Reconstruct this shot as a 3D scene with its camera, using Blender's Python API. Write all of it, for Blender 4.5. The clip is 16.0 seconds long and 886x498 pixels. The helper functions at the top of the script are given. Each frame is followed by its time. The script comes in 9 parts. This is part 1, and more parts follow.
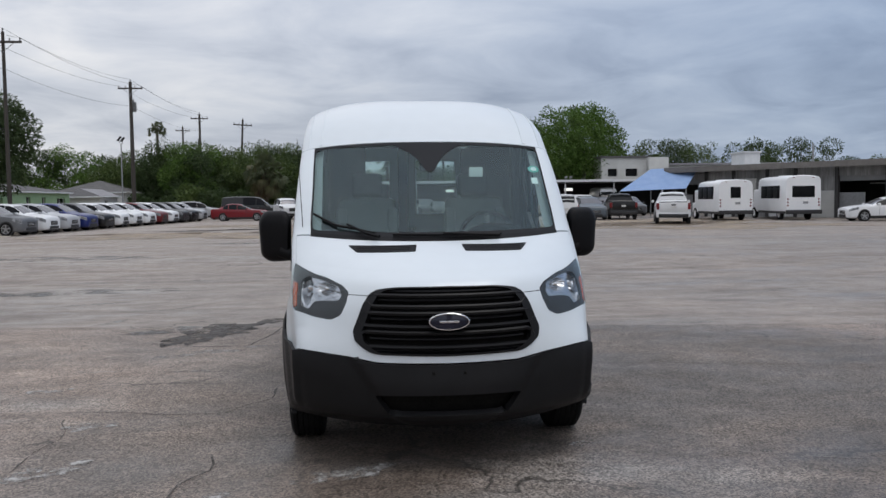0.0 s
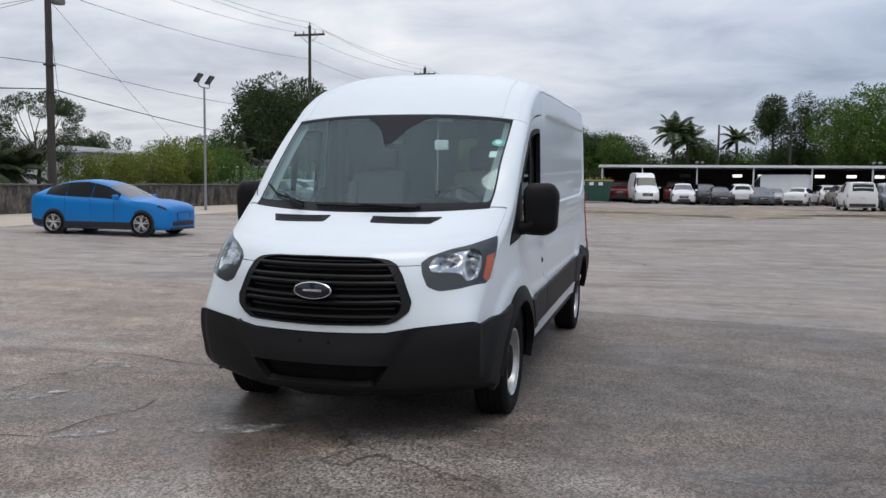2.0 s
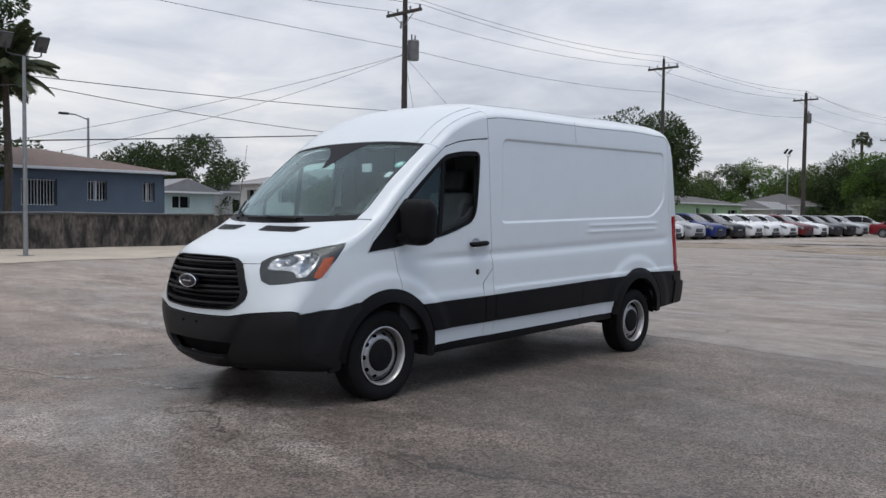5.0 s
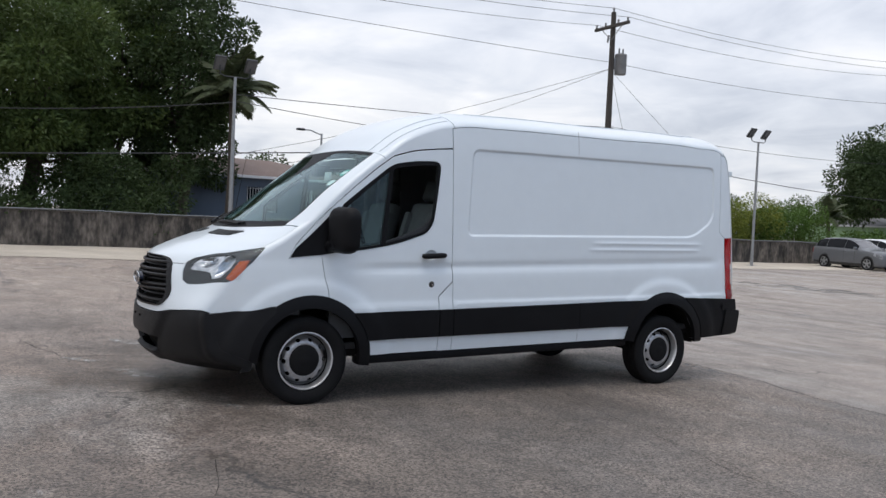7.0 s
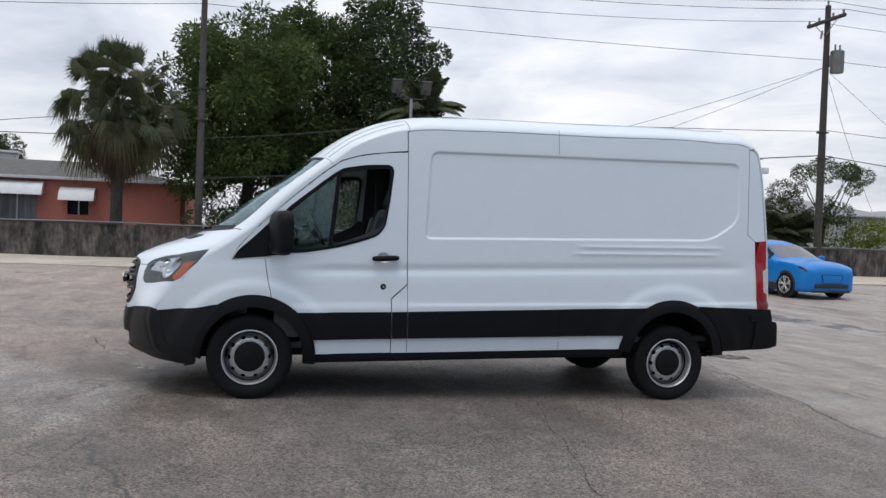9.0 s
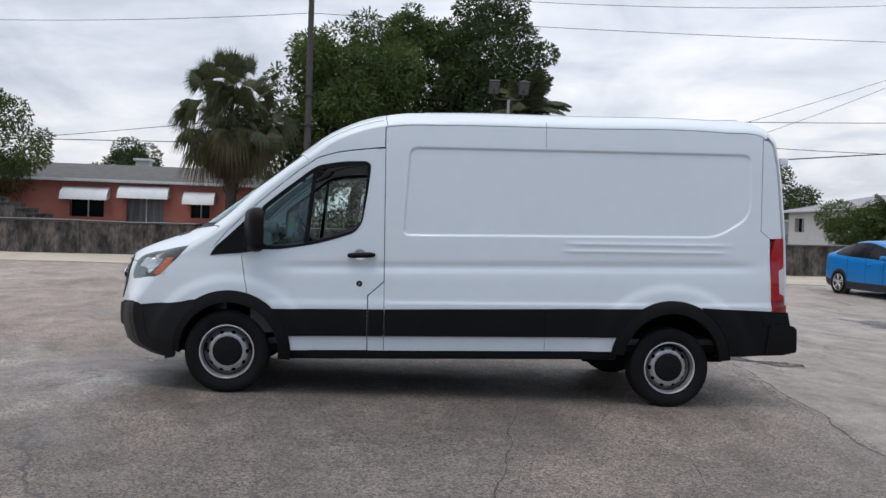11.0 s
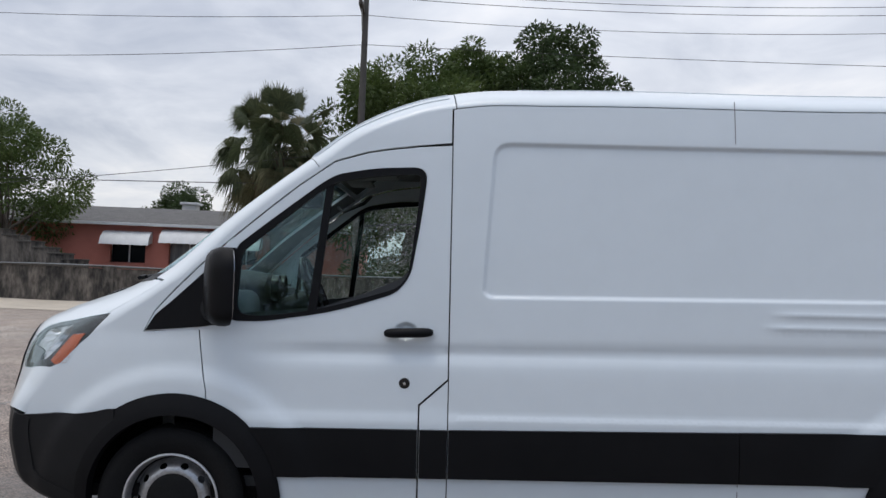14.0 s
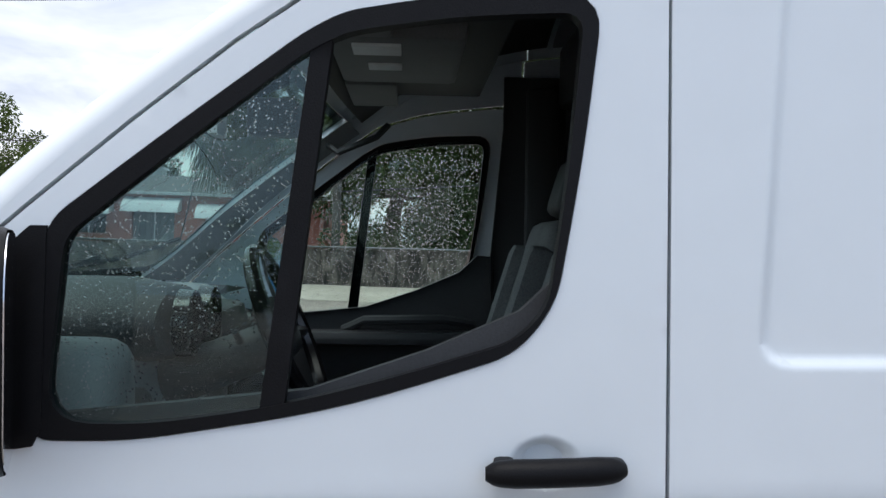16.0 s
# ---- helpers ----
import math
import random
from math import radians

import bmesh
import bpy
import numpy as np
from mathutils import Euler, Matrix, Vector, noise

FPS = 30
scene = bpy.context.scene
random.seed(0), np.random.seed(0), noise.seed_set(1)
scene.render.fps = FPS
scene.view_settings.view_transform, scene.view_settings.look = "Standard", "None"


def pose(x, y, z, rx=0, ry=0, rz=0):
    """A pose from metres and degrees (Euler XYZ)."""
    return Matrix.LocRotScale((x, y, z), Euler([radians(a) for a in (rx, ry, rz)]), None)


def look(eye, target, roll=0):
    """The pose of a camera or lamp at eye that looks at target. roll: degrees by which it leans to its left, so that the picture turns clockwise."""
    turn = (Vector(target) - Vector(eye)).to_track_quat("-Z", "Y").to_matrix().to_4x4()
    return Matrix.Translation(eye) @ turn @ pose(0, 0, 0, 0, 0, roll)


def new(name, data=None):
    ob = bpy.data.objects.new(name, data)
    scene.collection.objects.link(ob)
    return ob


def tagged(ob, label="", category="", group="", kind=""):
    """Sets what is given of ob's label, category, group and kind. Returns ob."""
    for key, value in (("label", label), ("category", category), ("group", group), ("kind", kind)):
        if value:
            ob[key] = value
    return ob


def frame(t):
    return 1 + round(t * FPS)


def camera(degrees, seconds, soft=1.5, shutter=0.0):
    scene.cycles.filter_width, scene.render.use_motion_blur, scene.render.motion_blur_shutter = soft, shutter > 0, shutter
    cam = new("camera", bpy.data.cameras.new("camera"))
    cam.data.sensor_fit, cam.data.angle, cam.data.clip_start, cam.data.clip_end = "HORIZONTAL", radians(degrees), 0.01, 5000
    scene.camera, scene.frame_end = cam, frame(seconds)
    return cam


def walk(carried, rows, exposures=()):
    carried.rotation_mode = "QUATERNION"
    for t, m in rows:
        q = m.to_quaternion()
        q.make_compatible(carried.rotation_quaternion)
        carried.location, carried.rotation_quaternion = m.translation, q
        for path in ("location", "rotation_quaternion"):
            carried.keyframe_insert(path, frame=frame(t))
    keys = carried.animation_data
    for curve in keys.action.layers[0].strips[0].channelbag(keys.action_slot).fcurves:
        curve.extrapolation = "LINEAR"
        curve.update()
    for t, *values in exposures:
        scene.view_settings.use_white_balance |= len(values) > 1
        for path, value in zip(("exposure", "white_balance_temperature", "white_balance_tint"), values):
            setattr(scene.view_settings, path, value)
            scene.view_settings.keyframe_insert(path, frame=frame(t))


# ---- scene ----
cam = camera(56.2, 16.0)
PATH = [
    (0, (-0.448, -5.709, 1.598), (-0.269, -3.721, 1.479), -0.7),
    (0.5, (0.124, -5.74, 1.592), (0.076, -3.745, 1.454), -0.1),
    (1, (0.746, -5.643, 1.57), (0.52, -3.661, 1.426), 0.3),
    (1.5, (1.366, -5.603, 1.541), (0.963, -3.651, 1.374), -0.2),
    (2, (1.957, -5.404, 1.527), (1.429, -3.482, 1.368), 0.6),
    (2.5, (2.587, -5.324, 1.518), (1.907, -3.448, 1.383), 0.6),
    (3, (3.187, -5.117, 1.488), (2.369, -3.296, 1.367), 1.1),
    (3.5, (3.842, -5.031, 1.479), (2.886, -3.28, 1.347), 1.2),
    (4, (4.426, -4.819, 1.458), (3.349, -3.14, 1.324), 1.6),
    (4.5, (5.026, -4.627, 1.454), (3.799, -3.051, 1.354), 0.8),
    (5, (5.519, -4.317, 1.422), (4.17, -2.843, 1.337), 0.7),
    (5.2, (5.693, -4.131, 1.444), (4.306, -2.692, 1.369), 0.9),
    (7.3, (7.173, -2.045, 1.447), (5.41, -1.103, 1.37), 2.1),
    (7.5, (7.329, -1.837, 1.421), (5.54, -0.946, 1.334), 1.5),
    (8, (7.546, -1.278, 1.389), (5.688, -0.542, 1.303), 0.2),
    (8.5, (7.722, -0.649, 1.365), (5.814, -0.052, 1.308), 0.6),
    (9, (7.827, -0.123, 1.415), (5.886, 0.36, 1.372), 2.1),
    (9.2, (7.783, 0.111, 1.399), (5.833, 0.551, 1.367), 2.7),
    (11.3, (7.918, 1.342, 1.409), (5.925, 1.488, 1.351), 1.7),
    (11.5, (7.83, 1.418, 1.421), (5.837, 1.565, 1.35), 1.5),
    (12, (7.593, 1.427, 1.373), (5.6, 1.571, 1.291), 1.1),
    (12.5, (7.047, 1.362, 1.374), (5.053, 1.494, 1.295), 1.4),
    (13, (6.388, 1.348, 1.363), (4.392, 1.458, 1.309), 2.5),
    (13.5, (5.662, 1.241, 1.405), (3.663, 1.304, 1.407), 2.4),
    (14, (4.893, 1.184, 1.446), (2.894, 1.209, 1.509), 2.3),
    (14.5, (4.139, 1.094, 1.471), (2.141, 1.097, 1.554), 1.4),
    (15, (3.427, 1.007, 1.484), (1.427, 1.026, 1.512), 1.4),
    (15.5, (2.825, 0.92, 1.509), (0.826, 0.962, 1.505), 1.3),
    (16, (2.318, 0.84, 1.531), (0.32, 0.921, 1.516), 2.0),
]
walk(cam, [(t, look(eye, target, roll)) for t, eye, target, roll in PATH],
     exposures=[(0, -.12), (1, -.08), (2, .03), (3.2, -.10), (4, -.03), (5, -.06), (8, .26), (9.2, .16), (11.5, .16), (12.5, .22), (13.2, .18), (14, .06), (14.5, -.16), (15.0, .06), (15.5, .24), (16, .66)])


# ---- world, sun ----
SLOPE = 0.0157      # the lot falls gently towards the back of the van


def gz(x, y):
    """Height of the ground."""
    r = math.hypot(x, y - 2)
    fade = min(1, max(0, (26 - r) / 14))
    fade = fade * fade * (3 - 2 * fade)
    return -SLOPE * max(-9, min(9, y)) * fade


world = bpy.data.worlds.new("overcast_sky")
scene.world = world
world.use_nodes = True
wn, wl = world.node_tree.nodes, world.node_tree.links
wn.clear()


def wnode(kind, **kw):
    n = wn.new(kind)
    for k, val in kw.items():
        n.inputs[k].default_value = val
    return n


sky = wn.new("ShaderNodeTexSky")
sky.sky_type, sky.sun_disc = "NISHITA", False
sky.sun_elevation, sky.sun_rotation = radians(72), radians(125)
sky.air_density, sky.dust_density, sky.ozone_density = 1.0, 3.0, 1.0
tc = wn.new("ShaderNodeTexCoord")
sep = wn.new("ShaderNodeSeparateXYZ")
wl.new(tc.outputs["Generated"], sep.inputs[0])
# clouds lie on a flat layer: divide the direction by its height
up = wn.new("ShaderNodeMath")
up.operation = "MAXIMUM"
up.inputs[1].default_value = 0.0
wl.new(sep.outputs["Z"], up.inputs[0])
upb = wn.new("ShaderNodeMath")
upb.operation = "ADD"
upb.inputs[1].default_value = 0.16
wl.new(up.outputs[0], upb.inputs[0])
flat = wn.new("ShaderNodeVectorMath")
flat.operation = "DIVIDE"
wl.new(tc.outputs["Generated"], flat.inputs[0])
wl.new(upb.outputs[0], flat.inputs[1])
big = wnode("ShaderNodeTexNoise", Scale=0.55, Detail=6.0, Roughness=0.55, Distortion=0.3)
wl.new(flat.outputs[0], big.inputs["Vector"])
small = wnode("ShaderNodeTexNoise", Scale=1.9, Detail=7.0, Roughness=0.55, Distortion=0.5)
wl.new(flat.outputs[0], small.inputs["Vector"])
mixn = wn.new("ShaderNodeMath")
mixn.operation = "MULTIPLY_ADD"
mixn.inputs[1].default_value = 0.5
wl.new(small.outputs["Fac"], mixn.inputs[0])
half = wn.new("ShaderNodeMath")
half.operation = "MULTIPLY"
half.inputs[1].default_value = 0.5
wl.new(big.outputs["Fac"], half.inputs[0])
wl.new(half.outputs[0], mixn.inputs[2])
# a rain cloud stands in the north-east: the sky is bluer and darker that way
side = wn.new("ShaderNodeVectorMath")
side.operation = "DOT_PRODUCT"
side.inputs[1].default_value = (0.90, 0.43, 0.0)
wl.new(tc.outputs["Generated"], side.inputs[0])
storm = wn.new("ShaderNodeMapRange")
storm.interpolation_type = "SMOOTHSTEP"
storm.inputs["From Min"].default_value, storm.inputs["From Max"].default_value = 0.08, 0.95
wl.new(side.outputs["Value"], storm.inputs["Value"])
ramp = wn.new("ShaderNodeValToRGB")
cr = ramp.color_ramp
cr.elements[0].position, cr.elements[0].color = 0.36, (0.48, 0.515, 0.60, 1)
cr.elements[1].position, cr.elements[1].color = 0.65, (0.97, 0.96, 0.97, 1)
e = cr.elements.new(0.5)
e.color = (0.72, 0.745, 0.81, 1)
wl.new(mixn.outputs[0], ramp.inputs["Fac"])
stormy = wn.new("ShaderNodeMix")
stormy.data_type = "RGBA"
stormy.blend_type = "MULTIPLY"
stormy.inputs["B"].default_value = (0.48, 0.585, 0.74, 1)
wl.new(storm.outputs["Result"], stormy.inputs["Factor"])
wl.new(ramp.outputs["Color"], stormy.inputs["A"])
bg_sky = wnode("ShaderNodeBackground", Strength=0.02)
wl.new(sky.outputs["Color"], bg_sky.inputs["Color"])
# an overcast sky is brighter overhead than at the horizon
lum = wn.new("ShaderNodeMapRange")
lum.inputs["From Min"].default_value, lum.inputs["From Max"].default_value = 0.12, 1.0
lum.inputs["To Min"].default_value, lum.inputs["To Max"].default_value = 0.86, 1.50
wl.new(up.outputs[0], lum.inputs["Value"])
bg_cloud = wn.new("ShaderNodeBackground")
wl.new(lum.outputs["Result"], bg_cloud.inputs["Strength"])
wl.new(stormy.outputs["Result"], bg_cloud.inputs["Color"])
both = wn.new("ShaderNodeAddShader")
wl.new(bg_sky.outputs[0], both.inputs[0])
wl.new(bg_cloud.outputs[0], both.inputs[1])
wout = wn.new("ShaderNodeOutputWorld")
wl.new(both.outputs[0], wout.inputs["Surface"])

sun = new("sun", bpy.data.lights.new("sun", "SUN"))
sun.data.energy, sun.data.angle, sun.data.color = 0.80, radians(30), (1.0, 0.97, 0.92)
sun.matrix_world = look((9.5, -4.5, 36), (0, 2, 0))
scene.view_settings.exposure = 0.0

# ---- materials ----


def surface(name, col, rough=0.5, metal=0.0, col2=None, scale=4.0, mix=0.5, fine=0.0, fscale=60.0, bump=0.0, bscale=None, coat=0.0, spec=None, rand=0.0, rough2=None, stretch=(1, 1, 1), island=False):
    """A principled material: col to col2 in soft patches, fine grain, relief, and a change of brightness from piece to piece."""
    m = bpy.data.materials.new(name)
    m.use_nodes = True
    n, l = m.node_tree.nodes, m.node_tree.links
    p = n["Principled BSDF"]
    p.inputs["Base Color"].default_value = (*col, 1)
    p.inputs["Roughness"].default_value, p.inputs["Metallic"].default_value = rough, metal
    if coat:
        p.inputs["Coat Weight"].default_value, p.inputs["Coat Roughness"].default_value = coat, 0.04
    if spec is not None:
        p.inputs["Specular IOR Level"].default_value = spec
    co = n.new("ShaderNodeTexCoord")
    mp = n.new("ShaderNodeMapping")
    mp.inputs["Scale"].default_value = stretch
    l.new(co.outputs["Object"], mp.inputs["Vector"])
    src = None
    if col2:
        t = n.new("ShaderNodeTexNoise")
        t.inputs["Scale"].default_value, t.inputs["Detail"].default_value, t.inputs["Roughness"].default_value = scale, 6, 0.6
        l.new(mp.outputs[0], t.inputs["Vector"])
        r = n.new("ShaderNodeMapRange")
        r.inputs["From Min"].default_value, r.inputs["From Max"].default_value = 0.5 - mix / 2, 0.5 + mix / 2
        l.new(t.outputs["Fac"], r.inputs["Value"])
        x = n.new("ShaderNodeMix")
        x.data_type = "RGBA"
        x.inputs["A"].default_value, x.inputs["B"].default_value = (*col, 1), (*col2, 1)
        l.new(r.outputs["Result"], x.inputs["Factor"])
        src = x.outputs["Result"]
        if rough2 is not None:
            r2 = n.new("ShaderNodeMapRange")
            r2.inputs["From Min"].default_value, r2.inputs["From Max"].default_value = 0.35, 0.65
            r2.inputs["To Min"].default_value, r2.inputs["To Max"].default_value = rough, rough2
            l.new(t.outputs["Fac"], r2.inputs["Value"])
            l.new(r2.outputs["Result"], p.inputs["Roughness"])
    grain = None
    if fine or bump:
        grain = n.new("ShaderNodeTexNoise")
        grain.inputs["Scale"].default_value, grain.inputs["Detail"].default_value = fscale, 4
        l.new(mp.outputs[0], grain.inputs["Vector"])
    vary = []
    if fine:
        a = n.new("ShaderNodeMapRange")
        a.inputs["From Min"].default_value, a.inputs["From Max"].default_value = 0.3, 0.7
        a.inputs["To Min"].default_value, a.inputs["To Max"].default_value = 1 - fine, 1 + fine
        l.new(grain.outputs["Fac"], a.inputs["Value"])
        vary.append(a.outputs["Result"])
    if rand:
        if island:
            o = n.new("ShaderNodeNewGeometry").outputs["Random Per Island"]
        else:
            o = n.new("ShaderNodeObjectInfo").outputs["Random"]
        a = n.new("ShaderNodeMapRange")
        a.inputs["To Min"].default_value, a.inputs["To Max"].default_value = 1 - rand, 1 + rand
        l.new(o, a.inputs["Value"])
        vary.append(a.outputs["Result"])
    for out in vary:
        x = n.new("ShaderNodeMix")
        x.data_type, x.blend_type = "RGBA", "MULTIPLY"
        x.inputs["Factor"].default_value = 1
        if src is None:
            x.inputs["A"].default_value = (*col, 1)
        else:
            l.new(src, x.inputs["A"])
        l.new(out, x.inputs["B"])
        src = x.outputs["Result"]
    if src is not None:
        l.new(src, p.inputs["Base Color"])
    if bump:
        b = n.new("ShaderNodeBump")
        b.inputs["Strength"].default_value, b.inputs["Distance"].default_value = 1.0, bump
        if bscale:
            g2 = n.new("ShaderNodeTexNoise")
            g2.inputs["Scale"].default_value, g2.inputs["Detail"].default_value = bscale, 5
            l.new(mp.outputs[0], g2.inputs["Vector"])
            l.new(g2.outputs["Fac"], b.inputs["Height"])
        else:
            l.new(grain.outputs["Fac"], b.inputs["Height"])
        l.new(b.outputs[0], p.inputs["Normal"])
    return m


def glass(name, tint=(0.9, 0.95, 0.93), rough=0.0, clear=0.8, drops=0.0, base=0.06, film=0.0):
    """Thin window glass: lets most light straight through and mirrors the rest by its Fresnel gloss. drops: rain drops on it."""
    m = bpy.data.materials.new(name)
    m.use_nodes = True
    n, l = m.node_tree.nodes, m.node_tree.links
    n.clear()
    tr = n.new("ShaderNodeBsdfTransparent")
    tr.inputs["Color"].default_value = (*[c * clear for c in tint], 1)
    gl = n.new("ShaderNodeBsdfGlossy")
    gl.inputs["Color"].default_value = (0.78, 0.95, 0.98, 1)
    gl.inputs["Roughness"].default_value = rough
    lw = n.new("ShaderNodeLayerWeight")
    lw.inputs["Blend"].default_value = 0.5
    po = n.new("ShaderNodeMath")
    po.operation = "POWER"
    po.inputs[1].default_value = 5
    l.new(lw.outputs["Facing"], po.inputs[0])
    fr = n.new("ShaderNodeMath")
    fr.operation = "MULTIPLY_ADD"
    fr.inputs[1].default_value, fr.inputs[2].default_value = 1 - base, base
    l.new(po.outputs[0], fr.inputs[0])
    mx = n.new("ShaderNodeMixShader")
    fac = fr.outputs[0]
    out = n.new("ShaderNodeOutputMaterial")
    if drops:
        co = n.new("ShaderNodeTexCoord")
        vo = n.new("ShaderNodeTexVoronoi")
        vo.inputs["Scale"].default_value = 190
        l.new(co.outputs["Object"], vo.inputs["Vector"])
        lt = n.new("ShaderNodeMath")
        lt.operation = "LESS_THAN"
        lt.inputs[1].default_value = 0.34
        l.new(vo.outputs["Distance"], lt.inputs[0])
        wh = n.new("ShaderNodeTexWhiteNoise")
        l.new(vo.outputs["Position"], wh.inputs["Vector"])
        few = n.new("ShaderNodeMath")
        few.operation = "LESS_THAN"
        few.inputs[1].default_value = drops
        l.new(wh.outputs["Value"], few.inputs[0])
        both = n.new("ShaderNodeMath")
        both.operation = "MULTIPLY"
        l.new(lt.outputs[0], both.inputs[0])
        l.new(few.outputs[0], both.inputs[1])
        b = n.new("ShaderNodeBump")
        b.invert = True
        b.inputs["Distance"].default_value = 0.012
        l.new(vo.outputs["Distance"], b.inputs["Height"])
        wet = n.new("ShaderNodeBsdfGlass")
        wet.inputs["IOR"].default_value = 1.33
        wet.inputs["Color"].default_value = (0.86, 0.9, 0.9, 1)
        l.new(b.outputs[0], wet.inputs["Normal"])
    l.new(fac, mx.inputs["Fac"])
    l.new(tr.outputs[0], mx.inputs[1])
    l.new(gl.outputs[0], mx.inputs[2])
    last = mx
    if drops:
        m2 = n.new("ShaderNodeMixShader")
        l.new(both.outputs[0], m2.inputs["Fac"])
        l.new(mx.outputs[0], m2.inputs[1])
        l.new(wet.outputs[0], m2.inputs[2])
        last = m2
    if film:
        # a thin film of dust
        du = n.new("ShaderNodeBsdfDiffuse")
        du.inputs["Color"].default_value = (0.50, 0.64, 0.66, 1)
        m3 = n.new("ShaderNodeMixShader")
        m3.inputs["Fac"].default_value = film
        l.new(last.outputs[0], m3.inputs[1])
        l.new(du.outputs[0], m3.inputs[2])
        last = m3
    l.new(last.outputs[0], out.inputs["Surface"])
    return m


def worn_asphalt():
    """Old asphalt: pale grey stone chips, brown dust, darker damp patches with more gloss, cracks and a few pale scrapes."""
    m = bpy.data.materials.new("worn_asphalt")
    m.use_nodes = True
    n, l = m.node_tree.nodes, m.node_tree.links
    p = n["Principled BSDF"]
    co = n.new("ShaderNodeTexCoord")

    def noise_at(sc, det=6, ro=0.6, stretch=None, dist=0.0):
        t = n.new("ShaderNodeTexNoise")
        t.inputs["Scale"].default_value, t.inputs["Detail"].default_value, t.inputs["Roughness"].default_value = sc, det, ro
        t.inputs["Distortion"].default_value = dist
        if stretch:
            mp = n.new("ShaderNodeMapping")
            mp.inputs["Scale"].default_value = stretch
            mp.inputs["Rotation"].default_value = (0, 0, radians(12))
            l.new(co.outputs["Object"], mp.inputs["Vector"])
            l.new(mp.outputs[0], t.inputs["Vector"])
        else:
            l.new(co.outputs["Object"], t.inputs["Vector"])
        return t.outputs["Fac"]

    def rng(v, a, b, c=0.0, d=1.0):
        r = n.new("ShaderNodeMapRange")
        for k, val in zip(("From Min", "From Max", "To Min", "To Max"), (a, b, c, d)):
            r.inputs[k].default_value = val
        l.new(v, r.inputs["Value"])
        return r.outputs["Result"]

    def mixc(f, a, b, mode="MIX"):
        x = n.new("ShaderNodeMix")
        x.data_type, x.blend_type = "RGBA", mode
        for key, val in (("Factor", f), ("A", a), ("B", b)):
            if isinstance(val, (tuple, float, int)):
                x.inputs[key].default_value = val if key == "Factor" else (*val, 1)
            else:
                l.new(val, x.inputs[key])
        return x.outputs["Result"]

    chips = n.new("ShaderNodeTexVoronoi")
    chips.inputs["Scale"].default_value = 90
    l.new(co.outputs["Object"], chips.inputs["Vector"])
    bw = n.new("ShaderNodeRGBToBW")
    l.new(chips.outputs["Color"], bw.inputs[0])
    dust = rng(noise_at(0.16, 8, 0.62), 0.40, 0.60)
    col = mixc(dust, (0.200, 0.170, 0.150), (0.300, 0.236, 0.194))
    col = mixc(rng(noise_at(0.5, 8, 0.68), 0.44, 0.66), col, (0.180, 0.146, 0.122))
    damp = rng(noise_at(0.22, 7, 0.6, (0.5, 1.6, 1)), 0.50, 0.62)
    col = mixc(damp, col, mixc(1.0, col, (0.76, 0.755, 0.75), "MULTIPLY"))
    # dry dusty ground further towards the wall
    sx = n.new("ShaderNodeSeparateXYZ")
    l.new(co.outputs["Object"], sx.inputs[0])
    drift = n.new("ShaderNodeMath")
    drift.operation = "MULTIPLY_ADD"
    drift.inputs[1].default_value = 9.0
    l.new(noise_at(0.14, 8, 0.65, (0.6, 1.4, 1)), drift.inputs[0])
    l.new(sx.outputs["X"], drift.inputs[2])
    col = mixc(rng(drift.outputs[0], 1.5, -6.0, 0.0, 0.72), col, (0.345, 0.285, 0.238))
    # undried ground with a ragged border; the van's shade is put into this colour too
    wet_shade_zone = n.new("ShaderNodeMapping")
    wet_shade_zone.inputs["Location"].default_value = (-0.50, 0.0, 0)
    wet_shade_zone.inputs["Scale"].default_value = (0.25, 0.22, 0)
    l.new(co.outputs["Object"], wet_shade_zone.inputs["Vector"])
    far = n.new("ShaderNodeVectorMath")
    far.operation = "LENGTH"
    l.new(wet_shade_zone.outputs[0], far.inputs[0])
    ragged = n.new("ShaderNodeMath")
    ragged.operation = "MULTIPLY_ADD"
    ragged.inputs[1].default_value = 1.6
    l.new(noise_at(0.35, 8, 0.65), ragged.inputs[0])
    l.new(far.outputs["Value"], ragged.inputs[2])
    wet = n.new("ShaderNodeMath")
    wet.operation = "MULTIPLY"
    wet.inputs[1].default_value = 1.0
    l.new(rng(ragged.outputs[0], 2.15, 1.45), wet.inputs[0])
    col = mixc(wet.outputs[0], col, mixc(1.0, col, (0.62, 0.63, 0.625), "MULTIPLY"))
    # another, paler and smoother paving begins behind a slanting joint
    join = n.new("ShaderNodeVectorMath")
    join.operation = "DOT_PRODUCT"
    join.inputs[1].default_value = (0.15, 1.0, 0.0)
    l.new(co.outputs["Object"], join.inputs[0])
    wavy = n.new("ShaderNodeMath")
    wavy.operation = "MULTIPLY_ADD"
    wavy.inputs[1].default_value = 0.35
    l.new(noise_at(0.9, 6, 0.6), wavy.inputs[0])
    l.new(join.outputs["Value"], wavy.inputs[2])
    smooth_bed = rng(wavy.outputs[0], 5.40, 5.46)
    col = mixc(smooth_bed, col, mixc(0.50, col, (0.320, 0.286, 0.256)))
    # brown washed-out tongues and dark damp stains with clear borders
    col = mixc(rng(noise_at(0.33, 10, 0.72, (0.5, 1.5, 1), 0.5), 0.535, 0.60, 0, 0.55), col, (0.150, 0.118, 0.098))
    col = mixc(rng(noise_at(0.75, 10, 0.70, (0.45, 1.4, 1), 0.8), 0.57, 0.66, 0, 0.50), col, (0.115, 0.102, 0.095))
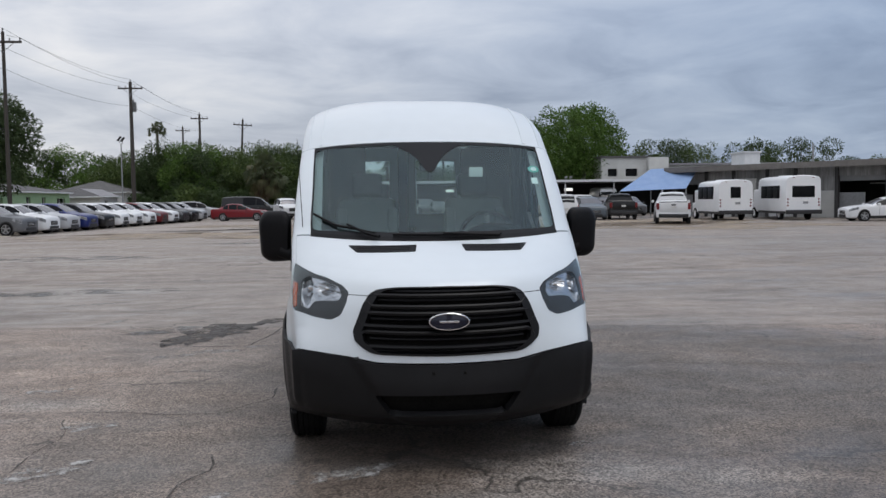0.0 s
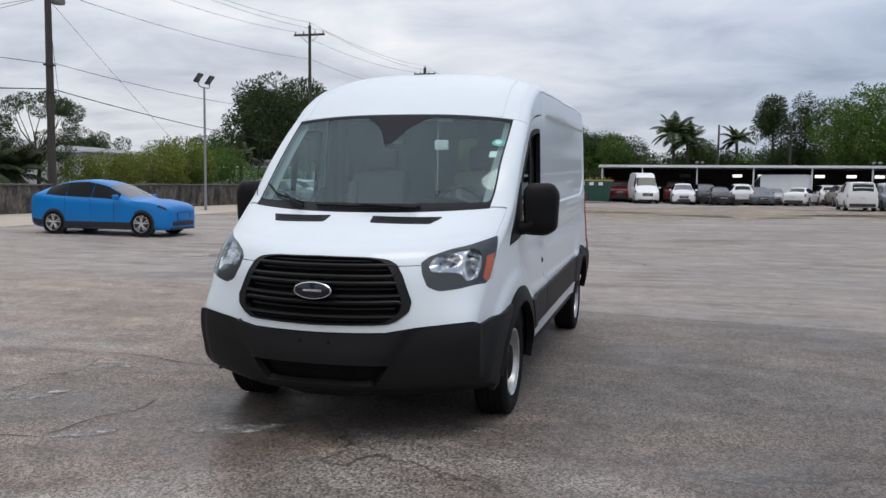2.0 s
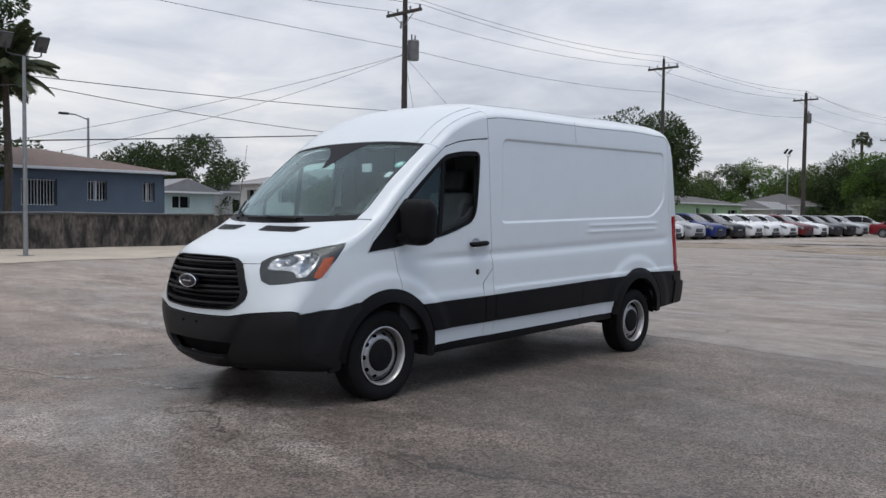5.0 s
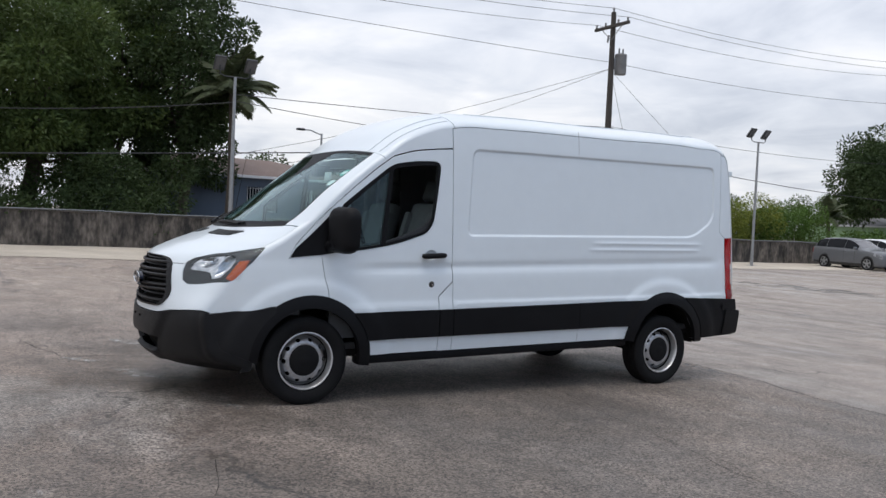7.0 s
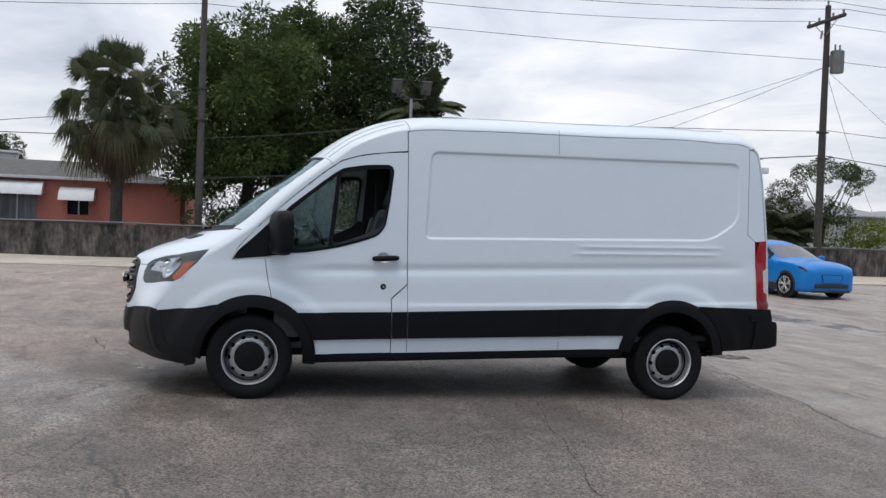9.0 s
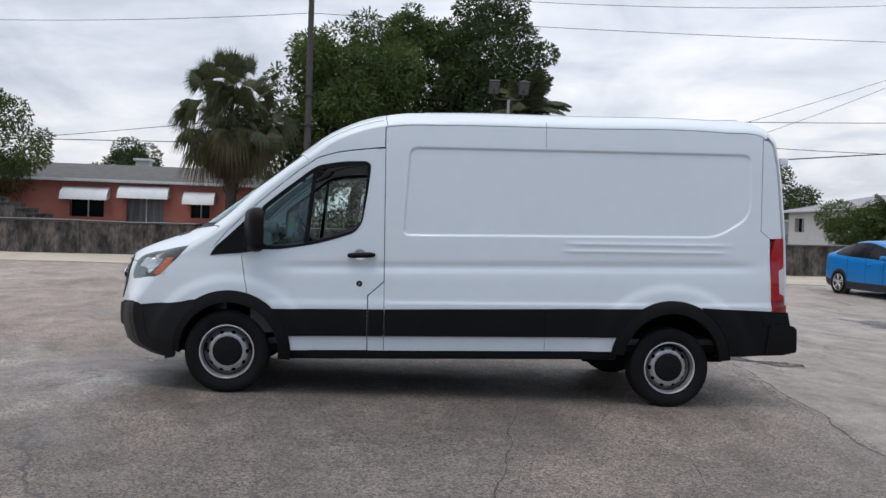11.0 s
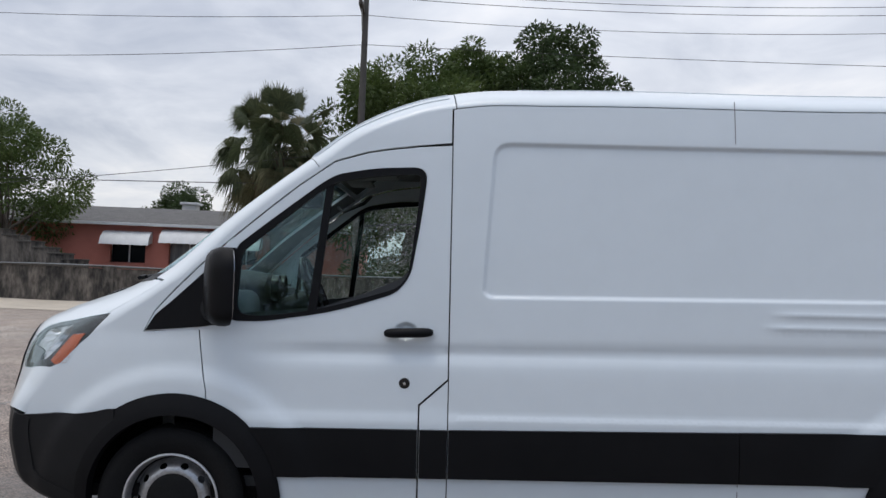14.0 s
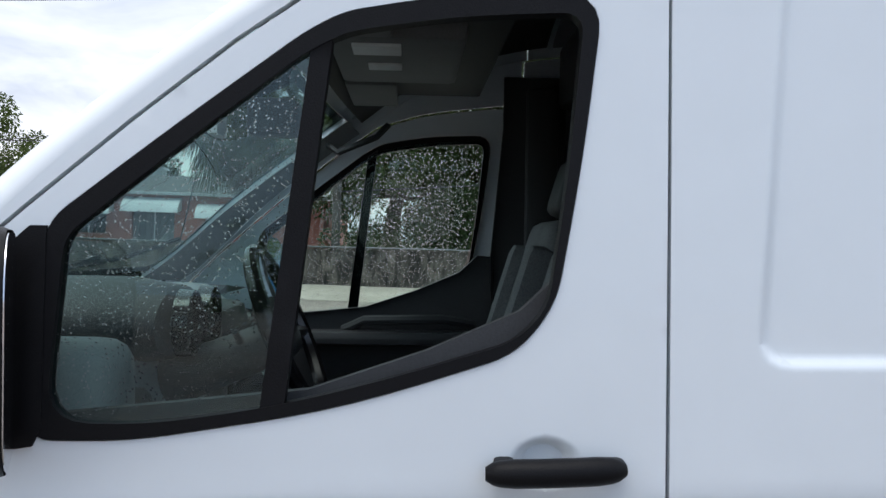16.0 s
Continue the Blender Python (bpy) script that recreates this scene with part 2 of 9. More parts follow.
    col = mixc(rng(noise_at(0.27, 9, 0.66, (0.6, 1.3, 1), 0.4), 0.56, 0.66, 0, 0.45), col, (0.40, 0.375, 0.345))
    col = mixc(1.0, col, rng(noise_at(3.2, 8, 0.75), 0.3, 0.7, 0.74, 1.26), "MULTIPLY")
    col = mixc(1.0, col, rng(noise_at(1.3, 7, 0.7, (0.45, 1.7, 1)), 0.3, 0.7, 0.78, 1.22), "MULTIPLY")
    col = mixc(1.0, col, rng(noise_at(30, 6, 0.85), 0.3, 0.7, 0.78, 1.24), "MULTIPLY")
    stony = n.new("ShaderNodeMix")
    stony.data_type = "FLOAT"
    stony.inputs["B"].default_value = 1.0
    l.new(rng(smooth_bed, 0, 1, 0.0, 0.7), stony.inputs["Factor"])
    l.new(rng(bw.outputs[0], 0.22, 0.78, 0.38, 1.70), stony.inputs["A"])
    col = mixc(1.0, col, stony.outputs["Result"], "MULTIPLY")
    # pale worn scrapes
    col = mixc(rng(noise_at(0.9, 9, 0.72, (0.35, 1.5, 1), 0.6), 0.655, 0.69, 0, 0.75), col, (0.44, 0.43, 0.415))
    # thin cracks
    ck = n.new("ShaderNodeTexVoronoi")
    ck.feature = "DISTANCE_TO_EDGE"
    ck.inputs["Scale"].default_value = 0.42
    wob = n.new("ShaderNodeVectorMath")
    wob.operation = "ADD"
    wn2 = n.new("ShaderNodeTexNoise")
    wn2.inputs["Scale"].default_value, wn2.inputs["Detail"].default_value = 0.8, 6
    l.new(co.outputs["Object"], wn2.inputs["Vector"])
    sc = n.new("ShaderNodeVectorMath")
    sc.operation = "SCALE"
    sc.inputs["Scale"].default_value = 1.6
    l.new(wn2.outputs["Color"], sc.inputs[0])
    l.new(co.outputs["Object"], wob.inputs[0])
    l.new(sc.outputs[0], wob.inputs[1])
    longer = n.new("ShaderNodeMapping")
    longer.inputs["Scale"].default_value = (0.32, 1.0, 1.0)
    l.new(wob.outputs[0], longer.inputs["Vector"])
    l.new(longer.outputs[0], ck.inputs["Vector"])
    # cracks show only here and there
    shown = n.new("ShaderNodeMath")
    shown.operation = "MULTIPLY"
    l.new(rng(ck.outputs["Distance"], 0.001, 0.008, 0.85, 0.0), shown.inputs[0])
    l.new(rng(noise_at(0.45, 5, 0.6), 0.50, 0.60), shown.inputs[1])
    crack = shown.outputs[0]
    col = mixc(crack, col, (0.035, 0.032, 0.03))
    l.new(col, p.inputs["Base Color"])
    ro = n.new("ShaderNodeMath")
    ro.operation = "SUBTRACT"
    l.new(rng(noise_at(1.4, 6), 0.3, 0.7, 0.52, 0.80), ro.inputs[0])
    mul = n.new("ShaderNodeMath")
    mul.operation = "MULTIPLY"
    mul.inputs[1].default_value = 0.24
    l.new(damp, mul.inputs[0])
    l.new(mul.outputs[0], ro.inputs[1])
    l.new(ro.outputs[0], p.inputs["Roughness"])
    b = n.new("ShaderNodeBump")
    b.inputs["Distance"].default_value, b.inputs["Strength"].default_value = 0.010, 0.9
    l.new(bw.outputs[0], b.inputs["Height"])
    b2 = n.new("ShaderNodeBump")
    b2.inputs["Distance"].default_value, b2.inputs["Strength"].default_value = 0.05, 0.5
    l.new(noise_at(1.1, 5), b2.inputs["Height"])
    l.new(b2.outputs[0], b.inputs["Normal"])
    l.new(b.outputs[0], p.inputs["Normal"])
    return m


ASPHALT = worn_asphalt()
SAND = surface("pale_sand", (0.54, 0.475, 0.39), 0.95, col2=(0.40, 0.35, 0.285), scale=0.6, mix=0.4, fine=0.18, fscale=40, bump=0.02)
WHITE = surface("white_van_paint", (0.665, 0.715, 0.748), 0.30, col2=(0.64, 0.69, 0.722), scale=1.2, coat=0.45, fine=0.012, fscale=8)
BLACKP = surface("black_grained_plastic", (0.0045, 0.0046, 0.0055), 0.46, spec=0.13, col2=(0.008, 0.008, 0.009), scale=3, fine=0.15, fscale=300, bump=0.0006)
BUMPERP = surface("grey_black_bumper_plastic", (0.0085, 0.0085, 0.0095), 0.46, spec=0.20, col2=(0.014, 0.014, 0.015), scale=3, fine=0.2, fscale=300, bump=0.0008)
GRILLEB = surface("black_moulded_grille", (0.006, 0.006, 0.007), 0.42, spec=0.22, col2=(0.009, 0.009, 0.010), scale=5, fine=0.1, fscale=200)
REFLECT = surface("lamp_reflector", (0.60, 0.61, 0.63), 0.18, metal=1.0, col2=(0.34, 0.35, 0.37), scale=26, fine=0.08, fscale=160)
GLOSSB = surface("gloss_black", (0.008, 0.008, 0.009), 0.18, fine=0.05)
FRIT = surface("black_glass_border", (0.022, 0.023, 0.026), 0.6, spec=0.1, fine=0.03)
RUBBER = surface("tyre_rubber", (0.007, 0.007, 0.008), 0.75, spec=0.14, col2=(0.011, 0.011, 0.011), scale=6, fine=0.2, fscale=120, bump=0.001)
SILVER = surface("silver_painted_steel", (0.50, 0.50, 0.51), 0.34, metal=0.75, col2=(0.34, 0.335, 0.33), scale=9, fine=0.18, fscale=90)
SILVERL = surface("bright_rim_edge", (0.66, 0.66, 0.67), 0.3, metal=0.5, col2=(0.55, 0.55, 0.55), scale=12)
CHROME = surface("chrome", (0.75, 0.76, 0.78), 0.09, metal=1.0, fine=0.02)
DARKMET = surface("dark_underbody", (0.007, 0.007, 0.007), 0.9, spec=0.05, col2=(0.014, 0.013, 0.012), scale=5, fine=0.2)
TRIM = surface("dark_grey_trim", (0.026, 0.028, 0.031), 0.6, col2=(0.033, 0.035, 0.038), scale=4, fine=0.12, fscale=200, bump=0.0006)
TRIMD = surface("mid_grey_trim", (0.16, 0.165, 0.17), 0.65, col2=(0.13, 0.135, 0.14), scale=5, fine=0.1, fscale=200)
TRIMG = surface("grey_pillar_trim", (0.24, 0.25, 0.26), 0.7, col2=(0.21, 0.22, 0.23), scale=4, fine=0.08, fscale=160)
CLOTH = surface("grey_seat_cloth", (0.14, 0.148, 0.155), 0.9, col2=(0.105, 0.112, 0.118), scale=8, fine=0.25, fscale=220, bump=0.001)
REDL = surface("red_lens", (0.36, 0.008, 0.012), 0.14, col2=(0.28, 0.006, 0.009), scale=20, coat=0.4)
REDD = surface("dark_red_reflector", (0.18, 0.005, 0.007), 0.3, col2=(0.14, 0.004, 0.006), scale=60)
CLEARL = surface("white_lens", (0.62, 0.60, 0.60), 0.18, col2=(0.5, 0.48, 0.48), scale=25, coat=0.4)
AMBER = surface("amber_lens", (0.46, 0.085, 0.012), 0.2, col2=(0.36, 0.06, 0.01), scale=25, coat=0.4)
LAMPGREY = surface("grey_lamp_housing", (0.030, 0.031, 0.034), 0.40, metal=0.1, col2=(0.022, 0.023, 0.025), scale=14)
WSGLASS = glass("windscreen_glass", (0.80, 0.97, 0.94), clear=0.95, base=0.075)
SIDEGLASS = glass("side_window_glass", (0.70, 0.90, 0.86), clear=0.80, drops=0.42)
DARKGLASS = glass("tinted_glass", (0.8, 0.9, 0.88), clear=0.75)
LENSGLASS = glass("clear_lamp_cover", (0.97, 0.98, 0.98), clear=0.97, base=0.02)
BLUEPOLISH = surface("dark_blue_enamel", (0.006, 0.008, 0.020), 0.16, coat=0.0, col2=(0.008, 0.011, 0.026), scale=30)
LABELW = surface("white_paper_label", (0.72, 0.74, 0.74), 0.7, col2=(0.66, 0.68, 0.68), scale=40)
LABELG = surface("green_printed_label", (0.10, 0.38, 0.33), 0.6, col2=(0.12, 0.42, 0.36), scale=40)

# ---- mesh helpers ----
from mathutils import geometry


def link_mesh(name, bm, mat, parent=None, smooth=40.0, label="", category="", group="", kind="", m=None):
    me = bpy.data.meshes.new(name)
    bm.normal_update()
    bm.to_mesh(me)
    bm.free()
    for one in (mat if isinstance(mat, (list, tuple)) else [mat]):
        me.materials.append(one)
    if smooth:
        me.polygons.foreach_set("use_smooth", [True] * len(me.polygons))
        me.set_sharp_from_angle(angle=radians(smooth))
    ob = new(name, me)
    if parent is not None:
        ob.parent = parent
    if m is not None:
        ob.matrix_basis = m
    return tagged(ob, label, category, group, kind)


def part(name, bm, mat, parent, label="", smooth=40.0, m=None):
    """One mesh object under a thing or a part."""
    return link_mesh(name, bm, mat, parent, smooth, label, m=m)


def thing(name, label, category, group="", m=None, kind=""):
    ob = new(name)
    ob.empty_display_size = 0.2
    if m is not None:
        ob.matrix_basis = m
    return tagged(ob, label, category, group, kind)


def box(x0, y0, z0, x1, y1, z1, bev=0.0, bm=None, seg=2, m=None):
    """A box between two corners, with its edges rounded, added to bm."""
    own = bmesh.new()
    r = bmesh.ops.create_cube(own, size=1)
    for v in r["verts"]:
        v.co = Vector(((x0 + x1) / 2 + v.co.x * (x1 - x0), (y0 + y1) / 2 + v.co.y * (y1 - y0), (z0 + z1) / 2 + v.co.z * (z1 - z0)))
    if bev:
        bmesh.ops.bevel(own, geom=own.edges[:], offset=bev, segments=seg, profile=0.6, affect="EDGES")
    if m is not None:
        own.transform(m)
    if bm is None:
        return own
    add(bm, own)
    return bm


def add(bm, other):
    """Moves the faces of other into bm."""
    me = bpy.data.meshes.new("join")
    other.to_mesh(me)
    other.free()
    bm.from_mesh(me)
    bpy.data.meshes.remove(me)
    return bm


def tube(points, radius, seg=8, bm=None, closed=False, caps=True):
    """A round bar along points; radius may be one number or one for each point."""
    bm = bm or bmesh.new()
    pts = [Vector(p) for p in points]
    rad = radius if isinstance(radius, (list, tuple)) else [radius] * len(pts)
    rings = []
    last = None
    for i, p in enumerate(pts):
        a, b = pts[max(0, i - 1)], pts[min(len(pts) - 1, i + 1)]
        if closed:
            a, b = pts[i - 1], pts[(i + 1) % len(pts)]
        t = (b - a).normalized()
        if last is None:
            n = t.orthogonal().normalized()
        else:
            n = (last - t * last.dot(t)).normalized()
        last = n
        k = t.cross(n)
        rings.append([bm.verts.new(p + (n * math.cos(2 * math.pi * j / seg) + k * math.sin(2 * math.pi * j / seg)) * rad[i]) for j in range(seg)])
    for i in range(len(rings) if closed else len(rings) - 1):
        q, r = rings[i], rings[(i + 1) % len(rings)]
        for j in range(seg):
            bm.faces.new((q[j], q[(j + 1) % seg], r[(j + 1) % seg], r[j]))
    if caps and not closed:
        bm.faces.new(rings[0][::-1])
        bm.faces.new(rings[-1])
    return bm


def lathe(profile, seg=48, bm=None, m=None, closed=False):
    """Turns a profile of (radius, along) about the x axis."""
    own = bmesh.new()
    rings = []
    for r, a in profile:
        if r < 1e-6:
            rings.append([own.verts.new((a, 0, 0))])
        else:
            rings.append([own.verts.new((a, r * math.cos(2 * math.pi * j / seg), r * math.sin(2 * math.pi * j / seg))) for j in range(seg)])
    n = len(rings)
    for i in range(n if closed else n - 1):
        q, r = rings[i], rings[(i + 1) % n]
        for j in range(seg):
            k = (j + 1) % seg
            if len(q) == 1 and len(r) == 1:
                continue
            if len(q) == 1:
                own.faces.new((q[0], r[k], r[j]))
            elif len(r) == 1:
                own.faces.new((q[j], q[k], r[0]))
            else:
                own.faces.new((q[j], q[k], r[k], r[j]))
    bmesh.ops.recalc_face_normals(own, faces=own.faces[:])
    if m is not None:
        own.transform(m)
    return own if bm is None else add(bm, own)


def inside(poly, x, y):
    """Which of the points lie in the polygon."""
    x, y = np.asarray(x, float), np.asarray(y, float)
    res = np.zeros(x.shape, bool)
    n = len(poly)
    for i in range(n):
        (xa, ya), (xb, yb) = poly[i], poly[(i + 1) % n]
        if ya != yb:
            hit = ((ya > y) != (yb > y)) & (x < (xb - xa) * (y - ya) / (yb - ya) + xa)
            res ^= hit
    return res


def dist_poly(poly, x, y, closed=True):
    """Distance of points from a polygon's border."""
    x, y = np.asarray(x, float), np.asarray(y, float)
    best = np.full(x.shape, 1e9)
    n = len(poly)
    for i in range(n if closed else n - 1):
        (xa, ya), (xb, yb) = poly[i], poly[(i + 1) % n]
        dx, dy = xb - xa, yb - ya
        t = np.clip(((x - xa) * dx + (y - ya) * dy) / max(1e-12, dx * dx + dy * dy), 0, 1)
        best = np.minimum(best, np.hypot(x - xa - t * dx, y - ya - t * dy))
    return best


def dense(poly, step, closed=True):
    out = []
    n = len(poly)
    for i in range(n if closed else n - 1):
        a, b = poly[i], poly[(i + 1) % n]
        k = max(1, int(math.hypot(b[0] - a[0], b[1] - a[1]) / step))
        out += [(a[0] + (b[0] - a[0]) * j / k, a[1] + (b[1] - a[1]) * j / k) for j in range(k)]
    if not closed:
        out.append(tuple(poly[-1]))
    return out


def rounded(poly, r, k=5):
    """A polygon with its corners rounded; r is one radius or one for each corner."""
    out = []
    n = len(poly)
    for i in range(n):
        rad = r[i] if isinstance(r, (list, tuple)) else r
        p, a, b = Vector(poly[i]), Vector(poly[i - 1]), Vector(poly[(i + 1) % n])
        if rad <= 0:
            out.append(tuple(p))
            continue
        u, w = (a - p), (b - p)
        d = min(rad, u.length * 0.45, w.length * 0.45)
        s0, s1 = p + u.normalized() * d, p + w.normalized() * d
        for j in range(k + 1):
            t = j / k
            out.append(tuple(s0 * (1 - t) ** 2 + p * 2 * t * (1 - t) + s1 * t * t))
    return out


def shrink(poly, d):
    """The polygon moved inwards by d."""
    n = len(poly)
    area = sum(poly[i][0] * poly[(i + 1) % n][1] - poly[(i + 1) % n][0] * poly[i][1] for i in range(n))
    sg = 1 if area > 0 else -1
    out = []
    for i in range(n):
        a, p, b = Vector(poly[i - 1]), Vector(poly[i]), Vector(poly[(i + 1) % n])
        u, w = (p - a), (b - p)
        if u.length < 1e-9 or w.length < 1e-9:
            out.append(tuple(p))
            continue
        u.normalize(), w.normalize()
        nu, nw = Vector((-u.y, u.x)) * sg, Vector((-w.y, w.x)) * sg
        mm = nu + nw
        if mm.length < 1e-6:
            mm = nu
        mm.normalize()
        out.append(tuple(p + mm * d / max(0.4, mm.dot(nu))))
    return out


def sheet(outline, holes, at, step, flip=False, rim=0.0, extra=(), edge_step=None):
    """A smooth skin over a flat outline with holes: at(u, v) gives the places (arrays in, three arrays out). rim: depth of a turned-in edge."""
    es = edge_step or step
    loops = [dense(outline, es)] + [dense(h, es) for h in holes]
    pts, edges = [], []
    for lp in loops:
        o = len(pts)
        pts += lp
        edges += [(o + i, o + (i + 1) % len(lp)) for i in range(len(lp))]
    us, vs = [p[0] for p in outline], [p[1] for p in outline]
    gu, gv = np.meshgrid(np.arange(min(us), max(us), step), np.arange(min(vs), max(vs), step * 0.87))
    gu = gu + (np.arange(gu.shape[0]) % 2)[:, None] * step / 2
    gu, gv = gu.ravel(), gv.ravel()
    if len(extra):
        gu, gv = np.concatenate([gu, [p[0] for p in extra]]), np.concatenate([gv, [p[1] for p in extra]])
    ok = inside(outline, gu, gv)
    for h in holes:
        ok &= ~inside(h, gu, gv)
    gu, gv = gu[ok], gv[ok]
    far = np.ones(gu.shape, bool)
    for lp in loops:
        far &= dist_poly(lp, gu, gv) > es * 0.45
    pts += list(zip(gu[far], gv[far]))
    vv, _, ff, *_ = geometry.delaunay_2d_cdt([Vector((float(a), float(b))) for a, b in pts], edges, [], 0, 1e-6)
    tu, tv = np.array([v.x for v in vv]), np.array([v.y for v in vv])
    tri = np.array([f[:3] for f in ff])
    cu, cv = tu[tri].mean(1), tv[tri].mean(1)
    ok = inside(outline, cu, cv)
    for h in holes:
        ok &= ~inside(h, cu, cv)
    tri = tri[ok]
    X, Y, Z = at(tu, tv)
    bm = bmesh.new()
    bv = [bm.verts.new((float(a), float(b), float(c))) for a, b, c in zip(X, Y, Z)]
    for a, b, c in tri:
        try:
            bm.faces.new((bv[a], bv[c], bv[b]) if flip else (bv[a], bv[b], bv[c]))
        except ValueError:
            pass
    for v in [v for v in bm.verts if not v.link_faces]:
        bm.verts.remove(v)
    if rim:
        turn_in(bm, rim)
    return bm


def turn_in(bm, depth):
    """Turns the open edges of a skin inwards, so that it shows a thickness."""
    bm.normal_update()
    border = [e for e in bm.edges if e.is_boundary]
    nor = {v: v.normal.copy() for e in border for v in e.verts}
    r = bmesh.ops.extrude_edge_only(bm, edges=border)
    for v in [g for g in r["geom"] if isinstance(g, bmesh.types.BMVert)]:
        near = min((e.other_vert(v) for e in v.link_edges if e.other_vert(v) in nor), key=lambda w: (w.co - v.co).length, default=None)
        if near is not None:
            v.co = near.co - nor[near] * depth
    return bm


def solid(bm, thick):
    """Gives a skin a thickness."""
    bmesh.ops.recalc_face_normals(bm, faces=bm.faces[:])
    bm.normal_update()
    bmesh.ops.solidify(bm, geom=bm.faces[:], thickness=thick)
    return bm


def mirror_bm(bm):
    """The mirror image of bm about x = 0."""
    other = bm.copy()
    for v in other.verts:
        v.co.x = -v.co.x
    bmesh.ops.reverse_faces(other, faces=other.faces[:])
    return other


# ---- the van: its form ----
# stations along the centre line from the bumper's lower edge over bonnet, screen and roof to the rear step:
# centre y, z; place y, z at the edge; half width of the middle part; radius of the rounding into the side
STN = np.array([
    (-0.90, 0.285, -0.56, 0.275, 0.78, 0.04),
    (-0.99, 0.36, -0.74, 0.36, 0.80, 0.06),
    (-1.035, 0.53, -0.82, 0.53, 0.81, 0.07),
    (-1.025, 0.69, -0.83, 0.71, 0.81, 0.07),
    (-1.025, 0.86, -0.76, 0.88, 0.79, 0.07),
    (-1.005, 1.02, -0.68, 1.02, 0.78, 0.07),
    (-0.955, 1.115, -0.60, 1.125, 0.77, 0.07),
    (-0.82, 1.19, -0.46, 1.215, 0.77, 0.06),
    (-0.60, 1.27, -0.30, 1.295, 0.78, 0.05),
    (-0.40, 1.345, -0.16, 1.37, 0.80, 0.05),
    (-0.28, 1.425, -0.07, 1.43, 0.81, 0.05),
    (0.06, 1.675, 0.20, 1.67, 0.81, 0.05),
    (0.36, 1.885, 0.45, 1.865, 0.815, 0.05),
    (0.56, 2.040, 0.63, 2.000, 0.815, 0.05),
    (0.80, 2.205, 0.83, 2.145, 0.810, 0.045),
    (1.08, 2.335, 1.10, 2.262, 0.805, 0.045),
    (1.40, 2.405, 1.40, 2.325, 0.795, 0.045),
    (1.80, 2.423, 1.80, 2.340, 0.79, 0.045),
    (3.00, 2.427, 3.00, 2.343, 0.79, 0.045),
    (4.20, 2.425, 4.20, 2.340, 0.79, 0.045),
    (4.66, 2.395, 4.62, 2.305, 0.79, 0.05),
    (4.80, 2.30, 4.73, 2.22, 0.79, 0.05),
    (4.84, 2.10, 4.77, 2.05, 0.80, 0.05),
    (4.87, 1.70, 4.80, 1.68, 0.84, 0.05),
    (4.89, 1.30, 4.82, 1.30, 0.87, 0.05),
    (4.90, 0.72, 4.83, 0.72, 0.88, 0.05),
    (4.90, 0.50, 4.83, 0.50, 0.88, 0.05),
])
S_BUMP, S_NOSE, S_HOOD, S_COWL, S_WS0, S_WS1, S_ROOF0, S_REAR = 3.08, 5.42, 6.15, 9.0, 9.25, 12.85, 15.70, 20.3
WS_V = 1.08


def curve_at(s):
    """Smooth values of the stations at s (array)."""
    s = np.clip(np.asarray(s, float), 0, len(STN) - 1)
    i = np.minimum(s.astype(int), len(STN) - 2)
    t = (s - i)[..., None]
    p1, p2 = STN[i], STN[i + 1]
    p0, p3 = STN[np.maximum(i - 1, 0)], STN[np.minimum(i + 2, len(STN) - 1)]
    # tangents scaled by the chords, so that uneven stations do not overshoot
    d1, d0, d2 = [np.maximum(np.hypot((a - b)[..., 0], (a - b)[..., 1]), 1e-6)[..., None] for a, b in ((p2, p1), (p1, p0), (p3, p2))]
    m1 = np.where(i[..., None] > 0, ((p1 - p0) / d0 * d1 + (p2 - p1) / d1 * d0) / (d0 + d1) * d1, p2 - p1)
    m2 = np.where(i[..., None] < len(STN) - 2, ((p2 - p1) / d1 * d2 + (p3 - p2) / d2 * d1) / (d1 + d2) * d1, p2 - p1)
    t2, t3 = t * t, t * t * t
    return (2 * t3 - 3 * t2 + 1) * p1 + (t3 - 2 * t2 + t) * m1 + (-2 * t3 + 3 * t2) * p2 + (t3 - t2) * m2


RECESS = rounded([(1.45, 1.315), (4.17, 1.335), (4.47, 1.52), (4.47, 2.065), (1.50, 2.065)], [0.06, 0.12, 0.12, 0.08, 0.08])


def smooth01(x):
    x = np.clip(x, 0, 1)
    return x * x * (3 - 2 * x)


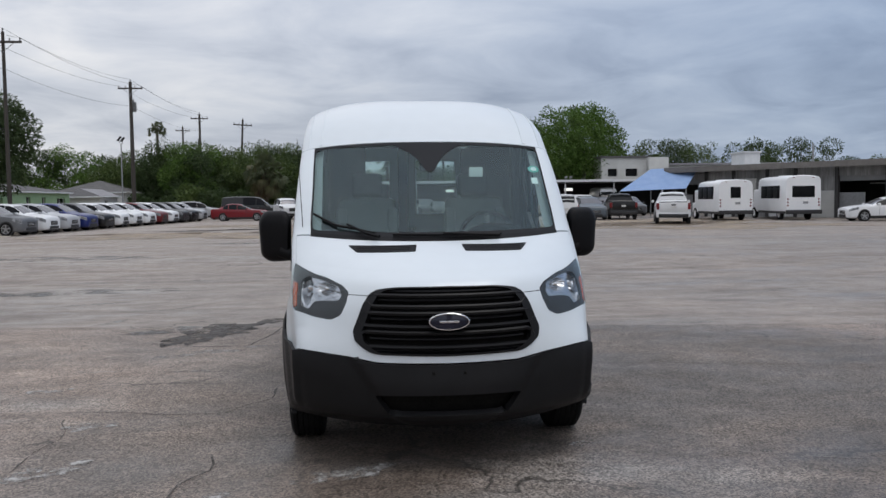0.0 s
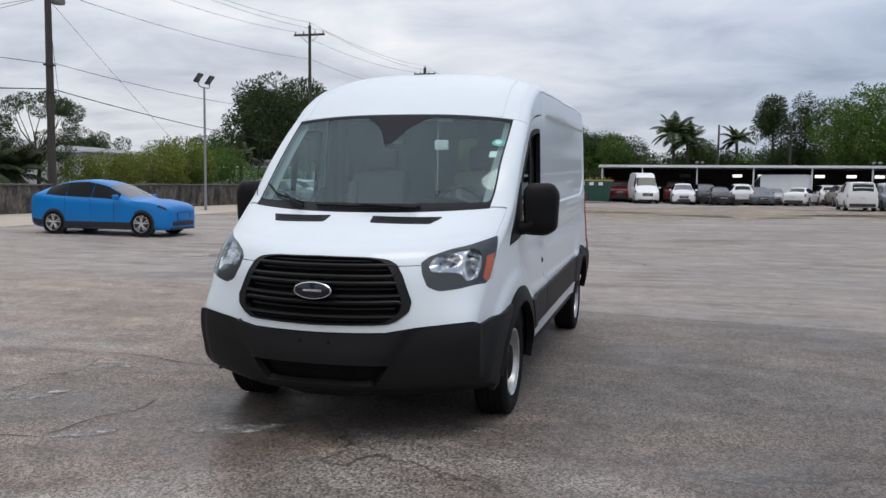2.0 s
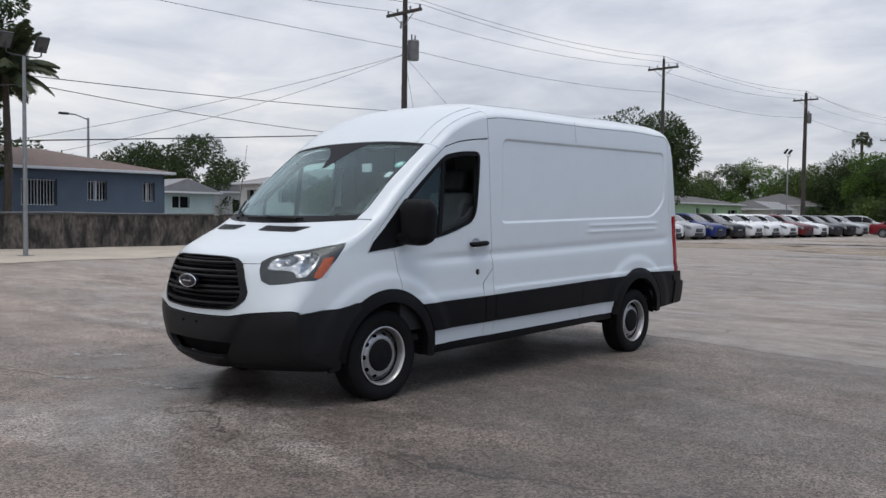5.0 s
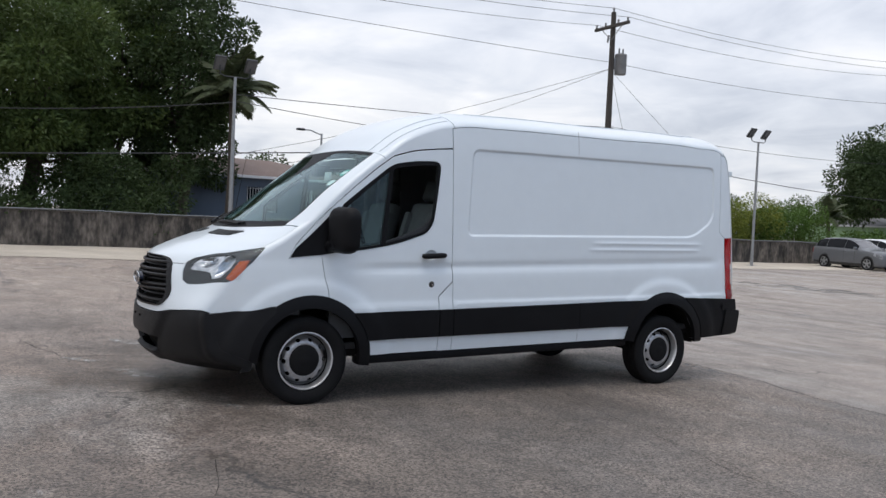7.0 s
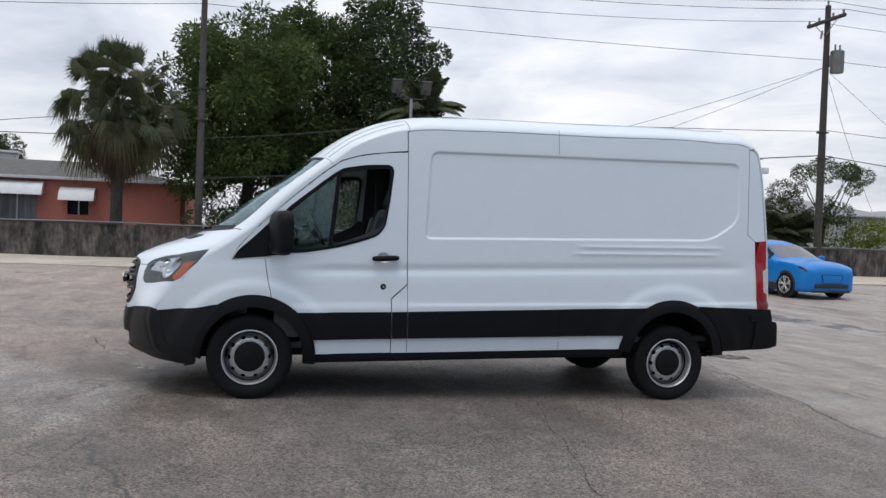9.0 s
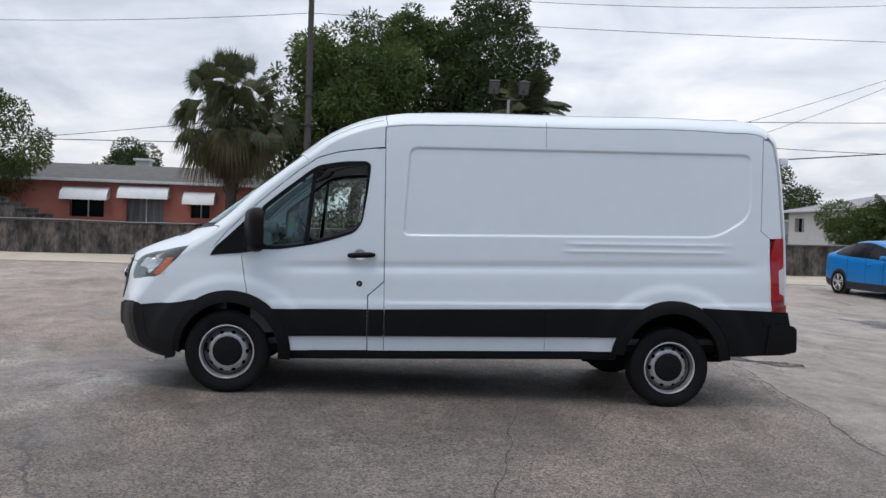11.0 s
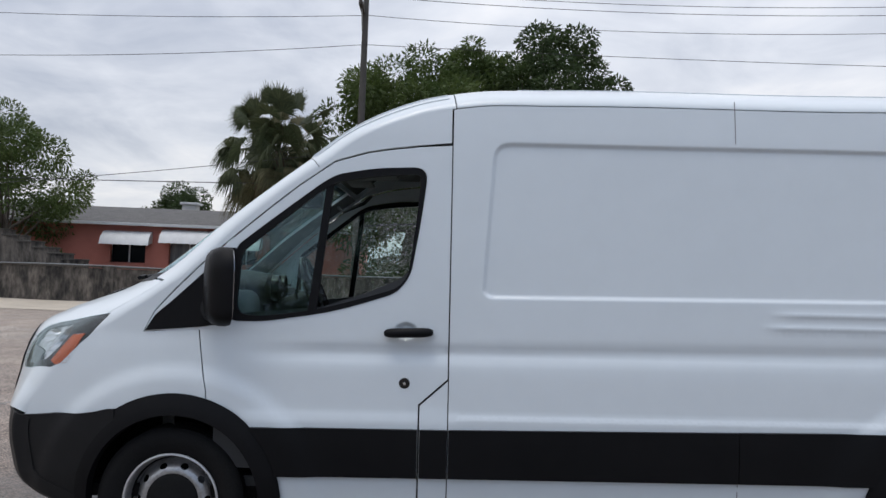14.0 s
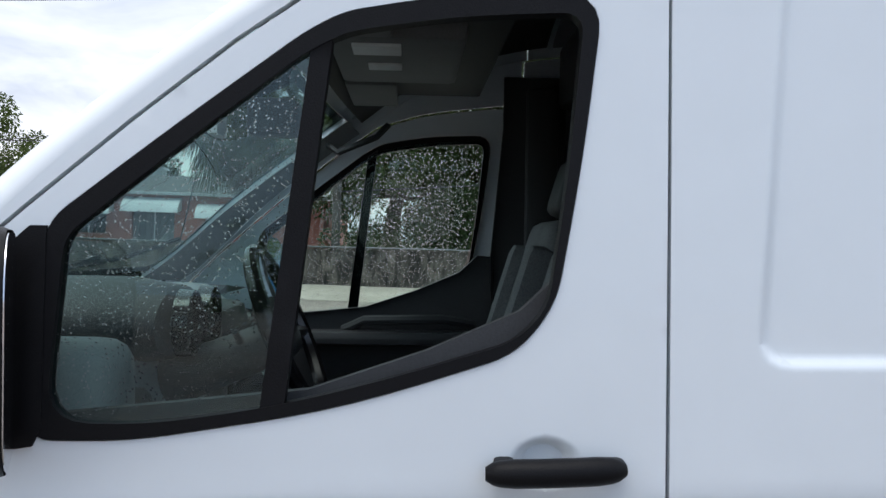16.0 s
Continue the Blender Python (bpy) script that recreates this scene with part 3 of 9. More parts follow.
def half_width(y, z, relief=True):
    """Half the van's width on its side, with the pressed shapes of the panels."""
    y, z = np.asarray(y, float), np.asarray(z, float)
    w = np.interp(z, [0.25, 0.45, 0.62, 0.75, 0.95, 1.05, 1.12, 1.30, 1.60, 1.95, 2.10, 2.25, 2.40],
                  [0.955, 0.985, 0.992, 0.992, 0.984, 0.976, 0.968, 0.962, 0.951, 0.936, 0.927, 0.912, 0.885])
    w = w - 0.10 * np.clip((0.10 - y) / 0.8, 0, 1) ** 2
    w = w - 0.05 * np.clip((y - 4.3) / 0.6, 0, 1) ** 2
    if relief:
        d = dist_poly(RECESS, y, z)
        sd = np.where(inside(RECESS, y, z), d, -d)
        w = w - 0.013 * smooth01((sd + 0.004) / 0.024)
        for z0, y0, y1 in ((1.268, 2.80, 4.32), (1.206, 2.76, 4.29)):
            ends = smooth01((y - y0) / 0.15) * smooth01((y1 - y) / 0.15)
            w = w + 0.007 * ends * np.exp(-((z - z0) / 0.012) ** 2)
        w = w - 0.017 * np.exp(-((z - 1.048 - 0.01 * (y - 0.75)) / 0.030) ** 2) * smooth01((y - 0.25) / 0.5) * smooth01((4.6 - y) / 0.3)
        # swellings over the wheels and a ledge above the cladding
        for cy, cz, r in ((3.76, 0.265, 0.63), (0.03, 0.345, 0.595)):
            rr = np.hypot((y - cy) * 0.92, z - cz)
            w = w + 0.018 * smooth01((r + 0.05 - rr) / 0.08)
        w = w + 0.010 * smooth01((0.775 - z) / 0.03) * smooth01((y - 0.3) / 0.1)
        # a soft dish round the door handle
        q = np.hypot((y - 1.096) / 0.057, (z - 1.155) / 0.043)
        w = w - 0.024 * smooth01((1.0 - q) / 0.45)
    return w


def form(s, v, side=1):
    """The van's skin: s runs along the stations; v: 0 to 1 the middle part, 1 to 2 the rounding, 2 to 3 on along the side. Negative v: the other half."""
    s, v = np.asarray(s, float), np.asarray(v, float)
    sg, v = np.where(v < 0, -1.0, 1.0), np.abs(v)
    c = curve_at(s)
    e = 1e-3
    ca, cb = curve_at(s - e), curve_at(s + e)
    ty, tz = cb[..., 2] - ca[..., 2], cb[..., 3] - ca[..., 3]
    ln = np.maximum(np.hypot(ty, tz), 1e-9)
    ny, nz = tz / ln, -ty / ln      # inwards
    dy, dz = c[..., 2] - c[..., 0], c[..., 3] - c[..., 1]
    wc, r = c[..., 4], c[..., 5]
    u = np.minimum(v, 1)
    p = 2.2 + 1.5 * smooth01((s - 12.0) / 2.5)
    X, Y, Z = u * wc, c[..., 0] + dy * u ** p, c[..., 1] + dz * u ** p
    # rounding: a curve from the middle part's edge to the side
    wq = half_width(c[..., 2], c[..., 3], False)
    k = (wq - wc) / wc
    qy, qz = c[..., 2] + p * dy * k, c[..., 3] + p * dz * k
    qx = half_width(qy, qz, False)
    by, bz = qy + ny * r, qz + nz * r
    bx = half_width(by, bz)
    t = np.clip(v - 1, 0, 1)
    f0, f1, f2 = (1 - t) ** 2, 2 * t * (1 - t), t * t
    on = v > 1
    X = np.where(on, f0 * wc + f1 * qx + f2 * bx, X)
    Y = np.where(on, f0 * c[..., 2] + f1 * qy + f2 * by, Y)
    Z = np.where(on, f0 * c[..., 3] + f1 * qz + f2 * bz, Z)
    w = np.clip(v - 2, 0, 1) * 0.6
    far = v > 2
    fy, fz = by + ny * w, bz + nz * w
    X = np.where(far, half_width(fy, fz), X)
    Y, Z = np.where(far, fy, Y), np.where(far, fz, Z)
    return X * sg, Y, Z


def border(s0, s1, n):
    """The line where the rounding meets the side, as (y, z)."""
    s = np.linspace(s0, s1, n)
    _, y, z = form(s, np.full(n, 2.0))
    return list(zip(y.tolist(), z.tolist()))


def at_side(y, z):
    return half_width(y, z), y, z


def at_out(off):
    return lambda y, z: (half_width(y, z) + off, y, z)


def skin(s0, s1, v0, v1, ns, nv, off=0.0):
    """A patch of the van's form between two stations and two cross places, both ways even."""
    S, V = np.meshgrid(np.linspace(s0, s1, ns), np.linspace(v0, v1, nv), indexing="ij")
    X, Y, Z = form(S, V)
    bm = bmesh.new()
    g = [[bm.verts.new((float(X[i, j]), float(Y[i, j]), float(Z[i, j]))) for j in range(nv)] for i in range(ns)]
    for i in range(ns - 1):
        for j in range(nv - 1):
            bm.faces.new((g[i][j], g[i][j + 1], g[i + 1][j + 1], g[i + 1][j]))
    bm.normal_update()
    if off:
        nn = [(v, v.normal.copy()) for v in bm.verts]
        for v, n in nn:
            v.co += n * off
    return bm


def face_out(bm, centre=(0, 2.0, 1.2)):
    """Turns the faces away from the van's middle."""
    bm.normal_update()
    c = Vector(centre)
    bad = [f for f in bm.faces if f.normal.dot(f.calc_center_median() - c) < 0]
    if len(bad) > len(bm.faces) / 2:
        bmesh.ops.reverse_faces(bm, faces=bm.faces[:])
    bm.normal_update()
    return bm


TILT_BODY = math.degrees(0.034 - SLOPE)
van = thing("cargo_van", "white medium-roof cargo van with black bumpers and cladding", "van", m=pose(0, 0, 0, TILT_BODY, 0, 0))
RIM = 0.02


def panel(name, bm, mat=None, parent=None, label="", rim=RIM, smooth=40.0):
    face_out(bm)
    if rim:
        turn_in(bm, rim)
    return part(name, bm, mat or WHITE, parent or van, label, smooth)


def arc(cy, cz, r, a0, a1, n):
    return [(cy + r * math.cos(radians(a0 + (a1 - a0) * i / n)), cz + r * math.sin(radians(a0 + (a1 - a0) * i / n))) for i in range(n + 1)]


FA, RA = (0.03, 0.345), (3.76, 0.265)      # wheel arches
DOOR_TOP = [(1.297, 2.048), (1.15, 2.038), (1.00, 2.020), (0.90, 2.003), (0.82, 1.980), (0.74, 1.955), (0.575, 1.838), (0.41, 1.703), (0.245, 1.560), (0.12, 1.447), (0.00, 1.325), (-0.09, 1.225)]
SAIL = (-0.135, 1.132)
WINDOW = rounded([(0.272, 1.205), (0.42, 1.205), (0.75, 1.257), (1.035, 1.348), (1.095, 1.425), (1.135, 1.66), (1.166, 1.918), (0.94, 1.910), (0.76, 1.877), (0.70, 1.843), (0.50, 1.690), (0.300, 1.530)], [0.03, 0.1, 0.2, 0.06, 0.08, 0.1, 0.05, 0.1, 0.06, 0.03, 0.2, 0.03])
# the clear opening inside the seal, with a large rounding at the mirror's foot
WIN_IN = rounded([(0.288, 1.216), (0.45, 1.214), (0.665, 1.246), (0.87, 1.300), (1.045, 1.354), (1.098, 1.41), (1.127, 1.61), (1.154, 1.903), (0.94, 1.890), (0.76, 1.860), (0.69, 1.822), (0.50, 1.672), (0.312, 1.515)], [0.11, 0.1, 0.2, 0.2, 0.06, 0.08, 0.1, 0.04, 0.1, 0.06, 0.03, 0.2, 0.03])

# body: side skins, both sides
up_front = border(S_BUMP + 0.02, 15.6, 90)
up_front = [p for p in up_front if p[0] < 1.29]
fender = up_front + [(1.294, 2.225), (1.294, 2.058)] + [(y, z + 0.006) for y, z in DOOR_TOP[1:]] + [(SAIL[0] - 0.006, SAIL[1] - 0.004), (0.120, 1.146), (0.145, 0.97), (0.168, 0.87)] + \
    arc(*FA, 0.47, 72, 145, 14) + [(-0.40, 0.738), (-0.55, 0.736)]
door = [(y, z - 0.004) for y, z in DOOR_TOP] + [(SAIL[0], SAIL[1]), (0.126, 1.142), (0.151, 0.97), (0.174, 0.868)] + arc(*FA, 0.47, 71.3, -2, 12) + [(0.502, 0.358), (1.160, 0.358), (1.160, 0.815), (1.296, 0.935)]
up_mid = [(y, z - 0.006) for y, z in border(14.5, S_REAR - 0.1, 160) if y > 1.302]
side_panel = up_mid + [(4.575, 2.20), (4.555, 1.40), (4.64, 1.335), (4.655, 0.72), (4.66, 0.56)] + [(4.30, 0.56)] + arc(*RA, 0.46, 38, 142, 18) + [(3.30, 0.56), (3.275, 0.355), (1.303, 0.355), (1.303, 0.93)]
step_piece = [(1.168, 0.355), (1.298, 0.355), (1.298, 0.924), (1.168, 0.809)]
rear_post = [(4.582, 2.195), (4.562, 1.402), (4.647, 1.337), (4.70, 1.337)] + border(24.0, S_REAR + 0.2, 40)

for sg in (1, -1):
    hand = "left" if sg > 0 else "right"

    def both(bm):
        return bm if sg > 0 else mirror_bm(bm)

    near = sg > 0
    st = 0.028 if near else 0.06
    extra = []
    if near:
        for line in (RECESS,):
            for d in (-0.008, -0.003, 0.002, 0.007, 0.012, 0.018, 0.024):
                extra += dense(shrink(line, d), 0.012)
        for z0, y0, y1 in ((1.268, 2.80, 4.32), (1.206, 2.76, 4.29)):
            for dz in (-0.018, -0.009, 0, 0.009, 0.018):
                extra += [(y0 + (y1 - y0) * i / 70, z0 + dz) for i in range(71)]
        for dz in (0.02, 0.008, -0.004, -0.016):
            extra += [(1.35 + 3.2 * i / 140, 0.755 + dz) for i in range(141)]
    dish = [(1.096 + 0.057 * k * math.cos(a), 1.155 + 0.043 * k * math.sin(a)) for k in (0.35, 0.6, 0.75, 0.88, 1.0, 1.12) for a in [2 * math.pi * i / 30 for i in range(30)]]
    panel("fender", both(sheet(fender, [], at_side, st, edge_step=0.02)), label="")
    d_ob = panel("front_door", both(sheet(door, [shrink(WINDOW, -0.019)], at_side, st, extra=dish, edge_step=0.018)), label="")
    panel("side_panel", both(sheet(side_panel, [], at_side, st, extra=extra, edge_step=0.02)))
    panel("door_step", both(sheet(step_piece, [], at_side, 0.05)))
    panel("rear_corner", both(sheet(rear_post, [], at_side, 0.035)))
    # window: rubber, glass, divider
    rub = sheet(shrink(WINDOW, -0.017), [WIN_IN], at_out(0.004), 0.02)
    panel("window_seal", both(rub), BLACKP, d_ob, "black rubber window seal", rim=0.03)
    div = [(0.628, 1.235), (0.668, 1.245), (0.738, 1.868), (0.702, 1.845)]
    panel("window_divider", both(sheet(div, [], at_out(0.0), 0.03)), BLACKP, d_ob, rim=0.03)
    if near:
        quarter = [(0.278, 1.212), (0.42, 1.213), (0.65, 1.245), (0.712, 1.845), (0.60, 1.76), (0.312, 1.522)]
        pane = sheet(quarter, [], at_out(-0.008), 0.05)
    else:
        pane = sheet(shrink(WINDOW, 0.004), [], at_out(-0.008), 0.05)
    gp = panel("window_glass", both(pane), SIDEGLASS, d_ob, "rain-spotted green-tinted glass", rim=0)
    gp.visible_shadow = False
    # black sail at the mirror's foot
    sail = [(SAIL[0] + 0.004, SAIL[1] + 0.003), (0.13, 1.156), (0.27, 1.178), (0.284, 1.21), (0.284, 1.532), (0.258, 1.532), (0.21, 1.488), (0.129, 1.405), (0.01, 1.292), (-0.085, 1.208)]
    panel("mirror_sail", both(sheet(sail, [], at_out(0.006), 0.03)), BLACKP, d_ob, rim=0.012)
    # cladding
    arch_f = arc(*FA, 0.505, -8, 176, 36) + arc(*FA, 0.405, 182, -8, 36)
    arch_r = arc(*RA, 0.53, 2, 172, 30) + arc(*RA, 0.42, 172, 2, 30)

    def flare(cy, cz, r0, r1, off):
        def at(y, z):
            q = np.hypot(y - cy, z - cz)
            return half_width(y, z) + off + 0.016 * np.sin(np.clip((r1 - q) / (r1 - r0), 0, 1) * math.pi * 0.5), y, z
        return at

    panel("front_arch_trim", both(sheet(arch_f, [], flare(*FA, 0.405, 0.505, 0.012), 0.03)), BLACKP, rim=0.05)
    panel("rear_arch_trim", both(sheet(arch_r, [], flare(*RA, 0.42, 0.53, 0.012), 0.03)), BLACKP, rim=0.05)
    e0, e1 = 0.478, 0.702
    band_door = [(0.50, e0), (1.158, e0), (1.158, e1), (0.385, e1)] + arc(*FA, 0.497, 44, 18, 8)
    panel("door_cladding", both(sheet(band_door, [], at_out(0.022), 0.05)), BLACKP, d_ob, rim=0.022)
    panel("step_cladding", both(sheet([(1.170, e0), (1.297, e0), (1.297, e1), (1.170, e1)], [], at_out(0.022), 0.05)), BLACKP, rim=0.022)
    band_side = [(1.305, e0), (2.66, e0), (2.66, 0.715), (1.305, 0.703)]
    panel("side_cladding", both(sheet(band_side, [], at_out(0.022), 0.06)), BLACKP, rim=0.022)
    band_rear = [(2.664, e0), (3.285, e0)] + arc(*RA, 0.52, 153, 118, 10)[1:] + [(2.664, 0.716)]
    panel("side_cladding", both(sheet(band_rear, [], at_out(0.022), 0.06)), BLACKP, rim=0.022)
    quarter_r = [(4.14, 0.315), (4.80, 0.325), (4.835, 0.54), (4.80, 0.70), (4.02, 0.735)] + arc(*RA, 0.52, 58, 6, 12)
    panel("quarter_cladding", both(sheet(quarter_r, [], at_out(0.020), 0.05)), BLACKP, rim=0.04)
    panel("bumper_end_cap", both(sheet(rounded([(4.60, 0.33), (4.85, 0.335), (4.87, 0.58), (4.63, 0.60)], 0.03), [], at_out(0.034), 0.05)), BLACKP, rim=0.05)
    panel("fuel_flap" if near else "blank_plug", both(sheet(arc(4.60, 0.625, 0.035, 0, 345, 16), [], at_out(0.030), 0.02)), BLACKP, rim=0.01)
    # sill below
    sill = box(0.86, 0.44, 0.280, 0.965, 3.30, 0.352, 0.02)
    part("sill", both(sill), BLACKP, van)
    # tail lamp

    def lampside(y, z):
        return half_width(y, z) + 0.012 - 0.9 * np.clip(y - 4.72, 0, 1) ** 1.6 * 2.2, y, z

    lamp = panel("tail_lamp", both(sheet([(4.664, 0.694), (4.652, 0.90), (4.652, 1.20), (4.690, 1.338), (4.79, 1.345), (4.81, 1.20), (4.81, 0.694)], [], lampside, 0.025)), REDL, label="tall red tail lamp lens", rim=0.04)

    def lampface(y, z):
        x, y, z = lampside(y, z)
        return x + 0.004, y, z

    panel("clear_lens", both(sheet(rounded([(4.728, 0.86), (4.722, 1.06), (4.812, 1.10), (4.812, 0.83)], 0.015), [], lampface, 0.02)), CLEARL, lamp, "white reversing lens", rim=0.012)
    panel("reflector_strip", both(sheet(rounded([(4.672, 0.72), (4.668, 0.80), (4.80, 0.80), (4.80, 0.72)], 0.012), [], lampface, 0.02)), REDD, lamp, "dark red reflector", rim=0.012)

# bonnet, roof and front skins
for v0, v1 in ((-2.0, -WS_V), (WS_V, 2.0)):
    panel("windscreen_pillar", skin(S_WS0 - 0.1, S_WS1, v0, v1, 50, 24))
panel("roof_cap", skin(S_WS1 + 0.02, S_ROOF0 - 0.02, -2, 2, 50, 120))
panel("roof_panel", skin(S_ROOF0, S_REAR, -2, 2, 60, 120))
for x in (-0.5, -0.25, 0.0, 0.25, 0.5):
    for v0, v1, y in ((x - 0.035, x + 0.035, 0),):
        panel("roof_rib", skin(16.6, 19.6, v0 / 0.72, v1 / 0.72, 30, 6, 0.006), rim=0.01)
for v0 in (-1.32, -0.98, 0.90, 1.24):
    panel("roof_seam", skin(S_WS1 + 0.1, S_ROOF0 - 0.1, v0, v0 + 0.025, 30, 3, 0.005), rim=0.008)
SEAM = surface("grey_seam_sealant", (0.20, 0.205, 0.21), 0.6, col2=(0.16, 0.165, 0.17), scale=20)
for z0, z1 in ((2.085, 2.295), (0.362, 0.472)):
    panel("panel_seam", sheet([(2.66, z0), (2.6645, z0), (2.6645, z1), (2.66, z1)], [], at_out(0.0008), 0.05), SEAM, rim=0)
# rear doors with two windows
rv = (22.25, 23.9)
for sg in (1, -1):
    out = [(S_REAR + 0.05, sg * 0.02), (25.0, sg * 0.02), (25.0, sg * 1.7), (S_REAR + 0.05, sg * 1.7)]
    hole = [(rv[0], sg * 0.20), (rv[1], sg * 0.20), (rv[1], sg * 0.80), (rv[0], sg * 0.80)]
    rd = panel("rear_door", sheet(out, [hole], form, 0.09))
    g = panel("window_glass", skin(rv[0] - 0.05, rv[1] + 0.05, sg * 0.18, sg * 0.82, 6, 8, -0.01), DARKGLASS, rd, rim=0)
    g.visible_shadow = False
    bm = box(sg * 0.1 - 0.05, 4.885, 1.02, sg * 0.1 + 0.05, 4.93, 1.16, 0.012)
    part("door_handle", bm, BLACKP, rd)
for sg in (1, -1):
    for z in (0.95, 2.02):
        part("door_hinge", box(sg * 0.80 - 0.02, 4.77, z - 0.03, sg * 0.82 + 0.02, 4.845, z + 0.03, 0.008), WHITE, van)
part("door_seal", box(-0.06, 4.72, 0.6, 0.06, 4.79, 2.28, 0.005), BLACKP, van)
part("rear_bumper", box(-0.93, 4.78, 0.33, 0.93, 4.93, 0.56, 0.035), BLACKP, van)
part("rear_step", box(-0.55, 4.86, 0.555, 0.55, 4.95, 0.60, 0.012), BLACKP, van)
# windscreen: glass, black border, camera cover
ws = panel("windscreen", skin(S_WS0 - 0.05, S_WS1 + 0.0, -WS_V, WS_V, 40, 60, -0.004), WSGLASS, label="laminated windscreen with a dark border", rim=0)
ws.visible_shadow = False
for nm, a in (("lower", (S_WS0 - 0.1, 9.66, -WS_V, WS_V, 8, 50)), ("upper", (12.72, S_WS1, -WS_V, WS_V, 6, 50)), ("left", (9.6, S_WS1, WS_V - 0.045, WS_V, 40, 4)), ("right", (9.6, S_WS1, -WS_V, -WS_V + 0.045, 40, 4))):
    panel("screen_border", skin(*a, -0.0015), FRIT, ws, rim=0)


def form_on(s, v):
    x, y, z = form(s, v)
    return x, y + 0.001, z - 0.001


for s_c, ks, rs in ((9.62, 1, 0.55), (12.74, -1, 0.45)):
    for kv in (1, -1):
        vc, rv_ = kv * (WS_V - 0.042), 0.10
        fil = [(s_c, vc)] + [(s_c + ks * rs * (1 - math.sin(a)), vc - kv * rv_ * (1 - math.cos(a))) for a in [math.pi / 2 * i / 8 for i in range(9)]]
        panel("border_corner", sheet(fil, [], form_on, 0.05), FRIT, ws, rim=0)
tri = [(12.75, -0.31), (12.75, 0.31), (12.28, 0.155), (11.85, 0.075), (11.58, 0.03), (11.58, -0.03), (11.85, -0.075), (12.28, -0.155)]


def form_in(s, v):
    x, y, z = form(s, v)
    return x, y + 0.010, z - 0.010


panel("camera_cover", sheet(tri, [], form_on, 0.05), FRIT, ws, "black sensor patch", rim=0)
part("sensor_housing", box(-0.06, 0.42, 1.80, 0.06, 0.56, 1.90, 0.02, m=None), TRIM, ws)
# stickers behind the glass
lab = panel("inspection_sticker", sheet(arc(11.74, 0.95, 0.055, 0, 345, 20), [], lambda s, v: form_in(11.74 + (np.asarray(s) - 11.74) * 2.4, v), 0.03), LABELG, ws, "round green sticker", rim=0)
panel("sticker_centre", sheet(arc(11.74, 0.95, 0.030, 0, 345, 20), [], lambda s, v: tuple(a + b for a, b in zip(form_in(11.74 + (np.asarray(s) - 11.74) * 2.4, v), (0, -0.002, 0.002))), 0.02), LABELW, lab, rim=0)
panel("paper_label", sheet([(11.20, 0.905), (11.42, 0.905), (11.42, 0.965), (11.20, 0.965)], [], form_in, 0.03), LABELW, ws, "small white paper label", rim=0)

# grille and lamps in the front skin
grille = [(5.80, 0.50), (5.55, 0.555), (4.96, 0.605), (3.98, 0.672), (3.66, 0.655), (3.42, 0.59), (3.26, 0.52), (3.22, 0.0)]
grille = rounded([(6.02, 0.0)] + [(5.97, 0.36)] + grille + [(a, -b) for a, b in reversed(grille[:-1])] + [(5.97, -0.36)], 0.06, 3)
lamp_f = rounded([(5.55, 0.735), (5.92, 0.79), (6.24, 0.92), (6.48, 1.17), (6.75, 1.38), (7.06, 1.62), (6.18, 1.98), (4.98, 2.06), (4.62, 1.80), (4.42, 1.23), (4.28, 0.86), (4.50, 0.785), (5.0, 0.745)], 0.05, 3)
mirror_sv = lambda poly: [(a, -b) for a, b in poly]



def bumper_top(v):
    """Where the bumper ends below the painted front: it dips under the grille."""
    return float(np.interp(abs(v), [0, 0.50, 0.60, 0.72, 0.95, 1.5, 2.1], [2.93, 2.95, 3.02, 3.10, 3.15, 3.17, 3.14]))


low_out = [(bumper_top(v) + 0.03, float(v)) for v in np.linspace(-2, 2, 81)] + [ (S_NOSE - 0.02, 2.0), (S_NOSE - 0.02, -2.0)]
top_out = [(S_NOSE + 0.02, -2.0), (S_NOSE + 0.02, 2.0), (S_HOOD, 2.0), (S_HOOD, -2.0)]
lamp_holes = [lamp_f, mirror_sv(lamp_f)]
panel("front_panel", sheet(low_out, [grille] + lamp_holes, form, 0.045))
panel("bonnet_nose", sheet(top_out, [grille] + lamp_holes, form, 0.045), rim=0)
panel("bonnet", sheet([(S_HOOD, -1.55), (S_HOOD, 1.55), (S_COWL, 1.55), (S_COWL, -1.55)], lamp_holes, form, 0.05))
for v0, v1 in ((-2.0, -1.56), (1.56, 2.0)):
    panel("bonnet_shoulder", sheet([(S_HOOD, v0), (S_HOOD, v1), (S_WS0, v1), (S_WS0, v0)], lamp_holes, form, 0.05))
grl = panel("grille", sheet(shrink(grille, -0.02), [shrink(grille, 0.045)], lambda s, v: tuple(a + b for a, b in zip(form(s, v), (0, -0.008, 0))), 0.05), GRILLEB, label="black slatted radiator grille", rim=0.05)
# dark sheet stands for the shade behind the slats
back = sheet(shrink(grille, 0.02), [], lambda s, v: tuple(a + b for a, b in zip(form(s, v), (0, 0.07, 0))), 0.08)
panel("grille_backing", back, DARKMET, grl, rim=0)


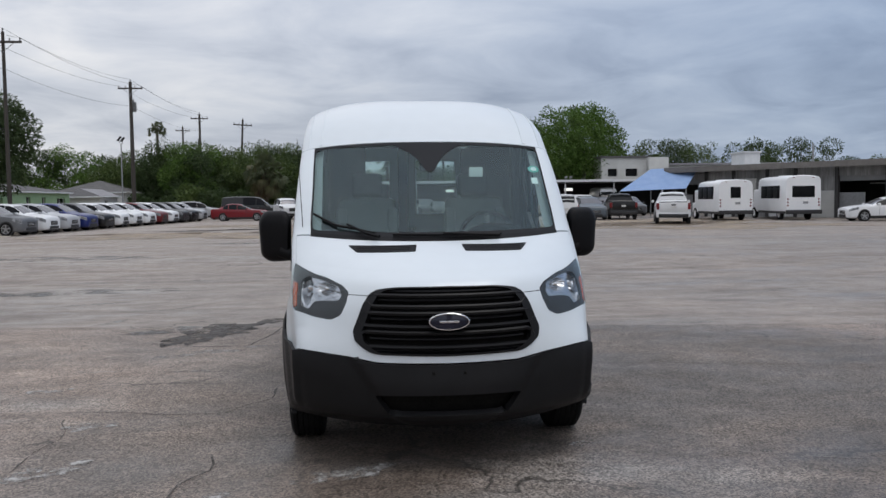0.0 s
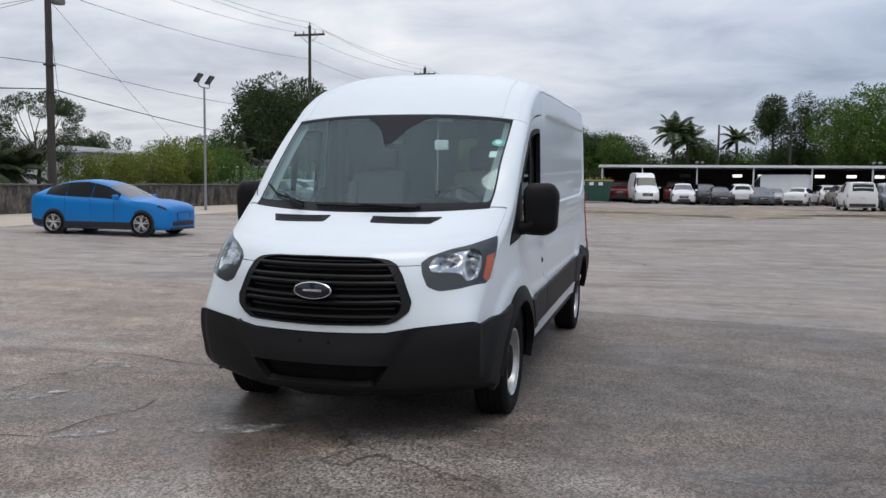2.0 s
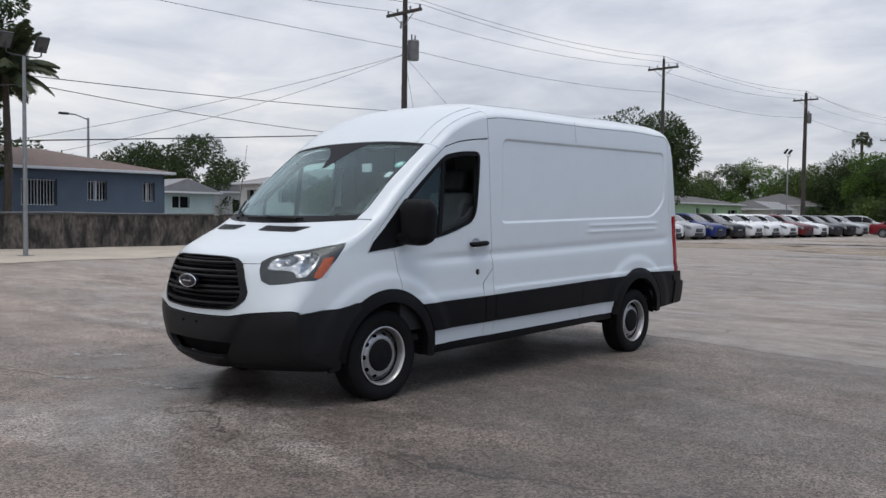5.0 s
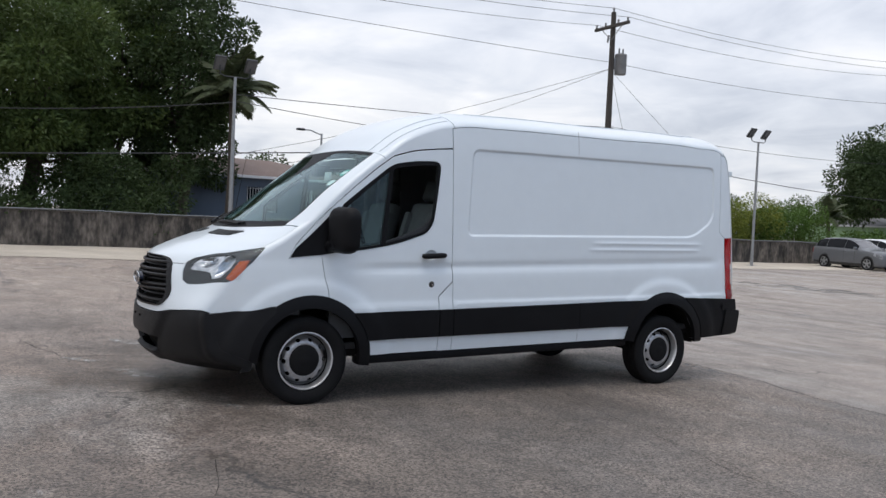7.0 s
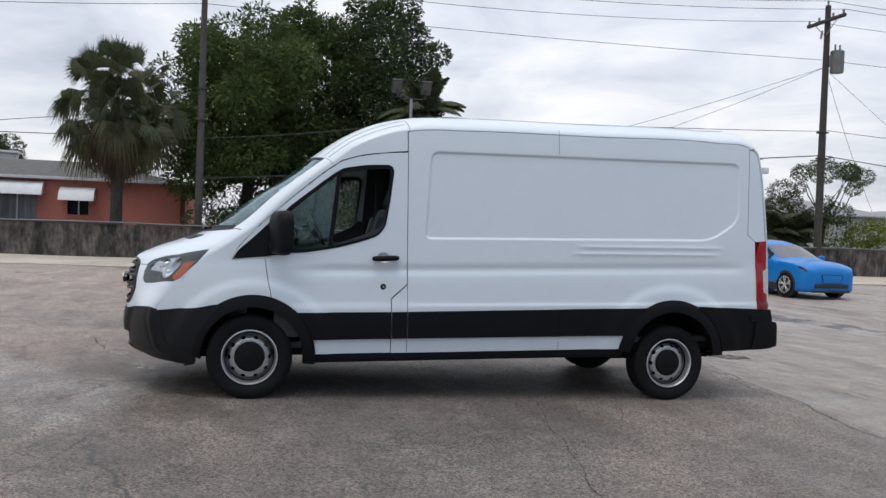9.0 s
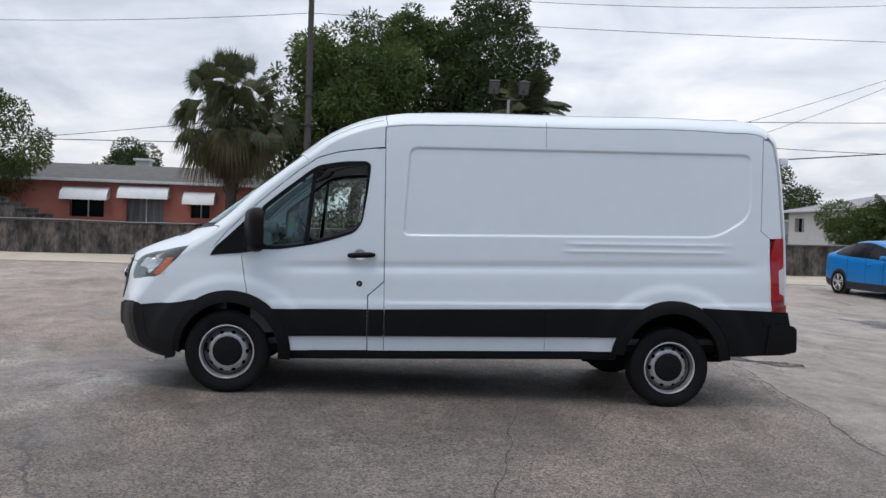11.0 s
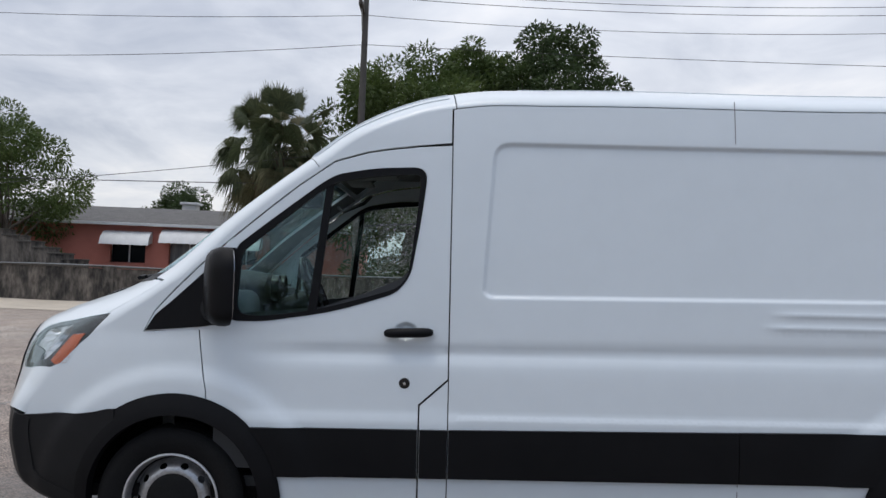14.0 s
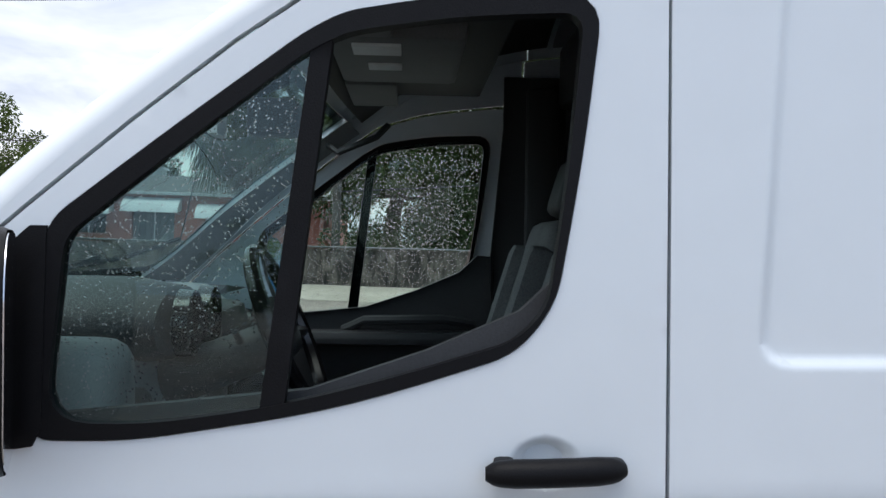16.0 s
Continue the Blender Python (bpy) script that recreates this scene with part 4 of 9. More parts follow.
def grille_bar(s0, hw, back):
    """A flat bar across the grille."""
    bm, rows = bmesh.new(), []
    for i in range(25):
        x, y, z = form(s0, -hw + 2 * hw * i / 24)
        rows.append([bm.verts.new((float(x), float(y) + back + a, float(z) + b)) for a, b in ((0.03, 0.008), (0.004, 0.007), (0, 0.0), (0.004, -0.006), (0.03, -0.007))])
    for a, b in zip(rows, rows[1:]):
        for j in range(4):
            bm.faces.new((a[j], a[j + 1], b[j + 1], b[j]))
    bmesh.ops.recalc_face_normals(bm, faces=bm.faces[:])
    return bm


# three long rounded loops, each with a bar inside, and bars between them
for s0, s1, hw in ((4.90, 5.46, 0.535), (4.20, 4.66, 0.59), (3.50, 3.98, 0.585)):
    mid, hs = (s0 + s1) / 2, (s1 - s0) / 2
    path = [(s1, -hw + 2 * hw * i / 24) for i in range(25)] + [(mid + hs * math.cos(radians(a)), hw + 0.05 * math.sin(radians(a))) for a in range(20, 180, 20)]
    path += [(s0, hw - 2 * hw * i / 24) for i in range(25)] + [(mid - hs * math.cos(radians(a)), -hw - 0.05 * math.sin(radians(a))) for a in range(20, 180, 20)]
    pts = []
    for a, b in path:
        x, y, z = form(a, b)
        pts.append((float(x), float(y) + 0.004, float(z)))
    part("grille_loop", tube(pts, 0.0125, 6, closed=True), GRILLEB, grl)
    part("slat", grille_bar(mid, hw - 0.02, 0.022), GRILLEB, grl)
for s0, hw in ((5.68, 0.46), (4.78, 0.58), (4.09, 0.63), (3.36, 0.54)):
    part("slat", grille_bar(s0, hw, 0.014), GRILLEB, grl)
EZ, EY = 0.928, -1.052
bad = lathe([(0.0, -0.012), (0.095, -0.012), (0.112, -0.006), (0.112, 0.02)], 40)
bad.transform(Matrix.Translation((0, EY, EZ)) @ Matrix.Rotation(radians(90), 4, "Z") @ Matrix.Diagonal((1, 1, 0.40, 1)))
emblem = part("emblem", bad, BLUEPOLISH, grl, "dark blue oval emblem with a chrome edge")
part("emblem_ring", tube([(0.113 * math.cos(a * math.pi / 20), EY - 0.010, EZ + 0.046 * math.sin(a * math.pi / 20)) for a in range(40)], 0.0045, 6, closed=True), CHROME, emblem)
# a plain pale bar on it
part("emblem_bar", box(-0.056, EY - 0.016, EZ - 0.006, 0.056, EY - 0.012, EZ + 0.006, 0.002), CHROME, emblem)

for sg in (1, -1):
    poly = lamp_f if sg > 0 else mirror_sv(lamp_f)

    def at_lamp(off, sg=sg):
        def at(s, v):
            x, y, z = form(s, v)
            return x + sg * off * 0.6, y - off * 0.75, z + off * 0.25
        return at

    bowl = rounded([(5.36, 0.79), (5.84, 0.82), (6.10, 0.95), (6.20, 1.15), (6.08, 1.34), (5.80, 1.44), (5.3, 1.48), (4.76, 1.42), (4.62, 1.14), (4.98, 0.97), (5.04, 0.81)], 0.06, 3)
    if sg < 0:
        bowl = mirror_sv(bowl)

    def at_bowl(s, v, sg=sg):
        s, v = np.asarray(s, float), np.abs(np.asarray(v, float))
        dip = 0.014 + 0.0 * s
        for s0, v0, r0, deep in ((5.48, 1.22, 0.125, 0.090), (5.58, 0.915, 0.060, 0.05)):
            a, b = (s - s0) * 0.16, (v - v0) * 0.80
            q = np.clip(np.hypot(a, b) / r0, 0, 1)
            dip = np.maximum(dip, deep * (1 - q ** 2) + 0.014 + 0.004 * np.cos(9 * np.arctan2(a, b)) * q)
        x, y, z = form(s, v * sg)
        return x - sg * dip * 0.25, y + dip * 0.95, z

    hl = panel("headlamp", sheet(poly, [bowl], at_lamp(-0.004), 0.05), LAMPGREY, label="clear-lensed headlamp with chrome reflector and amber corner", rim=0.03)
    amb = rounded([(6.15, 1.82), (5.88, 1.56), (4.80, 1.64), (4.78, 1.92), (4.98, 2.03), (5.6, 1.99)], 0.04, 3)
    panel("amber_marker", sheet(amb if sg > 0 else mirror_sv(amb), [], at_lamp(0.0), 0.04), AMBER, hl, "amber side marker", rim=0.006)
    panel("reflector", sheet(shrink(bowl, -0.01), [], at_bowl, 0.022), REFLECT, hl, "chrome reflector", rim=0)
    for (s0, v0, r0) in ((5.48, 1.22, 0.026), (5.58, 0.915, 0.016)):
        x, y, z = at_bowl(s0, v0)
        bulb = lathe([(0.0, -0.035), (r0 * 0.7, -0.030), (r0, -0.012), (r0 * 1.05, 0.02)], 20)
        bulb.transform(Matrix.Translation((float(x), float(y), float(z))) @ Matrix.Rotation(radians(90 + sg * 14), 4, "Z"))
        part("bulb_cap", bulb, CHROME, hl)
    lens = panel("lens_cover", sheet(poly, [], at_lamp(0.006), 0.05), LENSGLASS, hl, "clear plastic lamp cover", rim=0.008)
    lens.visible_shadow = False

# bumper
bump_out = [(0.0, -2.1), (0.0, 2.1)] + [(bumper_top(v) - 0.01, float(v)) for v in np.linspace(2.1, -2.1, 85)]
intake = rounded([(1.84, -0.53), (1.84, 0.53), (1.10, 0.43), (1.10, -0.43)], 0.06, 4)


def at_bump(s, v):
    x, y, z = form(s, v)
    # a raised middle with slanting edges, and a lip at the top
    a = np.abs(v)
    edge = 0.265 + 0.135 * np.asarray(s)
    rise = smooth01((edge + 0.04 - a) / 0.08)
    x = x + np.sign(v) * 0.022 * smooth01((a - 1.25) / 0.55)
    return x, y - 0.018 + 0.028 * (1 - rise) * np.clip((2.0 - a) / 0.6, 0, 1), z


bmp = panel("front_bumper", sheet(bump_out, [intake], at_bump, 0.05), BUMPERP, label="black grained plastic bumper", rim=0.04)
# shade inside the intake, put in as a near-black sheet
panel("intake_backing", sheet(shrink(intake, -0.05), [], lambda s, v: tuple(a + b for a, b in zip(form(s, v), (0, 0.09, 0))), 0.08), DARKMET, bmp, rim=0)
for x in (-0.09, 0.09):
    part("plate_bolt", lathe([(0.0, -0.004), (0.008, -0.004), (0.01, 0.01)], 10, m=Matrix.Translation((x, -1.052, 0.63)) @ Matrix.Rotation(radians(90), 4, "Z")), DARKMET, bmp)


def cap_out(y, z):
    return half_width(y, z) + 0.021, y, z


for sg in (1, -1):
    cap = border(0.15, 3.12, 24) + [(-0.55, 0.734), (-0.42, 0.742), (-0.35, 0.752), (-0.29, 0.768), (-0.25, 0.770)] + arc(*FA, 0.44, 128, 184, 16) + [(-0.42, 0.29), (-0.50, 0.275)]
    bm = sheet(cap, [], cap_out, 0.03)
    panel("bumper_corner", bm if sg > 0 else mirror_bm(bm), BUMPERP, bmp, rim=0.03)

# bonnet vents, wipers, cowl
for sg in (1, -1):
    vp = [(8.24, sg * 0.20), (8.72, sg * 0.18), (8.50, sg * 0.73), (8.02, sg * 0.67)]
    v_ob = panel("bonnet_vent", sheet(rounded(vp, 0.03, 3), [], lambda s, v: tuple(a + b for a, b in zip(form(s, v), (0, -0.002, 0.004))), 0.05), BLACKP, label="black louvred air vent", rim=0.008)
    for k in range(3):
        pts = [form(8.38 + 0.12 * k - 0.22 * i / 8, sg * (0.24 + 0.42 * i / 8)) for i in range(9)]
        part("louvre", tube([(float(a), float(b), float(c) + 0.004) for a, b, c in pts], 0.004, 5), GRILLEB, v_ob)
for arm_line, blade_line in ((((-0.47, 9.02), (-0.58, 9.30), (-0.72, 9.98)), ((-0.50, 9.42), (-1.00, 10.32))), (((0.50, 9.02), (0.34, 9.16), (0.04, 9.34)), ((0.52, 9.26), (-0.36, 9.34)))):
    pts = []
    for (v0, s0), (v1, s1) in zip(arm_line, arm_line[1:]):
        for i in range(5):
            x, y, z = form(s0 + (s1 - s0) * i / 4, v0 + (v1 - v0) * i / 4)
            pts.append((float(x), float(y) - 0.016, float(z) + 0.022))
    wiper = part("wiper_arm", tube(pts, [0.012] * 5 + [0.008] * 5, 6), BLACKP, van)
    (v0, s0), (v1, s1) = blade_line
    blade = []
    for i in range(13):
        x, y, z = form(s0 + (s1 - s0) * i / 12, v0 + (v1 - v0) * i / 12)
        blade.append((float(x), float(y) - 0.006, float(z) + 0.012))
    part("wiper_blade", tube(blade, 0.009, 5), BLACKP, wiper)
panel("cowl", skin(S_COWL - 0.04, S_WS0 + 0.05, -1.09, 1.09, 5, 50, 0.002), BLACKP, rim=0.01)
ant = [(-0.88, -0.08, 1.33), (-0.885, -0.03, 1.40), (-0.92, 0.10, 2.02)]
part("aerial", tube(ant, [0.008, 0.003, 0.0015], 6), BLACKP, van)

# door furniture and mirrors
for sg in (1, -1):
    def both(bm):
        return bm if sg > 0 else mirror_bm(bm)

    w = float(half_width(1.11, 1.15, False))
    bar = []
    for i in range(21):
        y0 = -0.113 + 0.226 * i / 20
        bar.append((w + 0.030 + 0.010 * math.cos(y0 / 0.113 * 1.4), 1.108 + y0, 1.150 + 0.004 * y0 / 0.113))
    hand_bm = tube(bar, [0.011, 0.018, 0.021, 0.022] + [0.023] * 13 + [0.022, 0.021, 0.018, 0.011], 12)
    for y0 in (1.010, 1.190):
        box(w - 0.02, y0, 1.138, w + 0.035, y0 + 0.035, 1.166, 0.010, hand_bm)
    part("door_handle", both(hand_bm), BLACKP, van, "black pull handle")
    keyp = lathe([(0.0, 0.010), (0.008, 0.010), (0.009, 0.004), (0.022, 0.004), (0.026, 0.0), (0.026, -0.01)], 24, m=Matrix.Translation((float(half_width(1.094, 0.915)), 1.094, 0.912)))
    lockp = part("door_lock", both(keyp), GLOSSB, van, "round black key lock")
    part("lock_barrel", both(lathe([(0.0, 0.0125), (0.007, 0.012), (0.008, 0.0)], 12, m=Matrix.Translation((float(half_width(1.094, 0.915)), 1.094, 0.912)))), CHROME, lockp)
    # mirror: arm and a tall rounded housing
    arm = tube([(0.93, 0.18, 1.22), (1.00, 0.19, 1.225), (1.06, 0.20, 1.25)], [0.05, 0.045, 0.05], 10)
    mir = part("wing_mirror", both(arm), BLACKP, van, "tall black plastic wing mirror")
    hb = bmesh.new()
    prof = [(0.0, 0.55, 0.0), (0.012, 0.80, 0.5), (0.035, 0.93, 0.8), (0.075, 1.0, 1.0), (0.12, 1.0, 1.0), (0.14, 0.97, 1.0)]
    base = rounded([(0.992, 1.178), (1.14, 1.168), (1.206, 1.21), (1.220, 1.46), (1.175, 1.528), (1.02, 1.528), (0.984, 1.48)], [0.04, 0.05, 0.05, 0.06, 0.05, 0.05, 0.05], 5)
    cx, cz = 1.09, 1.34
    rings = []
    for d, k, _ in prof:
        rings.append([hb.verts.new((cx + (x - cx) * k, 0.136 + d * 0.8 + 0.39 * (cx + (x - cx) * k - 0.984), cz + (z - cz) * k)) for x, z in base])
    for a, b in zip(rings, rings[1:]):
        for j in range(len(a)):
            hb.faces.new((a[j], a[(j + 1) % len(a)], b[(j + 1) % len(a)], b[j]))
    hb.faces.new(rings[0])
    bmesh.ops.recalc_face_normals(hb, faces=hb.faces[:])
    part("mirror_housing", both(hb), BLACKP, mir)
    gb = bmesh.new()
    gb.faces.new([gb.verts.new((cx + (x - cx) * 0.93, 0.244 + 0.39 * (cx + (x - cx) * 0.93 - 0.984), cz + (z - cz) * 0.95)) for x, z in base])
    solid(gb, 0.006)
    part("mirror_glass", both(gb), CHROME, mir, "mirror glass")

# wheels


def wheel(name, y, z, sg):
    """A steel wheel with slotted silver disc, black hub cap and treaded tyre."""
    w = new(name)
    w.parent, w.matrix_basis = van, Matrix.Translation((sg * 0.87, y, z)) @ Matrix.Diagonal((sg, 1, 1, 1))
    R = 0.342
    tyre = [(0.222, 0.085), (0.245, 0.098), (0.285, 0.112), (0.318, 0.106), (0.334, 0.094)]
    for x in (0.085, 0.05, 0.015, -0.02, -0.055):
        tyre += [(R, x), (R, x - 0.022), (R - 0.009, x - 0.024), (R - 0.009, x - 0.031)]
    tyre += [(R, -0.088), (0.325, -0.104), (0.285, -0.112), (0.222, -0.09)]
    part("tyre", lathe(tyre, 64), RUBBER, w)
    rimp = [(0.218, 0.080), (0.224, 0.090), (0.219, 0.094), (0.212, 0.088), (0.206, 0.070), (0.199, 0.035), (0.193, 0.010), (0.188, 0.0)]
    rim = lathe(rimp, 64)
    prt = part("rim", rim, SILVER, w, "silver painted steel rim")
    part("rim_lip", tube([(0.094, 0.219 * math.cos(a * math.pi / 24), 0.219 * math.sin(a * math.pi / 24)) for a in range(48)], 0.006, 6, closed=True), SILVERL, prt)
    hole_list = [[(0.160 * math.cos(a) + 0.0125 * math.cos(b) * math.cos(a) - 0.019 * math.sin(b) * math.sin(a),
                   0.160 * math.sin(a) + 0.0125 * math.cos(b) * math.sin(a) + 0.019 * math.sin(b) * math.cos(a)) for b in [2 * math.pi * j / 12 for j in range(12)]]
                 for a in [2 * math.pi * i / 10 for i in range(10)]]

    def at_disc(p, q):
        r = np.hypot(p, q)
        return np.interp(r, [0.0, 0.10, 0.122, 0.138, 0.158, 0.178, 0.192], [0.055, 0.055, 0.062, 0.064, 0.052, 0.024, -0.012]), p, q

    disc = sheet(arc(0, 0, 0.192, 0, 352.5, 48), hole_list, at_disc, 0.02)
    bmesh.ops.recalc_face_normals(disc, faces=disc.faces[:])
    part("wheel_disc", disc, SILVER, prt)
    part("rim_groove", lathe([(0.205, 0.052), (0.200, 0.040), (0.193, 0.026)], 48), DARKMET, prt, "dark groove inside the rim lip")
    part("drum", lathe([(0.0, -0.02), (0.19, -0.02), (0.205, -0.08)], 32), DARKMET, w)
    cap = lathe([(0.0, 0.088), (0.026, 0.089), (0.034, 0.085), (0.060, 0.082), (0.092, 0.080), (0.112, 0.074), (0.122, 0.062), (0.123, 0.050)], 48)
    part("hub_cap", cap, RUBBER, w, "black plastic hub cap")
    return w


CROUCH = 0.034
for sg in (1, -1):
    wheel("wheel", 0.012, 0.338, sg)
    wheel("wheel", 3.765, 0.338 - 3.75 * CROUCH, sg)
    for cy, cz, r in ((FA[0], FA[1], 0.43), (RA[0], RA[1], 0.44)):
        bm = bmesh.new()
        rows = [[bm.verts.new((x, cy + r * math.cos(radians(a)), cz + r * math.sin(radians(a)))) for a in range(0, 181, 10)] for x in (sg * 0.55, sg * 0.965)]
        for j in range(len(rows[0]) - 1):
            bm.faces.new((rows[0][j], rows[0][j + 1], rows[1][j + 1], rows[1][j]))
        bm.faces.new(rows[0])
        part("wheel_well", bm, DARKMET, van)
part("floor_pan", box(-0.90, -0.60, 0.34, 0.90, 4.80, 0.40, 0.01), DARKMET, van)
part("rear_axle", tube([(-0.80, 3.765, 0.20), (0.80, 3.765, 0.20)], 0.055, 10), DARKMET, van)
part("exhaust", tube([(-0.35, 0.6, 0.30), (-0.35, 2.4, 0.27), (-0.30, 3.2, 0.30)], 0.04, 8), DARKMET, van)
part("fuel_tank", box(0.10, 1.9, 0.32, 0.62, 2.95, 0.46, 0.05), DARKMET, van)
part("leaf_spring", box(0.50, 3.10, 0.20, 0.58, 4.4, 0.24, 0.01), DARKMET, van)
part("engine_block", box(-0.50, -0.80, 0.40, 0.50, 0.0, 0.95, 0.03), DARKMET, van)

# cab
dash = bmesh.new()
prof = [(0.36, 0.62), (0.30, 0.85), (0.34, 1.04), (0.36, 1.17), (0.33, 1.27), (0.22, 1.345), (0.05, 1.375), (-0.08, 1.37), (-0.13, 1.33), (-0.20, 1.22), (-0.22, 1.05), (-0.22, 0.62)]
rows = []
for x in np.linspace(-0.86, 0.86, 19):
    sink = 0.10 * (abs(x) / 0.9) ** 3
    rows.append([dash.verts.new((x, y - sink * 0.9 if y > 0.1 else y + sink * 2.4, z - sink * (0.5 if z > 1.1 else 0))) for y, z in prof])
for a, b in zip(rows, rows[1:]):
    for j in range(len(prof) - 1):
        dash.faces.new((a[j], a[j + 1], b[j + 1], b[j]))
bmesh.ops.recalc_face_normals(dash, faces=dash.faces[:])
dsh = part("dashboard", dash, TRIMG, van, "grey moulded dashboard")
hood = lathe([(0.0, 0.16), (0.10, 0.155), (0.19, 0.12), (0.235, 0.0), (0.235, -0.15)], 28)
hood.transform(Matrix.Translation((0.45, 0.24, 1.33)) @ Matrix.Rotation(radians(90), 4, "Z") @ Matrix.Diagonal((1, 1, 0.42, 1)))
part("instrument_hood", hood, TRIM, dsh)
for dx in (-0.09, 0.09):
    part("dial", lathe([(0.0, 0.0), (0.062, 0.0), (0.070, 0.012), (0.072, -0.02)], 24, m=Matrix.Translation((0.45 + dx, 0.405, 1.335)) @ Matrix.Rotation(radians(90), 4, "Z")), GLOSSB, dsh)
part("centre_console", box(-0.17, 0.16, 0.72, 0.17, 0.40, 1.34, 0.05), TRIM, dsh)
part("radio_panel", box(-0.13, 0.395, 1.10, 0.13, 0.412, 1.28, 0.01), GLOSSB, dsh)
for k in range(4):
    part("radio_knob", lathe([(0.0, 0.016), (0.014, 0.015), (0.017, 0.0)], 12, m=Matrix.Translation((-0.09 + 0.06 * k, 0.412, 1.06)) @ Matrix.Rotation(radians(90), 4, "Z")), CHROME, dsh)
part("door_pocket_pad", box(0.70, 0.06, 1.02, 0.88, 0.36, 1.33, 0.07, seg=4), TRIMG, dsh, "pale grey moulded end of the dashboard")
part("end_cap", box(0.60, 0.10, 0.95, 0.84, 0.36, 1.22, 0.05, seg=3), TRIM, dsh)
part("glove_box", box(-0.80, 0.30, 0.90, -0.30, 0.37, 1.12, 0.03), TRIM, dsh)
for x in (-0.70, -0.26, 0.26, 0.78):
    vent = part("air_vent", lathe([(0.0, 0.0), (0.045, 0.0), (0.052, 0.014), (0.058, -0.02)], 20, m=Matrix.Translation((x, 0.34 - 0.10 * (abs(x) / 0.9) ** 3, 1.21)) @ Matrix.Rotation(radians(90), 4, "Z")), GLOSSB, dsh)
    for k in (-1, 0, 1):
        part("vent_slat", box(x - 0.04, 0.345 - 0.10 * (abs(x) / 0.9) ** 3, 1.206 + 0.02 * k, x + 0.04, 0.356 - 0.10 * (abs(x) / 0.9) ** 3, 1.212 + 0.02 * k), TRIMD, vent)
tilt = Matrix.Translation((0.45, 0.60, 1.315)) @ Matrix.Rotation(radians(-66), 4, "X")
whl = tube([(0.19 * math.cos(a * math.pi / 18), 0.19 * math.sin(a * math.pi / 18), 0) for a in range(36)], 0.0175, 8, closed=True)
whl.transform(tilt)
stw = part("steering_wheel", whl, GLOSSB, van, "black steering wheel")
pad = box(-0.085, -0.085, -0.05, 0.085, 0.06, 0.012, 0.035, seg=3)
pad.transform(tilt)
part("horn_pad", pad, TRIM, stw)
for a in (8, 172, 270):
    sp = tube([(0.06 * math.cos(radians(a)), 0.06 * math.sin(radians(a)), -0.02), (0.13 * math.cos(radians(a)), 0.13 * math.sin(radians(a)), -0.012), (0.185 * math.cos(radians(a)), 0.185 * math.sin(radians(a)), 0)], [0.024, 0.018, 0.014], 8)
    sp.transform(tilt)
    part("spoke", sp, SILVER if a == 270 else TRIM, stw)
part("steering_column", tube([(0.45, 0.58, 1.29), (0.45, 0.30, 1.18)], [0.05, 0.06], 12), TRIM, van)
part("column_stalk", tube([(0.48, 0.50, 1.29), (0.64, 0.52, 1.33)], [0.010, 0.007], 6), GLOSSB, van)
part("gear_lever", tube([(0.10, 0.38, 1.06), (0.12, 0.50, 1.16)], [0.022, 0.028], 10), GLOSSB, van)


def seat(x):
    s = part("seat", box(x - 0.25, 0.70, 0.86, x + 0.25, 1.22, 1.03, 0.06, seg=3), CLOTH, van, "grey cloth bucket seat")
    bk = box(-0.24, -0.075, 0.0, 0.24, 0.075, 0.66, 0.06, seg=3)
    for sx in (-1, 1):
        box(sx * 0.21 - 0.045, -0.12, 0.03, sx * 0.21 + 0.045, 0.03, 0.56, 0.04, bk)
    bk.transform(Matrix.Translation((x, 1.19, 0.95)) @ Matrix.Rotation(radians(-17), 4, "X"))
    part("backrest", bk, CLOTH, s)
    hd = box(-0.13, -0.06, 0.68, 0.13, 0.05, 0.88, 0.045, seg=3)
    hd.transform(Matrix.Translation((x, 1.19, 0.95)) @ Matrix.Rotation(radians(-17), 4, "X"))
    part("headrest", hd, TRIM, s)
    part("seat_base", box(x - 0.21, 0.70, 0.44, x + 0.21, 1.10, 0.88, 0.03), TRIM, s)


